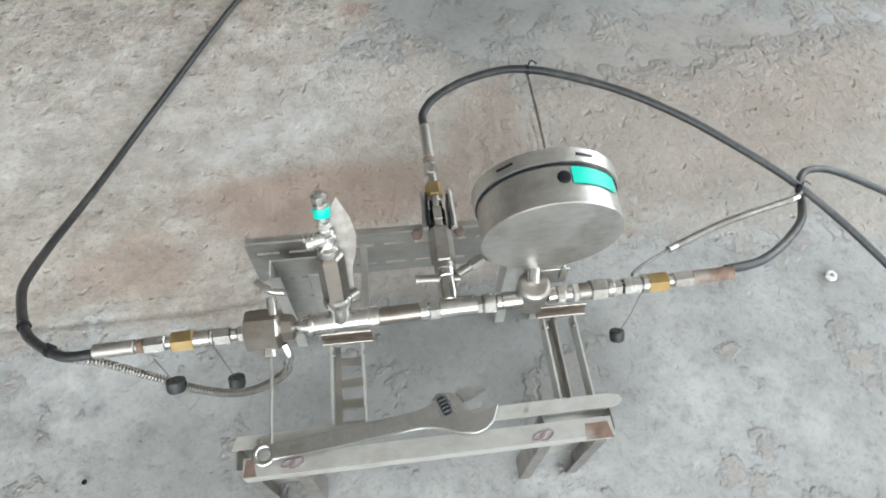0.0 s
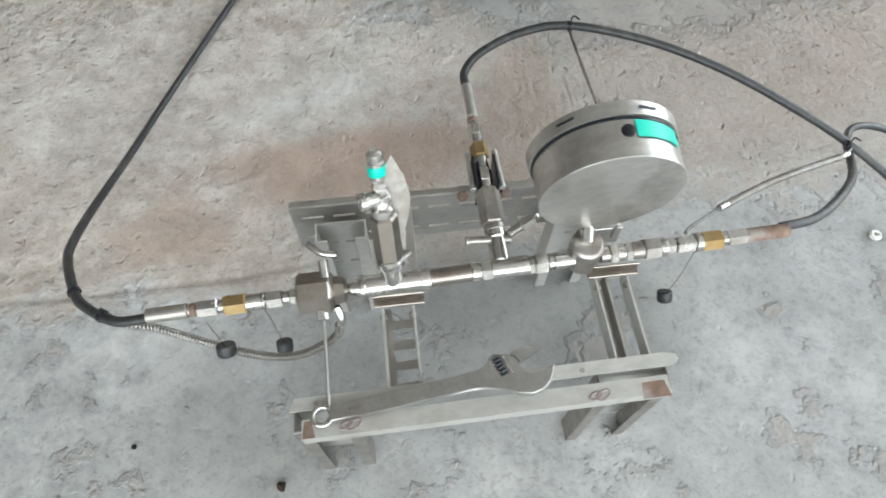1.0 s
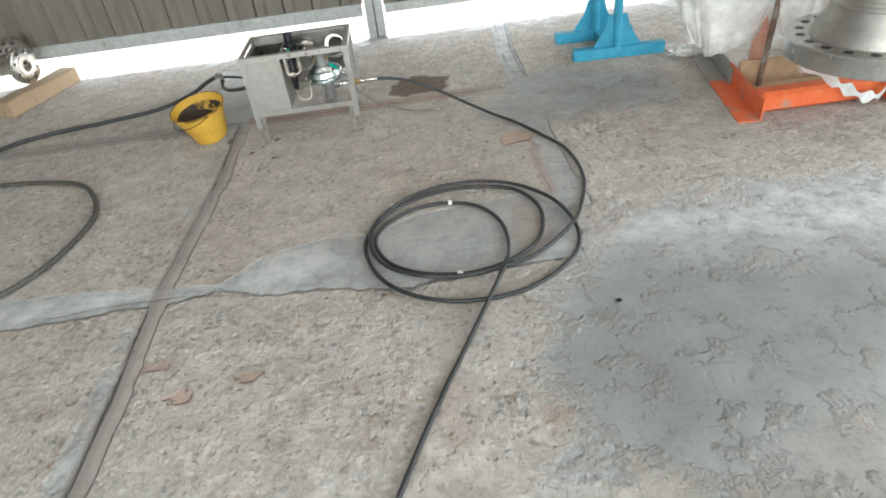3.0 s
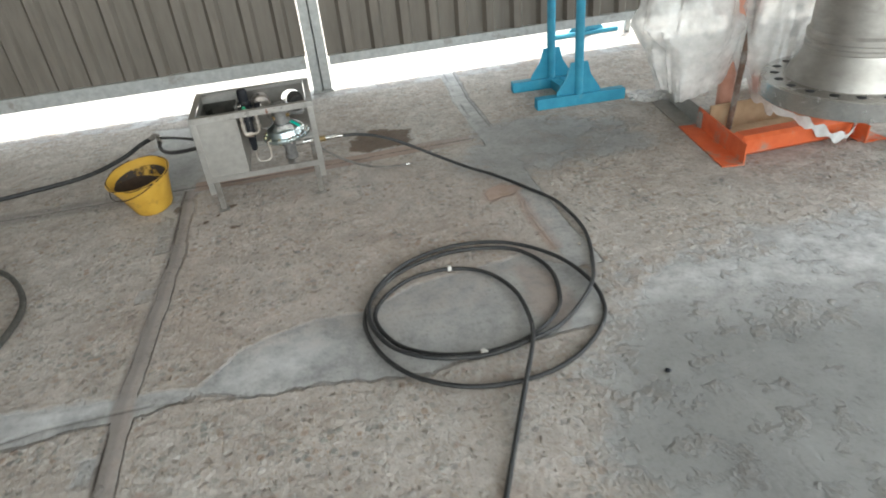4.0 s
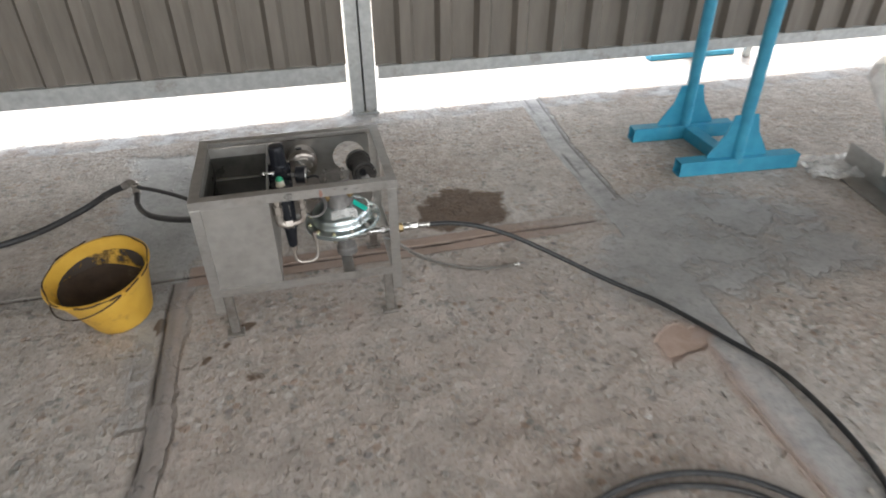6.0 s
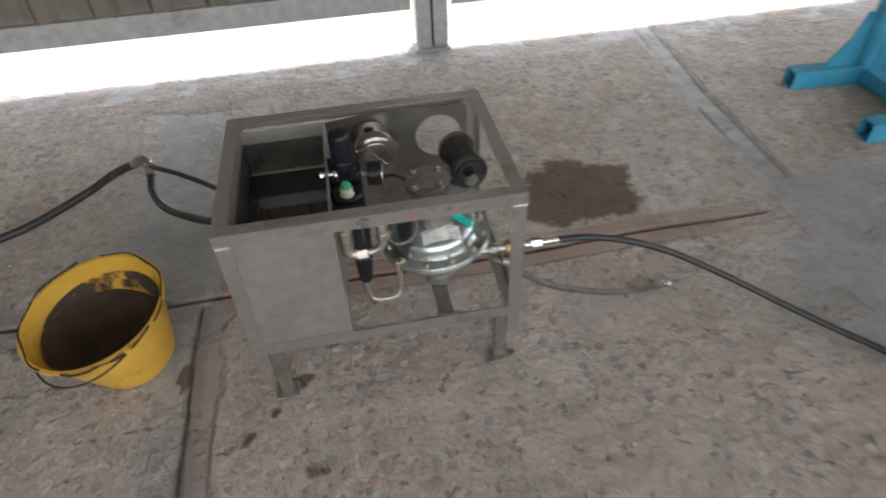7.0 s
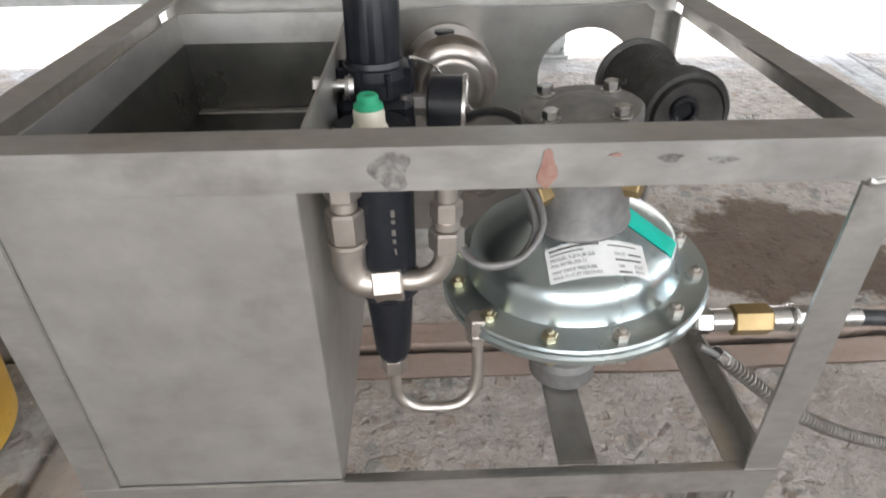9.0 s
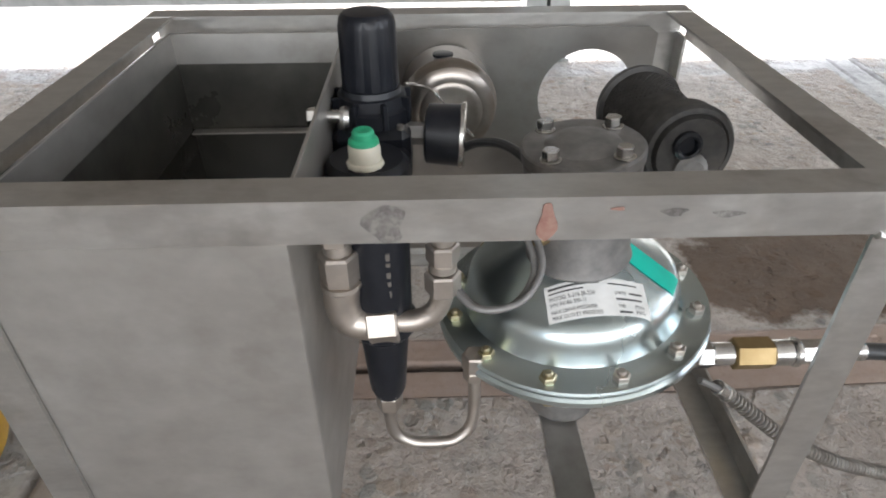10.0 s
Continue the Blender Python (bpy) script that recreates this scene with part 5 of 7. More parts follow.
    body = wpart("gauge_valve", bm, DULLSTEEL, t, "dull steel gauge valve body")
    bm = nb()
    run(bm, "rod", 0.425, 0.448, 0.012, PZ - 0.004)
    box(bm, 0.440, 0.522, pipe_y(0.48) + 0.034, pipe_y(0.48) + 0.039, PZ - 0.02, PZ + 0.03, 0.001)
    box(bm, 0.505, 0.512, pipe_y(0.48) + 0.030, pipe_y(0.48) + 0.034, PZ + 0.0, PZ + 0.048, 0.001)
    wpart("valve_bracket", bm, STEEL, body)
    fit("compression_fitting", CHROME, ("rod", 0.478, 0.494, 0.0142), ("hex", 0.494, 0.510, 0.0175), ("rod", 0.508, 0.522, 0.0150), ("hex", 0.522, 0.535, 0.0175))
    fit("adapter", DULLSTEEL, ("rod", 0.534, 0.556, 0.0155), ("hex", 0.556, 0.586, 0.0198))
    fit("adapter", CHROME, ("rod", 0.586, 0.598, 0.0165), ("hex", 0.598, 0.614, 0.0150), ("hex", 0.616, 0.650, 0.0160), ("rod", 0.650, 0.662, 0.0172))
    fit("brass_coupling", BRASS, ("hex", 0.661, 0.699, 0.0190), label="brass hex coupling")
    fit("swivel_nut", CHROME, ("rod", 0.699, 0.710, 0.0118), ("hex", 0.710, 0.746, 0.0150))
    fit("hose_ferrule", RUST, ("rod", 0.746, 0.824, 0.0128), label="rust-brown crimped hose ferrule")
    # branch to the back
    bx, by = 0.306, pipe_y(0.306)

    def back(name, mat, *runs, label=""):
        bm = nb()
        for kind, a, b, r in runs:
            z0, z1 = PZ - 0.03 * max(0, a - 1.12), PZ - 0.03 * max(0, b - 1.12)
            p, q = (bx - 0.010 * (a - 0.87), a, z0), (bx - 0.010 * (b - 0.87), b, z1)
            if kind == "hex":
                hexrod(bm, p, q, r)
            else:
                rod(bm, p, q, r, 20)
        return wpart(name, bm, mat, t, label)

    back("branch_neck", CHROME, ("rod", by + 0.01, 0.925, 0.0168), ("rod", 0.925, 0.945, 0.0185))
    bm = nb()
    rod(bm, (0.254, 0.926, PZ + 0.006), (0.330, 0.922, PZ + 0.006), 0.0075)
    rod(bm, (0.250, 0.926, PZ + 0.006), (0.256, 0.926, PZ + 0.006), 0.0095)
    rod(bm, (0.325, 0.930, PZ + 0.006), (0.362, 0.950, PZ + 0.010), 0.0080)
    hexrod(bm, (0.350, 0.943, PZ + 0.009), (0.374, 0.956, PZ + 0.012), 0.0115)
    wpart("tee_handle", bm, DULLSTEEL, t)
    bm = nb()
    coil_spring(bm, [(0.378, 0.958, PZ + 0.012), (0.396, 0.968, PZ + 0.010), (0.415, 0.978, PZ)], 0.006, 0.0014, 0.005)
    wpart("small_spring", bm, CHROME, t)
    back("check_valve", DULLSTEEL, ("rod", 0.940, 0.955, 0.019), ("hex", 0.955, 1.030, 0.0225), label="dull steel check valve body")
    back("branch_nut", CHROME, ("rod", 1.030, 1.048, 0.0150), ("hex", 1.048, 1.078, 0.0158), ("rod", 1.078, 1.106, 0.0125))
    bm = nb()
    for sx in (-1, 1):
        box(bm, bx + sx * 0.0195 - 0.002 + 0.0, bx + sx * 0.0195 + 0.002, 1.035, 1.100, PZ - 0.02, PZ + 0.02, 0.001)
    box(bm, bx - 0.0215, bx + 0.0215, 1.030, 1.034, PZ - 0.045, PZ - 0.018, 0.001)
    wpart("black_bracket", bm, BLACK, t, "black plastic clamp")
    for sx in (-1, 1):
        bm = nb()
        rod(bm, (bx + sx * 0.027, 1.030, PZ + 0.006), (bx + sx * 0.025, 1.118, PZ + 0.002), 0.0062, 14)
        wpart("clamp_pin", bm, STEEL, t)
        bm = nb()
        hexrod(bm, (bx + sx * 0.042, 1.062, 0.314), (bx + sx * 0.042, 1.05, 0.330), 0.011)
        wpart("rusty_nut", bm, RUST, t)
    back("brass_coupling", BRASS, ("hex", 1.106, 1.138, 0.0172), label="brass hex coupling")
    back("swivel_nut", CHROME, ("rod", 1.138, 1.160, 0.0118), ("hex", 1.160, 1.186, 0.0140), ("rod", 1.186, 1.196, 0.0100))
    back("hose_ring", RUST, ("rod", 1.196, 1.206, 0.0118))
    back("hose_ferrule", STEEL, ("rod", 1.206, 1.296, 0.0112), label="bright crimped hose ferrule")
    return t


build_manifold()


def build_relief():
    a, b = Vector((0.118, pipe_y(0.118), PZ)), Vector((0.112, 0.967, 0.602))
    t = thing("relief_valve", "bright steel relief valve with teal tape and lever", "valve", at=tuple(a))
    d = (b - a).normalized()

    def seg(name, mat, s0, s1, prof, n=24, label=""):
        bm = nb()
        lathe(bm, a + d * s0, a + d * s1, prof, n)
        return wpart(name, bm, mat, t, label)

    seg("branch", CHROME, 0.0, 0.040, [(0, 0.018), (1, 0.018)])
    seg("collar", CHROME, 0.040, 0.056, [(0, 0.0225), (0.2, 0.024), (0.8, 0.024), (1, 0.0215)])
    seg("body", BROWNSTEEL, 0.056, 0.140, [(0, 0.0205), (0.03, 0.0225), (0.95, 0.0225), (1, 0.019)], 6)
    seg("neck_ring", CHROME, 0.140, 0.158, [(0, 0.0175), (0.3, 0.0185), (0.7, 0.018), (1, 0.012)])
    seg("neck", CHROME, 0.158, 0.176, [(0, 0.0135), (0.5, 0.012), (0.55, 0.015), (1, 0.015)])
    side = Vector((-0.86, -0.28, 0.1)).normalized()
    c = a + d * 0.172
    bm = nb()
    lathe(bm, c + side * -0.012, c + side * 0.034, [(0, 0.011), (0.4, 0.013), (0.75, 0.013), (0.8, 0.0155), (1, 0.0148), (1.0, 0.010), (0.7, 0.009), (0.69, 0.0)], 24)
    wpart("side_port", bm, CHROME, t, "open threaded side port")
    seg("spring_cage", CHROME, 0.176, 0.206, [(0, 0.0125), (0.15, 0.014), (0.3, 0.0095), (0.55, 0.013), (0.75, 0.0095), (1, 0.0118)], 8)
    seg("tape_band", TEAL, 0.212, 0.228, [(0, 0.0132), (0.05, 0.0136), (0.95, 0.0136), (1, 0.0132)], 24, "teal tape band")
    seg("adjuster", CHROME, 0.204, 0.252, [(0, 0.0122), (0.15, 0.0127), (0.6, 0.0127), (0.62, 0.0112), (0.7, 0.0132), (0.9, 0.0132), (1, 0.008)], 10)
    # lever with a leaf-shaped grip
    w = Vector((1, 0.05, 0)).normalized()
    n = d.cross(w).normalized()
    bm = nb()
    shape = [(-0.005, 0.0), (0.005, 0.0), (0.010, 0.070), (0.020, 0.100), (0.024, 0.130), (0.018, 0.165), (0.002, 0.204), (-0.010, 0.186), (-0.021, 0.150), (-0.022, 0.125), (-0.012, 0.085)]
    base = a + w * 0.022 + d * 0.03 + n * 0.014
    m = Matrix((( *w, 0), (*d, 0), (*n, 0), (0, 0, 0, 1))).transposed()
    m.translation = base
    plate(bm, shape, -0.0018, 0.0018, m)
    wpart("lever", bm, DULLSTEEL, t, "flat leaf-shaped steel lever")
    bm = nb()
    rod(bm, a + d * 0.05 + w * 0.02, a + d * 0.05 + w * 0.034 + n * 0.012, 0.006, 12)
    wpart("lever_pin", bm, DULLSTEEL, t)
    return t


build_relief()


def build_gauge():
    c = Vector((0.4632, 0.9360, 0.5376))
    n = Vector((-0.010, -0.992, -0.10)).normalized()
    t = thing("pressure_gauge", "large round stainless pressure gauge turned back to front", "gauge", at=(c.x, c.y, 0.40))
    R = 0.112
    f, k = c + n * 0.046, c - n * 0.046
    bm = nb()
    lathe(bm, f, k, [(0, 0.0), (0.002, R - 0.006), (0.010, R - 0.001), (0.03, R), (0.035, R - 0.0015), (0.70, R - 0.0015), (0.71, R - 0.003), (0.73, R - 0.003)], 72)
    case = wpart("case", bm, STEEL, t, "brushed stainless case with a plain back")
    bm = nb()
    lathe(bm, c - n * 0.021, c - n * 0.048, [(0, R - 0.004), (0.05, R + 0.0035), (0.9, R + 0.0045), (1, R - 0.002), (0.99, R - 0.015)], 72)
    bezel = wpart("bezel", bm, STEEL, t)
    bm = nb()
    lathe(bm, c - n * 0.0465, c - n * 0.040, [(0, R - 0.012), (1, R - 0.012)], 48)
    wpart("glass", bm, PAPER, t)
    side = n.cross(Vector((0, 0, 1))).normalized()
    side = side if side.x > 0 else -side
    up = side.cross(n)
    up = up if up.z > 0 else -up

    def rim_point(angle, along, lift):
        a = radians(angle)
        o = side * math.cos(a) + up * math.sin(a)
        return c + n * along + o * (R + lift), o

    p, o = rim_point(88, 0.002, -0.002)
    bm = nb()
    lathe(bm, p, p + o * 0.004, [(0, 0.0105), (0.7, 0.010), (1, 0.0075)], 24)
    wpart("blowout_plug", bm, BLACK, case, "black rubber plug")
    bm = nb()
    g = []
    for i in range(11):
        row = []
        for j in range(2):
            q, _ = rim_point(82 - 44 * i / 10, 0.013 - 0.028 * j, 0.0008)
            row.append(bm.verts.new(q))
        g.append(row)
    for i in range(10):
        bm.faces.new((g[i][0], g[i][1], g[i + 1][1], g[i + 1][0]))
    wpart("tape", bm, TEAL, case, "teal inspection tape")
    # black ring drawn as the shade in the groove between case and bezel
    bm = nb()
    lathe(bm, c - n * 0.0172, c - n * 0.0212, [(0, R - 0.004), (0.02, R + 0.0008), (0.98, R + 0.0008), (1, R - 0.004)], 72)
    wpart("groove_shade", bm, BLACK, case, "thin black ring standing in for the groove's shade")
    # black bars on the bezel, drawn as the dark inside of its slots
    for ang in (70, 130):
        bm = nb()
        q0, o = rim_point(ang, -0.034, 0.0046)
        box(bm, -0.014, 0.014, -0.0016, 0.0016, -0.0006, 0.0012, 0)
        ax = o.cross(n).normalized()
        m = Matrix(((*ax, 0), (*n, 0), (*o, 0), (0, 0, 0, 1))).transposed()
        m.translation = q0
        bmesh.ops.transform(bm, matrix=m, verts=bm.verts)
        wpart("slot_shade_bar", bm, BLACK, bezel)
    foot = Vector((0.449, pipe_y(0.45) + 0.008, PZ + 0.036))
    bm = nb()
    top = c - up * (R - 0.004)
    rod(bm, foot, foot.lerp(top, 0.5), 0.012, 18)
    hexrod(bm, foot.lerp(top, 0.45), top, 0.016)
    wpart("stem", bm, CHROME, t)
    return t


build_gauge()


def build_wrench():
    t = thing("adjustable_wrench", "large steel adjustable wrench lying on the front rails", "wrench", at=(0.15, 0.675, 0.343))
    z0, z1 = 0.3435, 0.3555
    a, b = Vector((-0.010, 0.657)), Vector((0.262, 0.689))
    d = (b - a).normalized()
    n = Vector((-d.y, d.x))

    def pt(u, v):
        q = a + d * u + n * v
        return (q.x, q.y)

    bm = nb()
    shape = [pt(u, v) for u, v in ((0.012, -0.0125), (0.05, -0.0125), (0.12, -0.0135), (0.20, -0.0125), (0.245, -0.0115), (0.268, -0.016), (0.288, -0.026), (0.308, -0.038), (0.329, -0.043), (0.347, -0.040),
                                   (0.362, -0.030), (0.371, -0.016), (0.376, -0.004), (0.362, -0.009), (0.348, -0.013), (0.334, -0.013), (0.324, -0.006), (0.320, 0.006), (0.318, 0.020), (0.302, 0.031),
                                   (0.284, 0.035), (0.276, 0.029), (0.266, 0.016), (0.250, 0.0115), (0.20, 0.0125), (0.12, 0.0135), (0.05, 0.0125), (0.012, 0.0125))]
    plate(bm, shape, z0, z1)
    bmesh.ops.bevel(bm, geom=[e for e in bm.edges if abs(e.verts[0].co.z - e.verts[1].co.z) < 1e-6], offset=0.002, segments=1, affect="EDGES")
    wpart("body", bm, WRENCHSTEEL, t)
    bm = nb()
    ax, ay = a.x, a.y
    tube(bm, [(ax + 0.0145 * math.cos(q), ay + 0.0145 * math.sin(q), (z0 + z1) / 2) for q in [2 * math.pi * k / 40 for k in range(41)]], 0.0046, 12, 0, caps=False)
    wpart("hanging_ring", bm, CHROME, t)
    bm = nb()
    shape = [pt(u, v) for u, v in ((0.312, 0.029), (0.322, 0.034), (0.340, 0.036), (0.356, 0.030), (0.363, 0.025), (0.350, 0.021), (0.336, 0.016), (0.3225, 0.012), (0.320, 0.020))]
    plate(bm, shape, z0 + 0.001, z1 - 0.001)
    wpart("jaw", bm, WRENCHSTEEL, t, "movable jaw")
    bm = nb()
    c0, c1 = pt(0.286, 0.028), pt(0.294, -0.004)
    p, q = Vector((*c0, z1 - 0.003)), Vector((*c1, z1 - 0.003))
    lathe(bm, p, q, [(0, 0.007), (0.02, 0.0085)] + [(0.1 + 0.1 * k, 0.0095 if k % 2 else 0.0068) for k in range(9)] + [(1, 0.007)], 20)
    wpart("worm_screw", bm, BLACK, t, "dark ribbed worm screw")
    bm = nb()
    for off in (0, 1):
        shape = [pt(u, v) for u, v in ((0.297, 0.029), (0.300, 0.029), (0.308, -0.003), (0.305, -0.004))] if off else [pt(u, v) for u, v in ((0.273, 0.025), (0.276, 0.026), (0.284, -0.006), (0.281, -0.007))]
        plate(bm, shape, z1 - 0.0005, z1 + 0.0012)
    wpart("screw_slot", bm, CHROME, t)
    # raised panel and lettering reduced to bars
    bm = nb()
    shape = [pt(u, v) for u, v in ((0.030, -0.0075), (0.20, -0.0085), (0.212, -0.004), (0.212, 0.005), (0.20, 0.0095), (0.030, 0.008))]
    plate(bm, shape, z1 - 0.0006, z1 + 0.0005)
    grip = wpart("grip_panel", bm, WRENCHSTEEL, t)
    for u0, u1, h in ((0.042, 0.072, 0.003), (0.092, 0.136, 0.0042), (0.158, 0.176, 0.003)):
        bm = nb()
        k = int((u1 - u0) / 0.006)
        for i in range(k):
            u = u0 + i * 0.006
            plate(bm, [pt(u, -h), pt(u + 0.004, -h), pt(u + 0.004, h), pt(u, h)], z1 + 0.0005, z1 + 0.0012)
        wpart("stamped_bar", bm, DULLSTEEL, grip)
    return t


build_wrench()


def hanging_cap(x, y, z_top, z, r):
    t = thing("dust_cap", "round black dust cap hanging on a thin wire", "cap", "dust caps on the manifold", at=(x, y, z))
    bm = nb()
    lathe(bm, (x, y + 0.006, z + 0.010), (x, y - 0.010, z - 0.006), [(0, r * 0.9), (0.1, r), (0.8, r), (1, r * 0.85), (1, r * 0.6), (0.5, r * 0.55), (0.49, 0)], 22)
    wpart("cap", bm, RUBBER, t)
    bm = nb()
    tube(bm, [(x, y, z + 0.008), (x + 0.002, y, (z + z_top) / 2), (x, y + 0.005, z_top)], 0.0011, 6, 5)
    wpart("wire", bm, CHROME, t)
    return t


hanging_cap(0.652, 0.864, PZ - 0.012, 0.183, 0.0150)
hanging_cap(-0.100, 0.841, PZ - 0.012, 0.196, 0.0155)
hanging_cap(-0.194, 0.826, PZ - 0.012, 0.246, 0.0175)


def hose(name, pts, r, label, category="hose", material=None, steps=12, seg=12):
    bm = nb()
    tube(bm, pts, r, seg, steps)
    return tagged(part(name, bm, material or RUBBER), label, category)


HR = 0.0088
HOSE_TOP = [(0.3025, 1.285, 0.364), (0.303, 1.329, 0.370), (0.342, 1.371, 0.380), (0.432, 1.411, 0.388), (0.541, 1.417, 0.392), (0.711, 1.375, 0.370), (0.867, 1.310, 0.335), (1.011, 1.230, 0.290), (1.137, 1.155, 0.240),
            (1.260, 1.055, 0.180), (1.400, 0.900, 0.110), (1.560, 0.700, 0.045), (1.750, 0.450, HR), (2.000, 0.150, HR), (2.300, -0.200, HR), (2.7, -0.5, HR)]
hose("hydraulic_hose", HOSE_TOP, HR, "black rubber hydraulic hose arching behind the gauge")
hose("hydraulic_hose", [(0.815, 0.894, 0.370), (0.897, 0.915, 0.350), (0.979, 0.963, 0.320), (1.068, 1.035, 0.280), (1.128, 1.110, 0.236), (1.172, 1.190, 0.205), (1.234, 1.240, 0.180), (1.330, 1.247, 0.150), (1.50, 1.20, 0.09), (1.72, 1.10, 0.03), (2.0, 1.0, HR), (2.4, 0.95, HR)], HR, "black hydraulic hose bent down from the manifold", material=RUBBER)


def safety_cable(pts, start, stop, r, label, at):
    """A restraint cable: a wire rope inside a wound spring, with crimped sleeves."""
    t = thing("safety_cable", label, "cable", at=at)
    bm = nb()
    tube(bm, pts, r * 0.50, 8, 8)
    wpart("wire_rope", bm, CAST, t)
    path = smooth_path(pts, 8)
    i0, i1 = int(start * (len(path) - 1)), int(stop * (len(path) - 1))
    sub = path[i0:i1 + 1:3]
    bm = nb()
    coil_spring(bm, sub, r, r * 0.24, r * 0.86, 6, 10)
    wpart("wound_sleeve", bm, DULLSTEEL, t)
    for i in (i0, i1):
        j = min(max(i, 1), len(path) - 2)
        dd = (path[j + 1] - path[j - 1]).normalized()
        bm = nb()
        rod(bm, path[j] - dd * 0.010, path[j] + dd * 0.012, r * 1.15, 14)
        wpart("crimp", bm, CHROME, t)
    return t


safety_cable([(0.021, 0.816, 0.335), (0.010, 0.806, 0.300), (-0.045, 0.798, 0.260), (-0.094, 0.802, 0.240), (-0.156, 0.817, 0.235), (-0.196, 0.831, 0.240), (-0.257, 0.847, 0.270), (-0.301, 0.854, 0.310), (-0.345, 0.856, 0.340), (-0.380, 0.880, 0.348)],
             0.05, 0.93, 0.0068, "steel safety cable in a wound sleeve sagging under the hose", (-0.1, 0.81, 0.235))
safety_cable([(0.640, 0.900, 0.372), (0.660, 0.918, 0.360), (0.726, 0.959, 0.335), (0.759, 0.975, 0.330), (0.893, 1.037, 0.300), (1.039, 1.089, 0.270), (1.100, 1.110, 0.257), (1.128, 1.130, 0.252)],
             0.42, 0.86, 0.0062, "steel safety cable in a wound sleeve tied to the hose", (0.9, 1.04, 0.30))
bm = nb()
tube(bm, [(0.541, 1.421, 0.404), (0.542, 1.405, 0.382), (0.538, 1.35, 0.395), (0.518, 1.20, 0.450), (0.494, 1.07, 0.515), (0.468, 0.925, 0.580)], 0.0034, 8, 8)
tagged(part("tie_wire", bm, DULLSTEEL), "thin steel wire tying the hose to the gauge", "wire")


def hose_tie(x, y, z, dx, dy, r=0.0115, mat=None, label="dark cable tie knotted round the hose"):
    bm = nb()
    d = Vector((dx, dy, 0)).normalized()
    p = Vector((x, y, z))
    lathe(bm, p - d * 0.004, p + d * 0.004, [(0, r * 0.85), (0.1, r), (0.9, r), (1, r * 0.85)], 14)
    tube(bm, [p + Vector((0, 0, r)), p + Vector((0.006, 0.004, r + 0.010)), p + Vector((0.018, -0.004, r + 0.006))], 0.0016, 6, 4)
    return tagged(part("cable_tie", bm, mat or BLACK), label, "cable tie", "ties on the hoses")


hose_tie(-0.432, 0.924, 0.338, -0.5, 0.8)
hose_tie(-0.370, 0.866, 0.352, -0.8, 0.5)
hose_tie(0.541, 1.417, 0.392, 1, 0)
hose_tie(1.132, 1.145, 0.243, 0.8, -0.4)

# ---- hoses on the floor ----


def floor_hose():
    """One hose: from the bench's left end to the floor, three turns, then on to the pump."""
    z = HR
    start = [(-0.270, 0.850, 0.364), (-0.300, 0.849, 0.360), (-0.348, 0.853, 0.355), (-0.404, 0.889, 0.345), (-0.432, 0.924, 0.338), (-0.483, 1.021, 0.290), (-0.502, 1.089, 0.250), (-0.514, 1.195, 0.190),
             (-0.512, 1.331, 0.125), (-0.499, 1.474, 0.070), (-0.470, 1.63, 0.030), (-0.418, 1.790, 0.012), (-0.256, 2.172, z), (-0.10, 2.49, z)]
    loop = [(0.033, 2.741, 3 * z), (0.116, 2.904, 4.4 * z), (0.160, 3.056, 2 * z), (0.165, 3.250, z), (0.095, 3.410, z), (-0.040, 3.489, z), (-0.204, 3.484, z), (-0.339, 3.396, z), (-0.408, 3.261, z),
            (-0.363, 3.093, z), (-0.249, 2.985, z), (-0.078, 2.929, z), (0.080, 2.932, 2 * z), (0.217, 3.003, 2 * z), (0.311, 3.120, z), (0.357, 3.314, z), (0.315, 3.474, z), (0.220, 3.570, z),
            (0.009, 3.620, z), (-0.227, 3.560, z), (-0.385, 3.420, z), (-0.452, 3.250, z), (-0.425, 3.060, z), (-0.335, 2.900, z), (-0.188, 2.793, z), (-0.025, 2.752, z), (0.149, 2.766, z), (0.315, 2.851, z),
            (0.444, 2.999, z), (0.474, 3.188, 2 * z), (0.416, 3.428, z), (0.244, 3.594, 2 * z), (0.015, 3.645, 2.6 * z), (-0.215, 3.585, 2.6 * z), (-0.372, 3.440, 2.4 * z), (-0.432, 3.262, 2.4 * z), (-0.388, 3.075, 2.4 * z),
            (-0.262, 2.957, 2.4 * z), (-0.070, 2.900, 2.4 * z), (0.110, 2.915, 3.2 * z), (0.268, 2.982, 2 * z), (0.441, 3.132, 3 * z), (0.541, 3.310, z), (0.626, 3.580, z), (0.619, 3.876, z), (0.535, 4.080, z), (0.422, 4.290, 1.4 * z)]
    end = [(0.320, 4.395, 0.028), (0.220, 4.470, 0.060), (0.130, 4.525, 0.098), (0.030, 4.570, 0.145), (-0.066, 4.600, 0.190), (-0.173, 4.618, 0.230), (-0.270, 4.628, 0.252), (-0.360, 4.631, 0.259)]
    return hose("hydraulic_hose", start + loop + end, HR, "long black hydraulic hose coiled on the concrete floor", steps=10)


floor_hose()


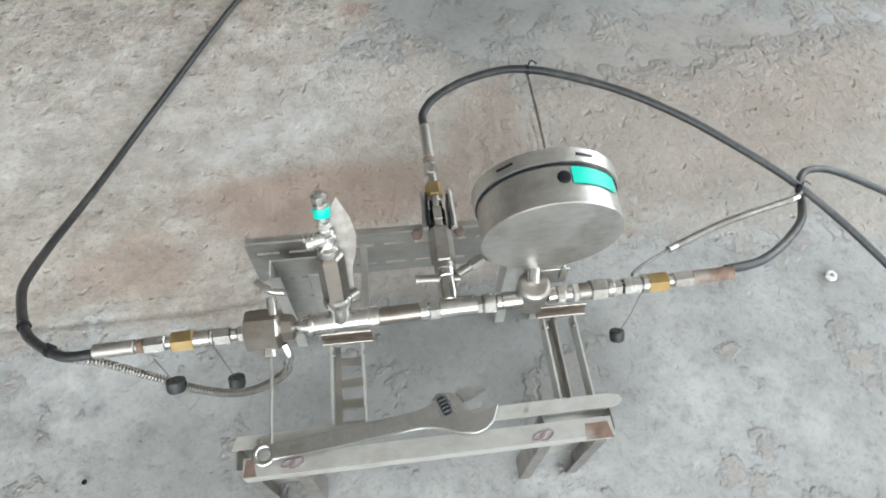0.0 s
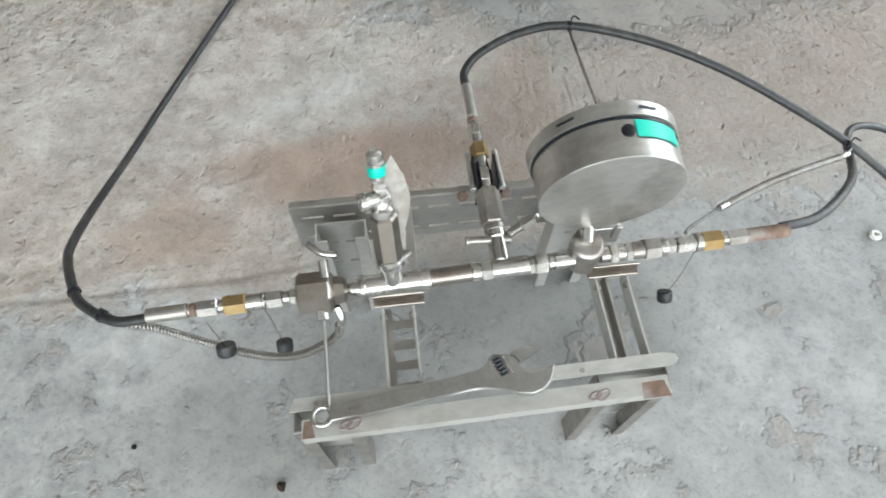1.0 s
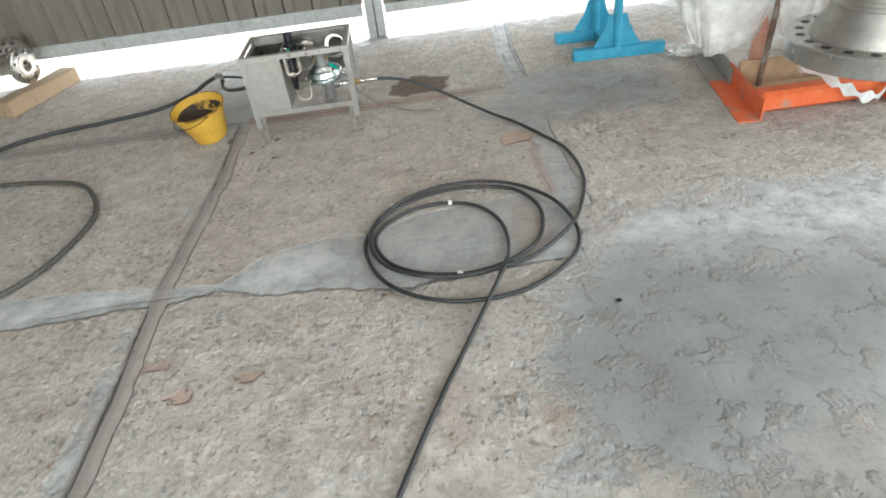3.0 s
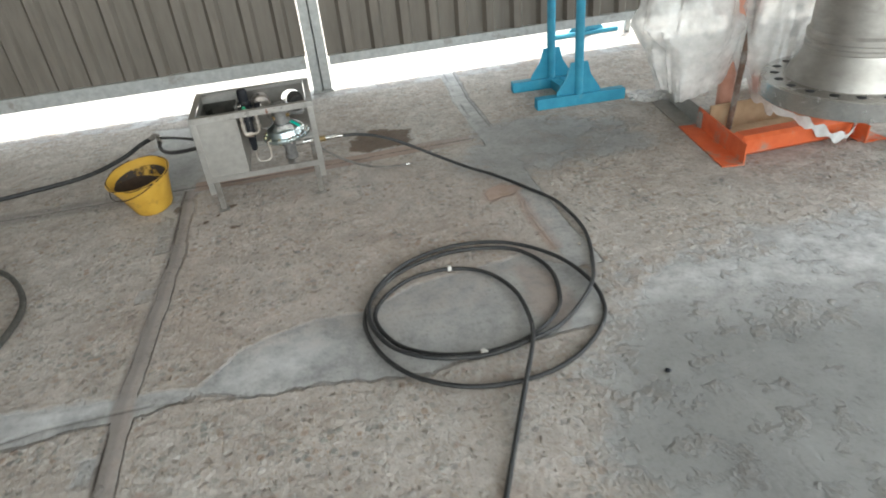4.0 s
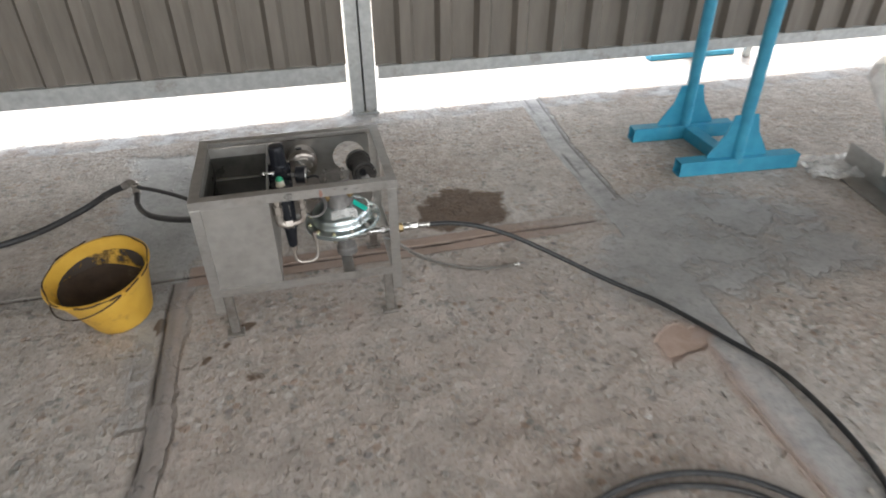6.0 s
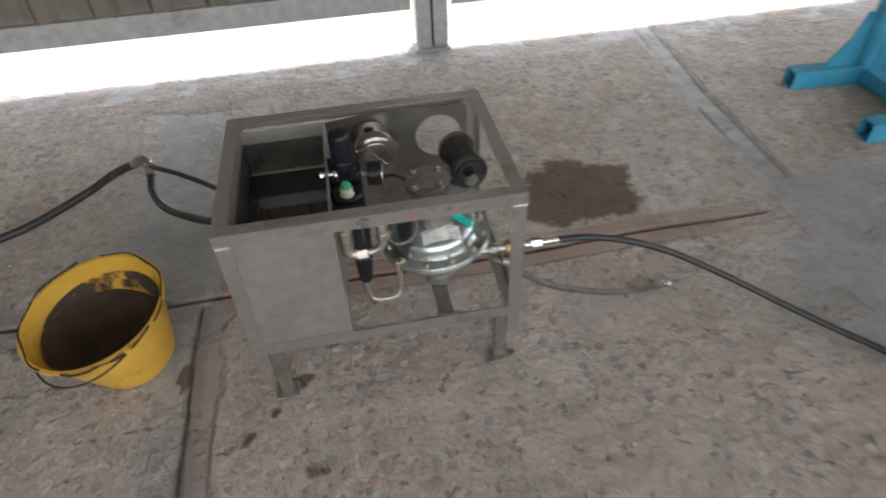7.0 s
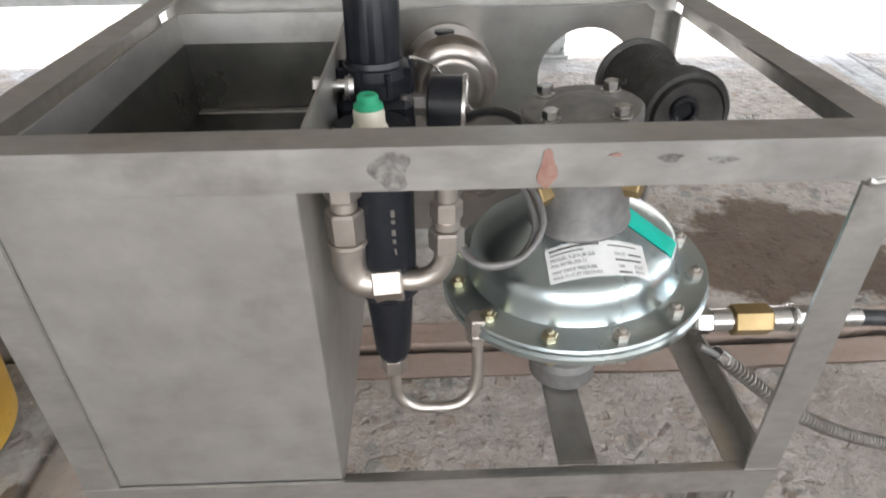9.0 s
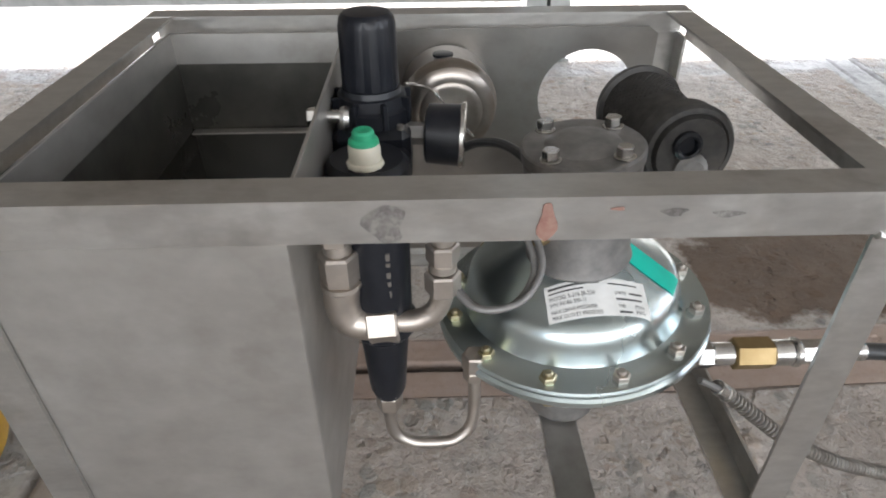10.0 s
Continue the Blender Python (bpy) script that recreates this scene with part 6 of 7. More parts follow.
def tape_tag(x, y, z, turn, size, label):
    bm = nb()
    m = Matrix.Translation((x, y, z)) @ Matrix.Rotation(radians(turn), 4, "Z")
    lathe(bm, m @ Vector((-size * 0.6, 0, 0)), m @ Vector((size * 0.6, 0, 0)), [(0, HR * 1.15), (0.1, HR * 1.3), (0.9, HR * 1.3), (1, HR * 1.15)], 12)
    box(bm, -size * 0.4, size * 0.4, 0.006, size, HR * 0.6, HR * 0.6 + 0.002, 0, m)
    return tagged(part("tape_tag", bm, WHITE), label, "tape", "tape tags on the coiled hose")


tape_tag(-0.313, 3.515, 0.012, 45, 0.024, "crumpled white tape round the coiled hose")
tape_tag(-0.047, 3.490, 0.010, 5, 0.014, "small white tape tag on the coiled hose")
tape_tag(-0.062, 2.913, 0.016, 8, 0.020, "small white tape tag on the coiled hose")

hose("supply_hose", [(-4.6, 3.1, 0.018), (-3.6, 4.1, 0.018), (-2.95, 4.90, 0.018), (-2.66, 5.10, 0.018), (-2.29, 5.19, 0.018), (-1.95, 5.30, 0.020), (-1.74, 5.41, 0.055), (-1.60, 5.42, 0.125), (-1.505, 5.405, 0.165)],
     0.0140, "thick black air hose running along the floor by the wall", "hose")


def hose_elbow():
    t = thing("hose_connector", "worn steel elbow joining air hoses behind the bucket", "connector", at=(-1.49, 5.40, 0.16))
    bm = nb()
    tube(bm, [(-1.53, 5.408, 0.156), (-1.495, 5.402, 0.172), (-1.472, 5.375, 0.165), (-1.468, 5.345, 0.145)], 0.017, 16, 6)
    wpart("elbow", bm, DULLSTEEL, t)
    bm = nb()
    lathe(bm, (-1.475, 5.372, 0.170), (-1.455, 5.352, 0.176), [(0, 0.012), (0.5, 0.014), (1, 0.010)], 14)
    wpart("clip", bm, CHROME, t)
    return t


hose_elbow()
hose("air_hose", [(-1.468, 5.350, 0.148), (-1.455, 5.27, 0.130), (-1.40, 5.17, 0.135), (-1.30, 5.06, 0.165), (-1.18, 4.95, 0.21), (-1.10, 4.885, 0.24), (-1.05, 4.88, 0.25)], 0.0125, "black air hose looping into the pump stand")
hose("air_hose", [(-1.46, 5.36, 0.168), (-1.36, 5.27, 0.185), (-1.24, 5.15, 0.20), (-1.12, 5.00, 0.22), (-1.09, 4.93, 0.235)], 0.0085, "thin black air hose beside the pump stand")

hose("old_hose", [(-3.4, 4.40, 0.014), (-2.67, 4.385, 0.014), (-2.34, 4.335, 0.014), (-2.075, 4.215, 0.014), (-1.895, 3.90, 0.014), (-1.90, 3.60, 0.014), (-1.98, 3.36, 0.014), (-2.13, 3.19, 0.014), (-2.45, 3.03, 0.014), (-2.9, 2.98, 0.014), (-3.4, 3.1, 0.014)],
     0.0135, "dusty dark hose lying in a wide loop", "hose", surface("dusty_rubber", (0.035, 0.034, 0.03), (0.09, 0.085, 0.075), 0.6, 0.0, 40, 0.8, 0.0004, None, (0.16, 0.15, 0.135)))

safety_cable([(-0.520, 4.612, 0.242), (-0.500, 4.615, 0.228), (-0.480, 4.620, 0.211), (-0.407, 4.612, 0.150), (-0.331, 4.616, 0.100), (-0.250, 4.628, 0.058), (-0.188, 4.630, 0.036), (-0.100, 4.638, 0.018), (-0.02, 4.648, 0.010), (0.03, 4.655, 0.009)],
             0.20, 0.93, 0.0072, "steel safety cable in a wound sleeve trailing on the floor", (-0.25, 4.63, 0))

# ---- the bucket ----


def build_bucket():
    base = Vector((-1.452, 4.712, 0.0))
    t = thing("bucket", "muddy yellow plastic builder's bucket, a little tilted", "bucket", at=tuple(base))
    top = Vector((-1.470, 4.672, 0.212))
    ax = (top - base).normalized()
    H = (top - base).length
    r0, r1 = 0.104, 0.158
    low = base + Vector((0, 0, 0.012))
    bm = nb()
    prof = [(0, 0.0), (0.0, r0 * 0.96), (0.02, r0)] + [(0.02 + 0.94 * k / 8, r0 + (r1 - r0) * (k / 8) ** 0.95) for k in range(1, 9)]
    prof += [(0.965, r1 + 0.007), (0.99, r1 + 0.0085), (1.0, r1 + 0.006), (1.0, r1 - 0.002), (0.97, r1 - 0.004)]
    prof += [(0.02 + 0.94 * k / 8, r0 - 0.004 + (r1 - r0) * (k / 8) ** 0.95) for k in range(8, 0, -1)] + [(0.03, r0 - 0.005), (0.03, 0.0)]
    lathe(bm, low, low + ax * H, prof, 56)
    for v in bm.verts:
        h = (v.co - low).dot(ax) / H
        if h > 0.6:
            r = v.co - low - ax * (v.co - low).dot(ax)
            a = math.atan2(r.y, r.x)
            v.co += r.normalized() * 0.006 * (h - 0.6) * 2.5 * math.sin(2 * a + 0.6)
    wpart("body", bm, YELLOW, t)
    bm = nb()
    seg, rings = 56, 10
    grid = []
    m, _ = frame_axes(low, low + ax * H)
    for j in range(rings + 1):
        row = []
        for k in range(seg):
            a = 2 * math.pi * k / seg
            side = 0.5 + 0.5 * math.cos(a - radians(250))
            f = j / rings
            z = H * (0.34 + 0.48 * max(0, f - 0.55) / 0.45 * (0.3 + 0.7 * side) + 0.015 * math.sin(5 * a + 3 * f) * f)
            rr = (r0 - 0.0055 + (r1 - r0) * (z / H)) * min(1, f * 1.02)
            row.append(bm.verts.new(m @ Vector((rr * math.cos(a), rr * math.sin(a), z))))
        grid.append(row)
    for j in range(rings):
        for k in range(seg):
            bm.faces.new((grid[j][k], grid[j][(k + 1) % seg], grid[j + 1][(k + 1) % seg], grid[j + 1][k]))
    wpart("mud", bm, MUD, t, "dark brown dried mud inside")
    # dried mud along the rim and splashed up the inside
    bm = nb()
    n = 150
    rim = [m @ Vector((math.cos(q) * (r1 + 0.0065 + 0.003 * math.sin(q * 9)), math.sin(q) * (r1 + 0.0065 + 0.003 * math.sin(q * 9)), H * 0.997)) for q in [2 * math.pi * k / n for k in range(n + 1)]]
    k = 0
    while k < n - 4:
        if noise.noise(Vector((k * 0.05, 2.0, 0))) > -0.30:
            e = min(n, k + 4)
            tube(bm, [p + Vector((0, 0, 0.002 * noise.noise(p * 60))) for p in rim[k:e + 1]], 0.0026 + 0.0016 * noise.noise(Vector((k * 0.3, 0, 1))), 7, 2)
        k += 4
    tagged(wpart("rim_mud", bm, MUD, t, "dried mud crust on the rim"), kind="stuff")
    bm = nb()
    grid = []
    for j in range(9):
        z = H * (0.36 + 0.055 * j)
        rr = r0 - 0.0058 + (r1 - r0) * (z / H)
        grid.append([bm.verts.new(m @ Vector((rr * math.cos(q), rr * math.sin(q), z))) for q in [2 * math.pi * k / 56 for k in range(56)]])
    for a, b in zip(grid, grid[1:]):
        for k in range(56):
            bm.faces.new((a[k], a[(k + 1) % 56], b[(k + 1) % 56], b[k]))
    wpart("mud_splash", bm, make_splash(), t, "mud splashed up the inner wall")
    # wire handle hanging down
    c = low + ax * H * 0.93
    pts = []
    for k in range(13):
        a = math.pi * k / 12
        pts.append(c + Vector((-0.80, -0.60, 0)) * (0.168 * math.sin(a) * 0.98) + Vector((0.6, -0.8, 0)).normalized() * (-0.172 * math.cos(a)) - Vector((0, 0, 0.075 * math.sin(a))))
    bm = nb()
    tube(bm, pts, 0.0026, 8, 4)
    wpart("handle", bm, MUD, t, "rusty wire handle")
    for e in (pts[0], pts[-1]):
        bm = nb()
        dd = (e - c).normalized()
        lathe(bm, e - dd * 0.008, e + dd * 0.006, [(0, 0.010), (0.6, 0.009), (1, 0.006)], 12)
        wpart("handle_lug", bm, YELLOW, t)
    return t


build_bucket()

# ---- blue stand ----


def hollow_bar(bm, x0, x1, y0, y1, z0, z1, wall=0.004):
    box(bm, x0, x1, y0, y0 + wall, z0, z1, 0.0008)
    box(bm, x0, x1, y1 - wall, y1, z0, z1, 0.0008)
    box(bm, x0, x1, y0 + wall, y1 - wall, z0, z0 + wall, 0)
    box(bm, x0, x1, y0 + wall, y1 - wall, z1 - wall, z1, 0)
    return bm


def build_blue_stand():
    t = thing("blue_pipe_stand", "blue-painted steel stand with two round posts", "stand", at=(1.31, 5.38, 0))
    for y, x0, x1, turn in ((5.175, 1.01, 1.64, -4), (5.60, 0.985, 1.56, -4)):
        bm = nb()
        hollow_bar(bm, x0, x1, y - 0.034, y + 0.034, -0.002, 0.072)
        bmesh.ops.transform(bm, matrix=Matrix.Translation(((x0 + x1) / 2, y, 0)) @ Matrix.Rotation(radians(turn), 4, "Z") @ Matrix.Translation((-(x0 + x1) / 2, -y, 0)), verts=bm.verts)
        wpart("base_bar", bm, BLUE, t, "blue hollow base bar with open ends")
    for px, py in ((1.312, 5.175), (1.285, 5.60)):
        bm = nb()
        rod(bm, (px, py, 0.070), (px - 0.005, py, 1.9), 0.030, 26)
        post = wpart("post", bm, BLUE, t)
        for s in (-1, 1):
            bm = nb()
            m = Matrix.Translation((px, py, 0.0725)) @ Matrix.Rotation(radians(-4), 4, "Z") @ Matrix.Rotation(radians(90), 4, "X")
            plate(bm, [(s * 0.028, 0.0), (s * 0.155, 0.0), (s * 0.155, 0.018), (s * 0.085, 0.125), (s * 0.060, 0.215), (s * 0.028, 0.215)], -0.004, 0.004, m)
            wpart("gusset", bm, BLUE, post)
    bm = nb()
    box(bm, 1.265, 1.335, 5.212, 5.562, 0.004, 0.070, 0.003)
    wpart("link_bar", bm, BLUE, t)
    bm = nb()
    box(bm, 1.245, 1.34, 5.10, 5.68, 1.90, 1.97, 0.003)
    wpart("head_bar", bm, BLUE, t)
    return t


build_blue_stand()


def build_far_trestle():
    t = thing("blue_trestle", "low blue-painted steel trestle standing outside the wall", "trestle", at=(2.15, 6.9, 0))
    bm = nb()
    box(bm, 1.78, 2.47, 6.84, 6.92, -0.003, 0.035, 0.004)
    wpart("base_bar", bm, BLUE, t)
    bm = nb()
    m = Matrix.Translation((2.16, 6.88, 0.035)) @ Matrix.Rotation(radians(90), 4, "X")
    plate(bm, [(-0.18, 0), (0.18, 0), (0.05, 0.14), (-0.05, 0.14)], -0.006, 0.006, m)
    wpart("gusset", bm, BLUE, t)
    bm = nb()
    rod(bm, (2.16, 6.88, 0.16), (2.16, 6.88, 0.9), 0.03)
    wpart("post", bm, BLUE, t)
    return t


build_far_trestle()
bm = nb()
box(bm, 2.50, 2.55, 6.76, 6.80, -0.003, 0.9, 0.004)
tagged(part("fence_post", bm, GALV), "short grey steel post outside the wall", "post")

# ---- orange stand and what it carries ----


def build_orange_stand():
    t = thing("orange_skid", "orange-painted steel skid with a worn unpainted end", "skid", at=(1.95, 4.3, 0))
    a, b = Vector((1.690, 3.895, 0)), Vector((1.900, 5.090, 0))
    d = (b - a).normalized()
    s = Vector((-d.y, d.x, 0))
    for u0, u1, mat, name, label in ((0.0, 0.60, ORANGE, "side_rail", "orange angle-section side rail"), (0.602, 1.22, SHEET, "rail_extension", "bare grey steel rail extension")):
        bm = nb()
        p, q = a + d * u0, a + d * u1
        angle_bar(bm, p + Vector((0, 0, -0.003)), q + Vector((0, 0, -0.003)), s * 0.120, Vector((0, 0, 0.118)), 0.008)
        wpart(name, bm, mat, t, label)
    bm = nb()
    m = Matrix.Translation(a + d * 0.002)
    y0 = 3.965
    box(bm, 1.712, 2.420, y0, y0 + 0.11, 0.006, 0.122, 0.020)
    wpart("cross_tube", bm, ORANGE, t, "thick orange cross tube")
    bm = nb()
    angle_bar(bm, (2.425, 3.88, -0.003), (2.46, 4.9, -0.003), (0.11, 0, 0), (0, 0, 0.10), 0.008)
    wpart("side_rail", bm, ORANGE, t)
    bm = nb()
    plate(bm, [(2.40, 3.90), (2.56, 3.86), (2.55, 3.99), (2.42, 4.02)], 0.002, 0.008)
    wpart("foot_plate", bm, ORANGE, t)
    bm = nb()
    box(bm, 1.765, 2.43, 4.42, 4.46, 0.0, 0.10, 0.004)
    wpart("rear_cross_bar", bm, SHEET, t)
    return t


build_orange_stand()
bm = nb()
box(bm, 1.78, 2.40, 4.36, 4.375, 0.0, 0.16, 0.002, Matrix.Translation((0, 0, 0.0)))
box(bm, 1.80, 2.40, 4.10, 4.36, 0.0, 0.012, 0.002)
tagged(part("cardboard_sheet", bm, CARD), "creased brown cardboard lying inside the skid", "cardboard")
bm = nb()
tube(bm, [(1.895, 4.332, 0.0), (1.908, 4.325, 0.35), (1.926, 4.318, 0.75), (1.945, 4.31, 1.2)], 0.0165, 16, 6)
tagged(part("rusty_pipe", bm, RUST), "slim rusty pipe leaning on the orange skid", "pipe")
bm = nb()
lathe(bm, (1.93, 4.46, 0.10), (1.93, 4.46, 1.9), [(0, 0.045), (0.30, 0.045), (0.31, 0.13), (0.36, 0.13), (0.365, 0.085), (0.5, 0.085), (0.505, 0.15), (0.56, 0.15), (0.565, 0.09), (1, 0.085)], 32)
tagged(part("wrapped_column", bm, surface("faded_orange_paint", (0.50, 0.24, 0.17), (0.60, 0.33, 0.25), 0.5, 0, 12)), "faded orange steel column wrapped in plastic film", "column")


def film_bag(cx, cy, rx, ry, z0, z1, seed, shape, tip, label):
    """Crumpled plastic film hanging round something: soft folds and creases, tied in and swelling as shape (height, width) says, gathered to a point at its foot."""
    bm = nb()
    seg, lev = 100, 60
    rows = []
    for j in range(lev + 1):
        f = j / lev
        row = []
        for k in range(seg):
            a = 2 * math.pi * k / seg
            q = Vector((math.cos(a) * 1.5 + seed * 3.1, math.sin(a) * 1.5, f * 2.4))
            q = q + Vector((noise.noise(q * 1.6), noise.noise(q * 1.6 + Vector((7, 3, 1))), noise.noise(q * 1.6 + Vector((2, 9, 4))))) * 0.45
            n1 = noise.noise(q * 0.9)
            n2 = 1 - 2.2 * abs(noise.noise(q * 1.9 + Vector((5, 1, 2))))
            n3 = 1 - 2.2 * abs(noise.noise(q * 4.2 + Vector((1, 8, 2))))
            zc = z0 + (z1 - z0) * f
            r = float(np.interp(zc, [h for h, _ in shape], [v for _, v in shape])) * (1 + 0.16 * n1 + 0.10 * n2 + 0.045 * n3)
            down = 0.5 + 0.5 * math.cos(a - radians(tip[0]))
            foot = 0.12 * noise.noise(Vector((math.cos(a) * 1.5, math.sin(a) * 1.5, seed))) + 0.03 * noise.noise(Vector((math.cos(a) * 5, math.sin(a) * 5, seed + 4)))
            z = zc + (1 - f) ** 4 * (foot - tip[1] * down ** 6)
            row.append(bm.verts.new((cx + rx * r * math.cos(a), cy + ry * r * math.sin(a), max(0.02, z))))
        rows.append(row)
    for j in range(lev):
        for k in range(seg):
            bm.faces.new((rows[j][k], rows[j][(k + 1) % seg], rows[j + 1][(k + 1) % seg], rows[j + 1][k]))
    ob = new("plastic_film", finish("plastic_film", bm, FILM, 40))
    return tagged(ob, label, "plastic film")


film_bag(1.75, 4.55, 0.36, 0.22, 0.25, 1.85, 1.0, [(0.25, 0.55), (0.45, 0.78), (0.62, 1.0), (0.80, 0.84), (1.0, 0.95), (1.85, 0.8)], (225, 0.06), "crumpled clear plastic film hanging round the skid's load")
film_bag(2.14, 4.38, 0.26, 0.20, 0.26, 1.85, 2.7, [(0.25, 0.55), (0.45, 0.85), (0.7, 1.0), (1.2, 0.9), (1.85, 0.8)], (255, 0.22), "crumpled clear plastic wrap round the orange column")


def floor_film():
    """A thin sheet of film lying on the floor, rumpled."""
    bm = nb()
    n = 26
    grid = []
    for i in range(n + 1):
        row = []
        for j in range(n + 1):
            u, v = i / n, j / n
            edge = 0.05 * noise.noise(Vector((u * 4, v * 4, 3.0)))
            x = 1.62 + 0.34 * u + 0.06 * v + edge
            y = 4.98 + 0.24 * v - 0.08 * u + edge
            z = 0.004 + 0.022 * abs(noise.noise(Vector((u * 5, v * 5, 1.0)))) + 0.02 * abs(noise.noise(Vector((u * 11, v * 11, 5.0)))) + 0.06 * max(0, u - 0.6)
            row.append(bm.verts.new((x, y, z)))
        grid.append(row)
    for i in range(n):
        for j in range(n):
            bm.faces.new((grid[i][j], grid[i + 1][j], grid[i + 1][j + 1], grid[i][j + 1]))
    return tagged(new("plastic_film", finish("plastic_film", bm, FILM, 30)), "rumpled edge of clear film trailing on the concrete", "plastic film")


floor_film()


def film_strip():
    bm = nb()
    pts = smooth_path([(1.98, 4.10, 0.22), (2.06, 3.98, 0.16), (2.14, 3.93, 0.11), (2.24, 3.90, 0.06), (2.33, 3.905, 0.055), (2.385, 3.93, 0.12), (2.39, 3.955, 0.16)], 8)
    prev = None
    for i, p in enumerate(pts):
        w = 0.030 + 0.016 * math.sin(i * 0.8)
        tw = 0.5 * math.sin(i * 0.55)
        o = Vector((0.0, -0.35, 1)).normalized() * w * math.cos(tw) + Vector((0.3, 0.3, 0)) * w * math.sin(tw)
        n = Vector((0, -0.010 * math.sin(i * 1.7), 0))
        cur = [bm.verts.new(p - o), bm.verts.new(p + n), bm.verts.new(p + o)]
        if prev:
            for k in range(2):
                bm.faces.new((prev[k], prev[k + 1], cur[k + 1], cur[k]))
        prev = cur
    ob = new("film_strip", finish("film_strip", bm, surface("milky_film", (0.66, 0.66, 0.65), (0.8, 0.8, 0.79), 0.25, 0, 60, 0.4, 0.003), 70))
    return tagged(ob, "torn strip of white plastic film draped over the skid", "plastic film")


film_strip()


def build_spool():
    c = Vector((2.135, 3.800, 0))
    t = thing("flanged_spool", "large machined steel spool with a drilled flange", "pipe spool", at=(c.x, c.y, 0.345))
    R = 0.41

    def zed(z):
        return Vector((c.x, c.y, z))

    bm = nb()
    lathe(bm, zed(0.345), zed(0.445), [(0, R - 0.012), (0.08, R), (0.92, R), (1, R - 0.008)], 96)
    wpart("flange", bm, CHROME, t, "thick bright flange with bolt holes")
    bm = nb()
    lathe(bm, zed(0.445), zed(1.9), [(0, 0.30), (0.03, 0.285), (0.07, 0.25), (0.10, 0.235), (0.104, 0.242), (0.115, 0.242), (0.119, 0.236), (0.13, 0.236), (0.134, 0.243), (0.15, 0.243), (0.16, 0.23), (1, 0.225)], 80)
    wpart("hub", bm, SHEET, t, "tapered hub and pipe above the flange")
    # black discs laid on the flange, drawn as the dark inside of bolt holes
    for k in range(20):
        a = 2 * math.pi * k / 20
        p = c + Vector((math.cos(a), math.sin(a), 0)) * 0.345
        bm = nb()
        lathe(bm, (p.x, p.y, 0.4445), (p.x, p.y, 0.4465), [(0, 0.022), (0.5, 0.022), (1, 0.020)], 18)
        wpart("hole_shade_disc", bm, BLACK, t, "black disc standing in for a bolt hole's shade")
    bm = nb()
    box(bm, 2.60, 2.68, 3.70, 3.90, -0.003, 0.37, 0.004)
    box(bm, 2.44, 2.68, 3.70, 3.90, 0.318, 0.345, 0.004)
    wpart("support_bracket", bm, SHEET, t)
    return t


build_spool()

# ---- flanged pipe on a timber by the wall ----


def build_left_pipe():
    t = thing("flanged_pipe", "bright steel flanged pipe resting on a timber block", "pipe", at=(-3.3, 6.1, 0.12))
    c = Vector((-3.22, 6.12, 0.235))
    d = Vector((0.93, -0.25, 0.0)).normalized()
    bm = nb()
    lathe(bm, c - d * 1.5, c + d * 0.02, [(0, 0.068), (0.86, 0.068), (0.865, 0.073), (0.88, 0.073), (0.885, 0.068), (0.96, 0.070), (1, 0.095)], 32)
    wpart("pipe", bm, CHROME, t)
    bm = nb()
    lathe(bm, c + d * 0.02, c + d * 0.065, [(0, 0.135), (0.05, 0.14), (0.95, 0.14), (1, 0.135), (1, 0.08), (1.15, 0.078), (1.15, 0.045), (0.2, 0.04)], 48)
    fl = wpart("flange", bm, CHROME, t)
    s = d.cross(Vector((0, 0, 1))).normalized()
    u = s.cross(d)
    # the holes' darkness as black discs on both flange faces
    for k in range(8):
        a = 2 * math.pi * (k + 0.5) / 8
        p = c + (s * math.cos(a) + u * math.sin(a)) * 0.108
        bm = nb()
        rod(bm, p + d * 0.064, p + d * 0.0665, 0.013, 16)
        rod(bm, p + d * 0.0185, p + d * 0.021, 0.013, 16)
        wpart("hole_shade_disc", bm, BLACK, fl)
    c2 = c + Vector((-0.04, 0.12, 0.05))
    bm = nb()
    d2 = Vector((-0.35, -0.93, 0.12)).normalized()
    lathe(bm, c2 - d2 * 0.10, c2 + d2 * 0.05, [(0, 0.07), (0.6, 0.075), (0.62, 0.145), (0.66, 0.15), (0.98, 0.15), (1, 0.145), (1, 0.08), (0.9, 0.07), (0.89, 0)], 48)
    fl2 = wpart("branch_flange", bm, CHROME, t)
    s2 = d2.cross(Vector((0, 0, 1))).normalized()
    u2 = s2.cross(d2)
    # black discs again for the dark of the branch flange's holes
    for k in range(8):
        a = 2 * math.pi * (k + 0.5) / 8
        p = c2 + d2 * 0.0505 + (s2 * math.cos(a) + u2 * math.sin(a)) * 0.115
        bm = nb()
        rod(bm, p, p + d2 * 0.002, 0.014, 16)
        wpart("hole_shade_disc", bm, BLACK, fl2)
    return t


build_left_pipe()


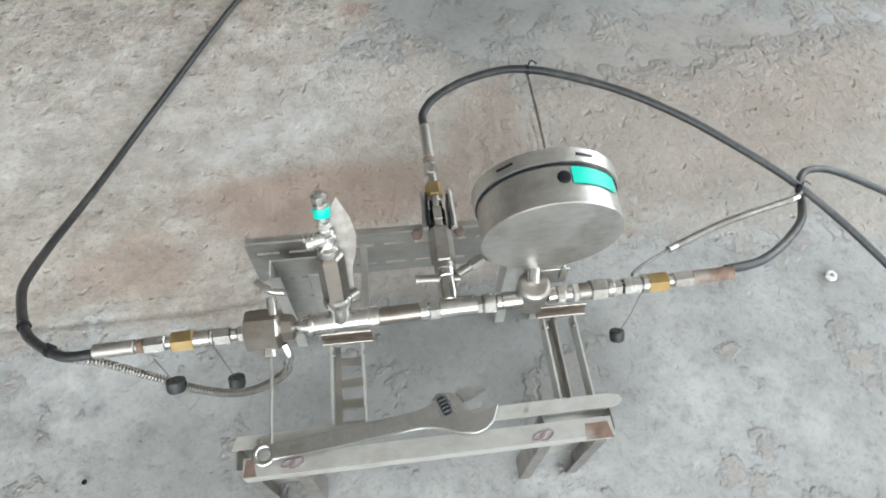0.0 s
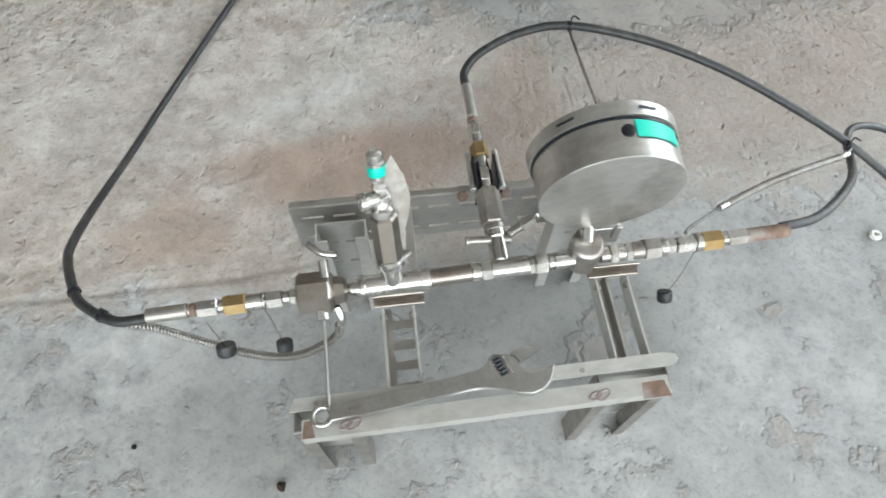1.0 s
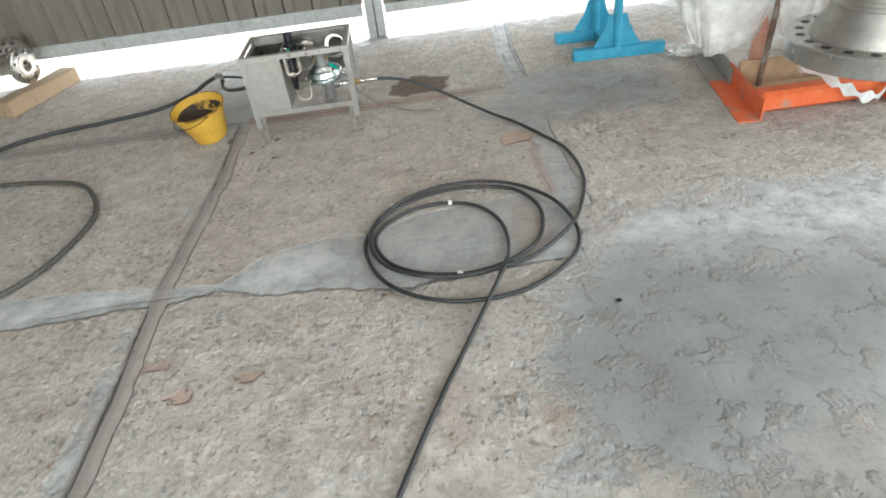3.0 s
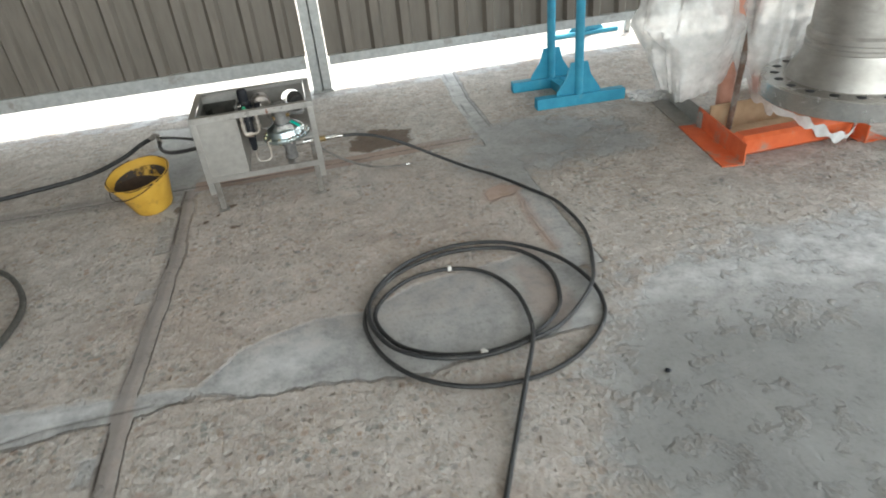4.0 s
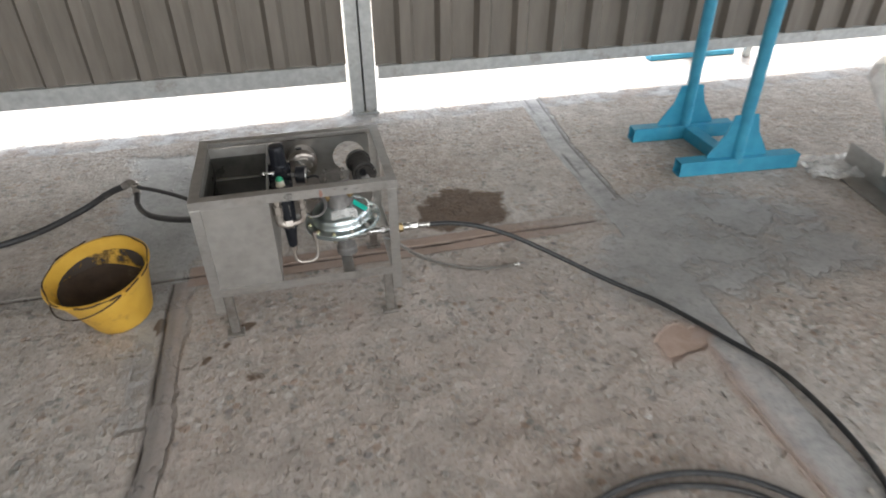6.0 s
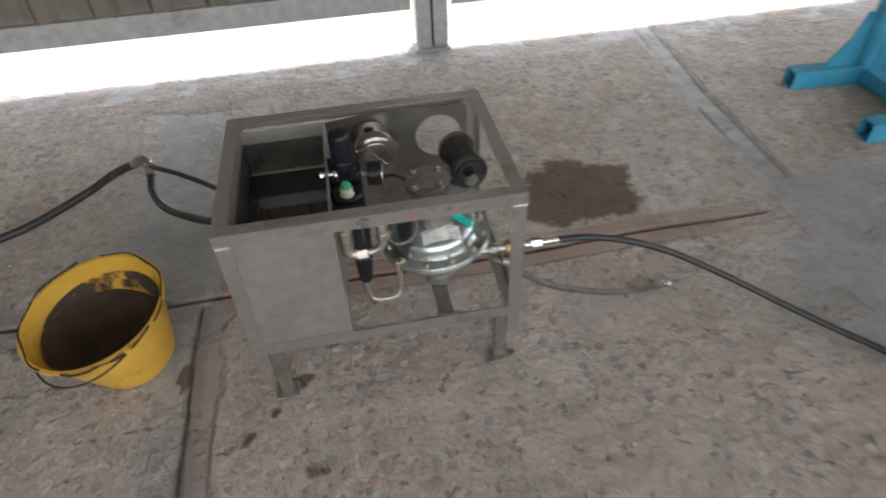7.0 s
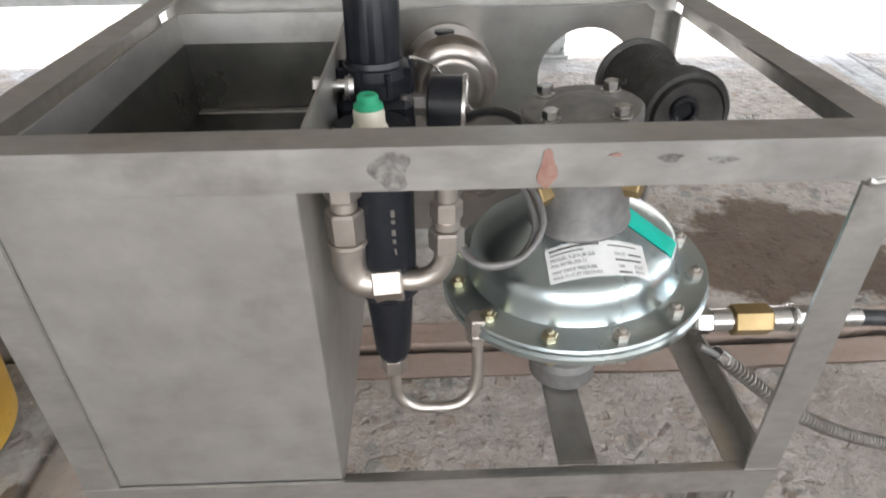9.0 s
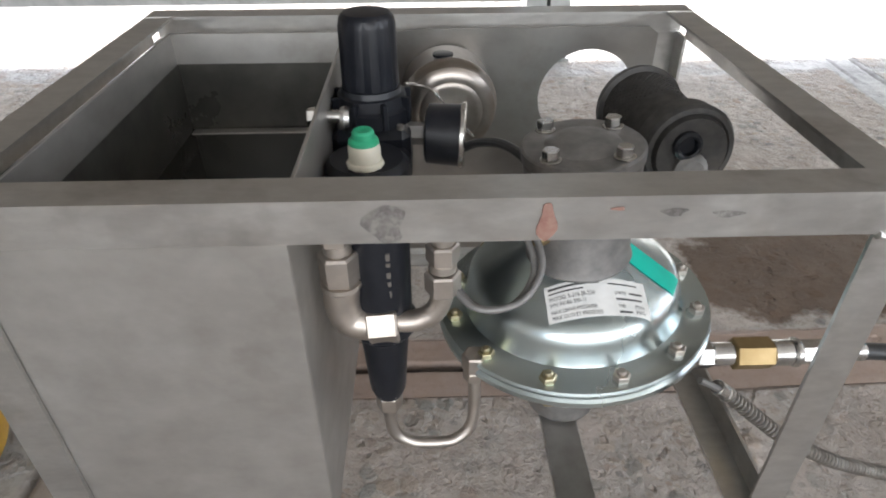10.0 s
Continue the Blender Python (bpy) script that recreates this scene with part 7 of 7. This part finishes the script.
def timber(x0, y0, x1, y1, w, h):
    a, b = Vector((x0, y0, 0)), Vector((x1, y1, 0))
    d = (b - a)
    bm = nb()
    box(bm, 0, d.length, -w / 2, w / 2, -0.003, h, 0.006)
    bmesh.ops.subdivide_edges(bm, edges=[e for e in bm.edges if e.calc_length() > d.length * 0.6], cuts=6)
    for v in bm.verts:
        v.co += Vector((0, 0.004 * math.sin(9 * v.co.x), 0.004 * math.sin(7 * v.co.x + 1) * (v.co.z > 0.02)))
    bmesh.ops.transform(bm, matrix=Matrix.Translation(a) @ Matrix.Rotation(math.atan2(d.y, d.x), 4, "Z"), verts=bm.verts)
    return tagged(part("timber_block", bm, WOOD), "rough sawn timber block splintered at one end", "timber")


timber(-3.20, 5.62, -2.98, 6.35, 0.15, 0.115)

# ---- litter on the floor ----


def pebble(x, y, r, seed, mat=None, name="pebble", label="small broken concrete chip on the floor"):
    bm = nb()
    bmesh.ops.create_icosphere(bm, subdivisions=1, radius=r)
    rs = random.Random(seed)
    for v in bm.verts:
        v.co *= 0.75 + 0.5 * rs.random()
        v.co.z *= 0.6
    bmesh.ops.transform(bm, matrix=Matrix.Translation((x, y, r * 0.3)) @ Matrix.Rotation(rs.random() * 6, 4, "Z"), verts=bm.verts)
    return tagged(part(name, bm, mat or CHIP), label, "pebble", "chips on the floor")


CHIP = surface("concrete_chip", (0.36, 0.33, 0.29), (0.5, 0.47, 0.42), 0.85, 0, 60, 0.9, 0.001)
for i, (x, y, r) in enumerate(((0.674, 4.088, 0.014), (0.56, 3.486, 0.011), (1.237, 3.191, 0.010), (0.206, 4.092, 0.012), (1.036, 3.211, 0.009), (0.225, 4.06, 0.009), (-0.29, 4.206, 0.007), (-0.14, 3.95, 0.008))):
    pebble(x, y, r, i)
pebble(0.501, 2.643, 0.013, 40, BLACK, "rubber_scrap", "small black scrap of rubber on the floor")
pebble(-0.449, 0.732, 0.006, 41, BLACK, "rubber_scrap", "tiny black scrap on the floor")
pebble(-0.148, 0.619, 0.012, 42, MUD, "mud_crumb", "crumb of dark mud on the floor")
rs = random.Random(11)
for i in range(60):
    x, y = rs.uniform(-2.4, 3.0), rs.uniform(1.2, 6.1)
    pebble(x, y, rs.uniform(0.0025, 0.006), 100 + i)
bm = nb()
lathe(bm, (1.298, 1.036, 0.0), (1.298, 1.036, 0.012), [(0, 0.007), (0, 0.013), (0.15, 0.0145), (0.85, 0.0145), (1, 0.013), (1, 0.007), (0, 0.007)], 6)
tagged(part("loose_nut", bm, WHITE), "pale hex nut lying on the concrete", "nut")
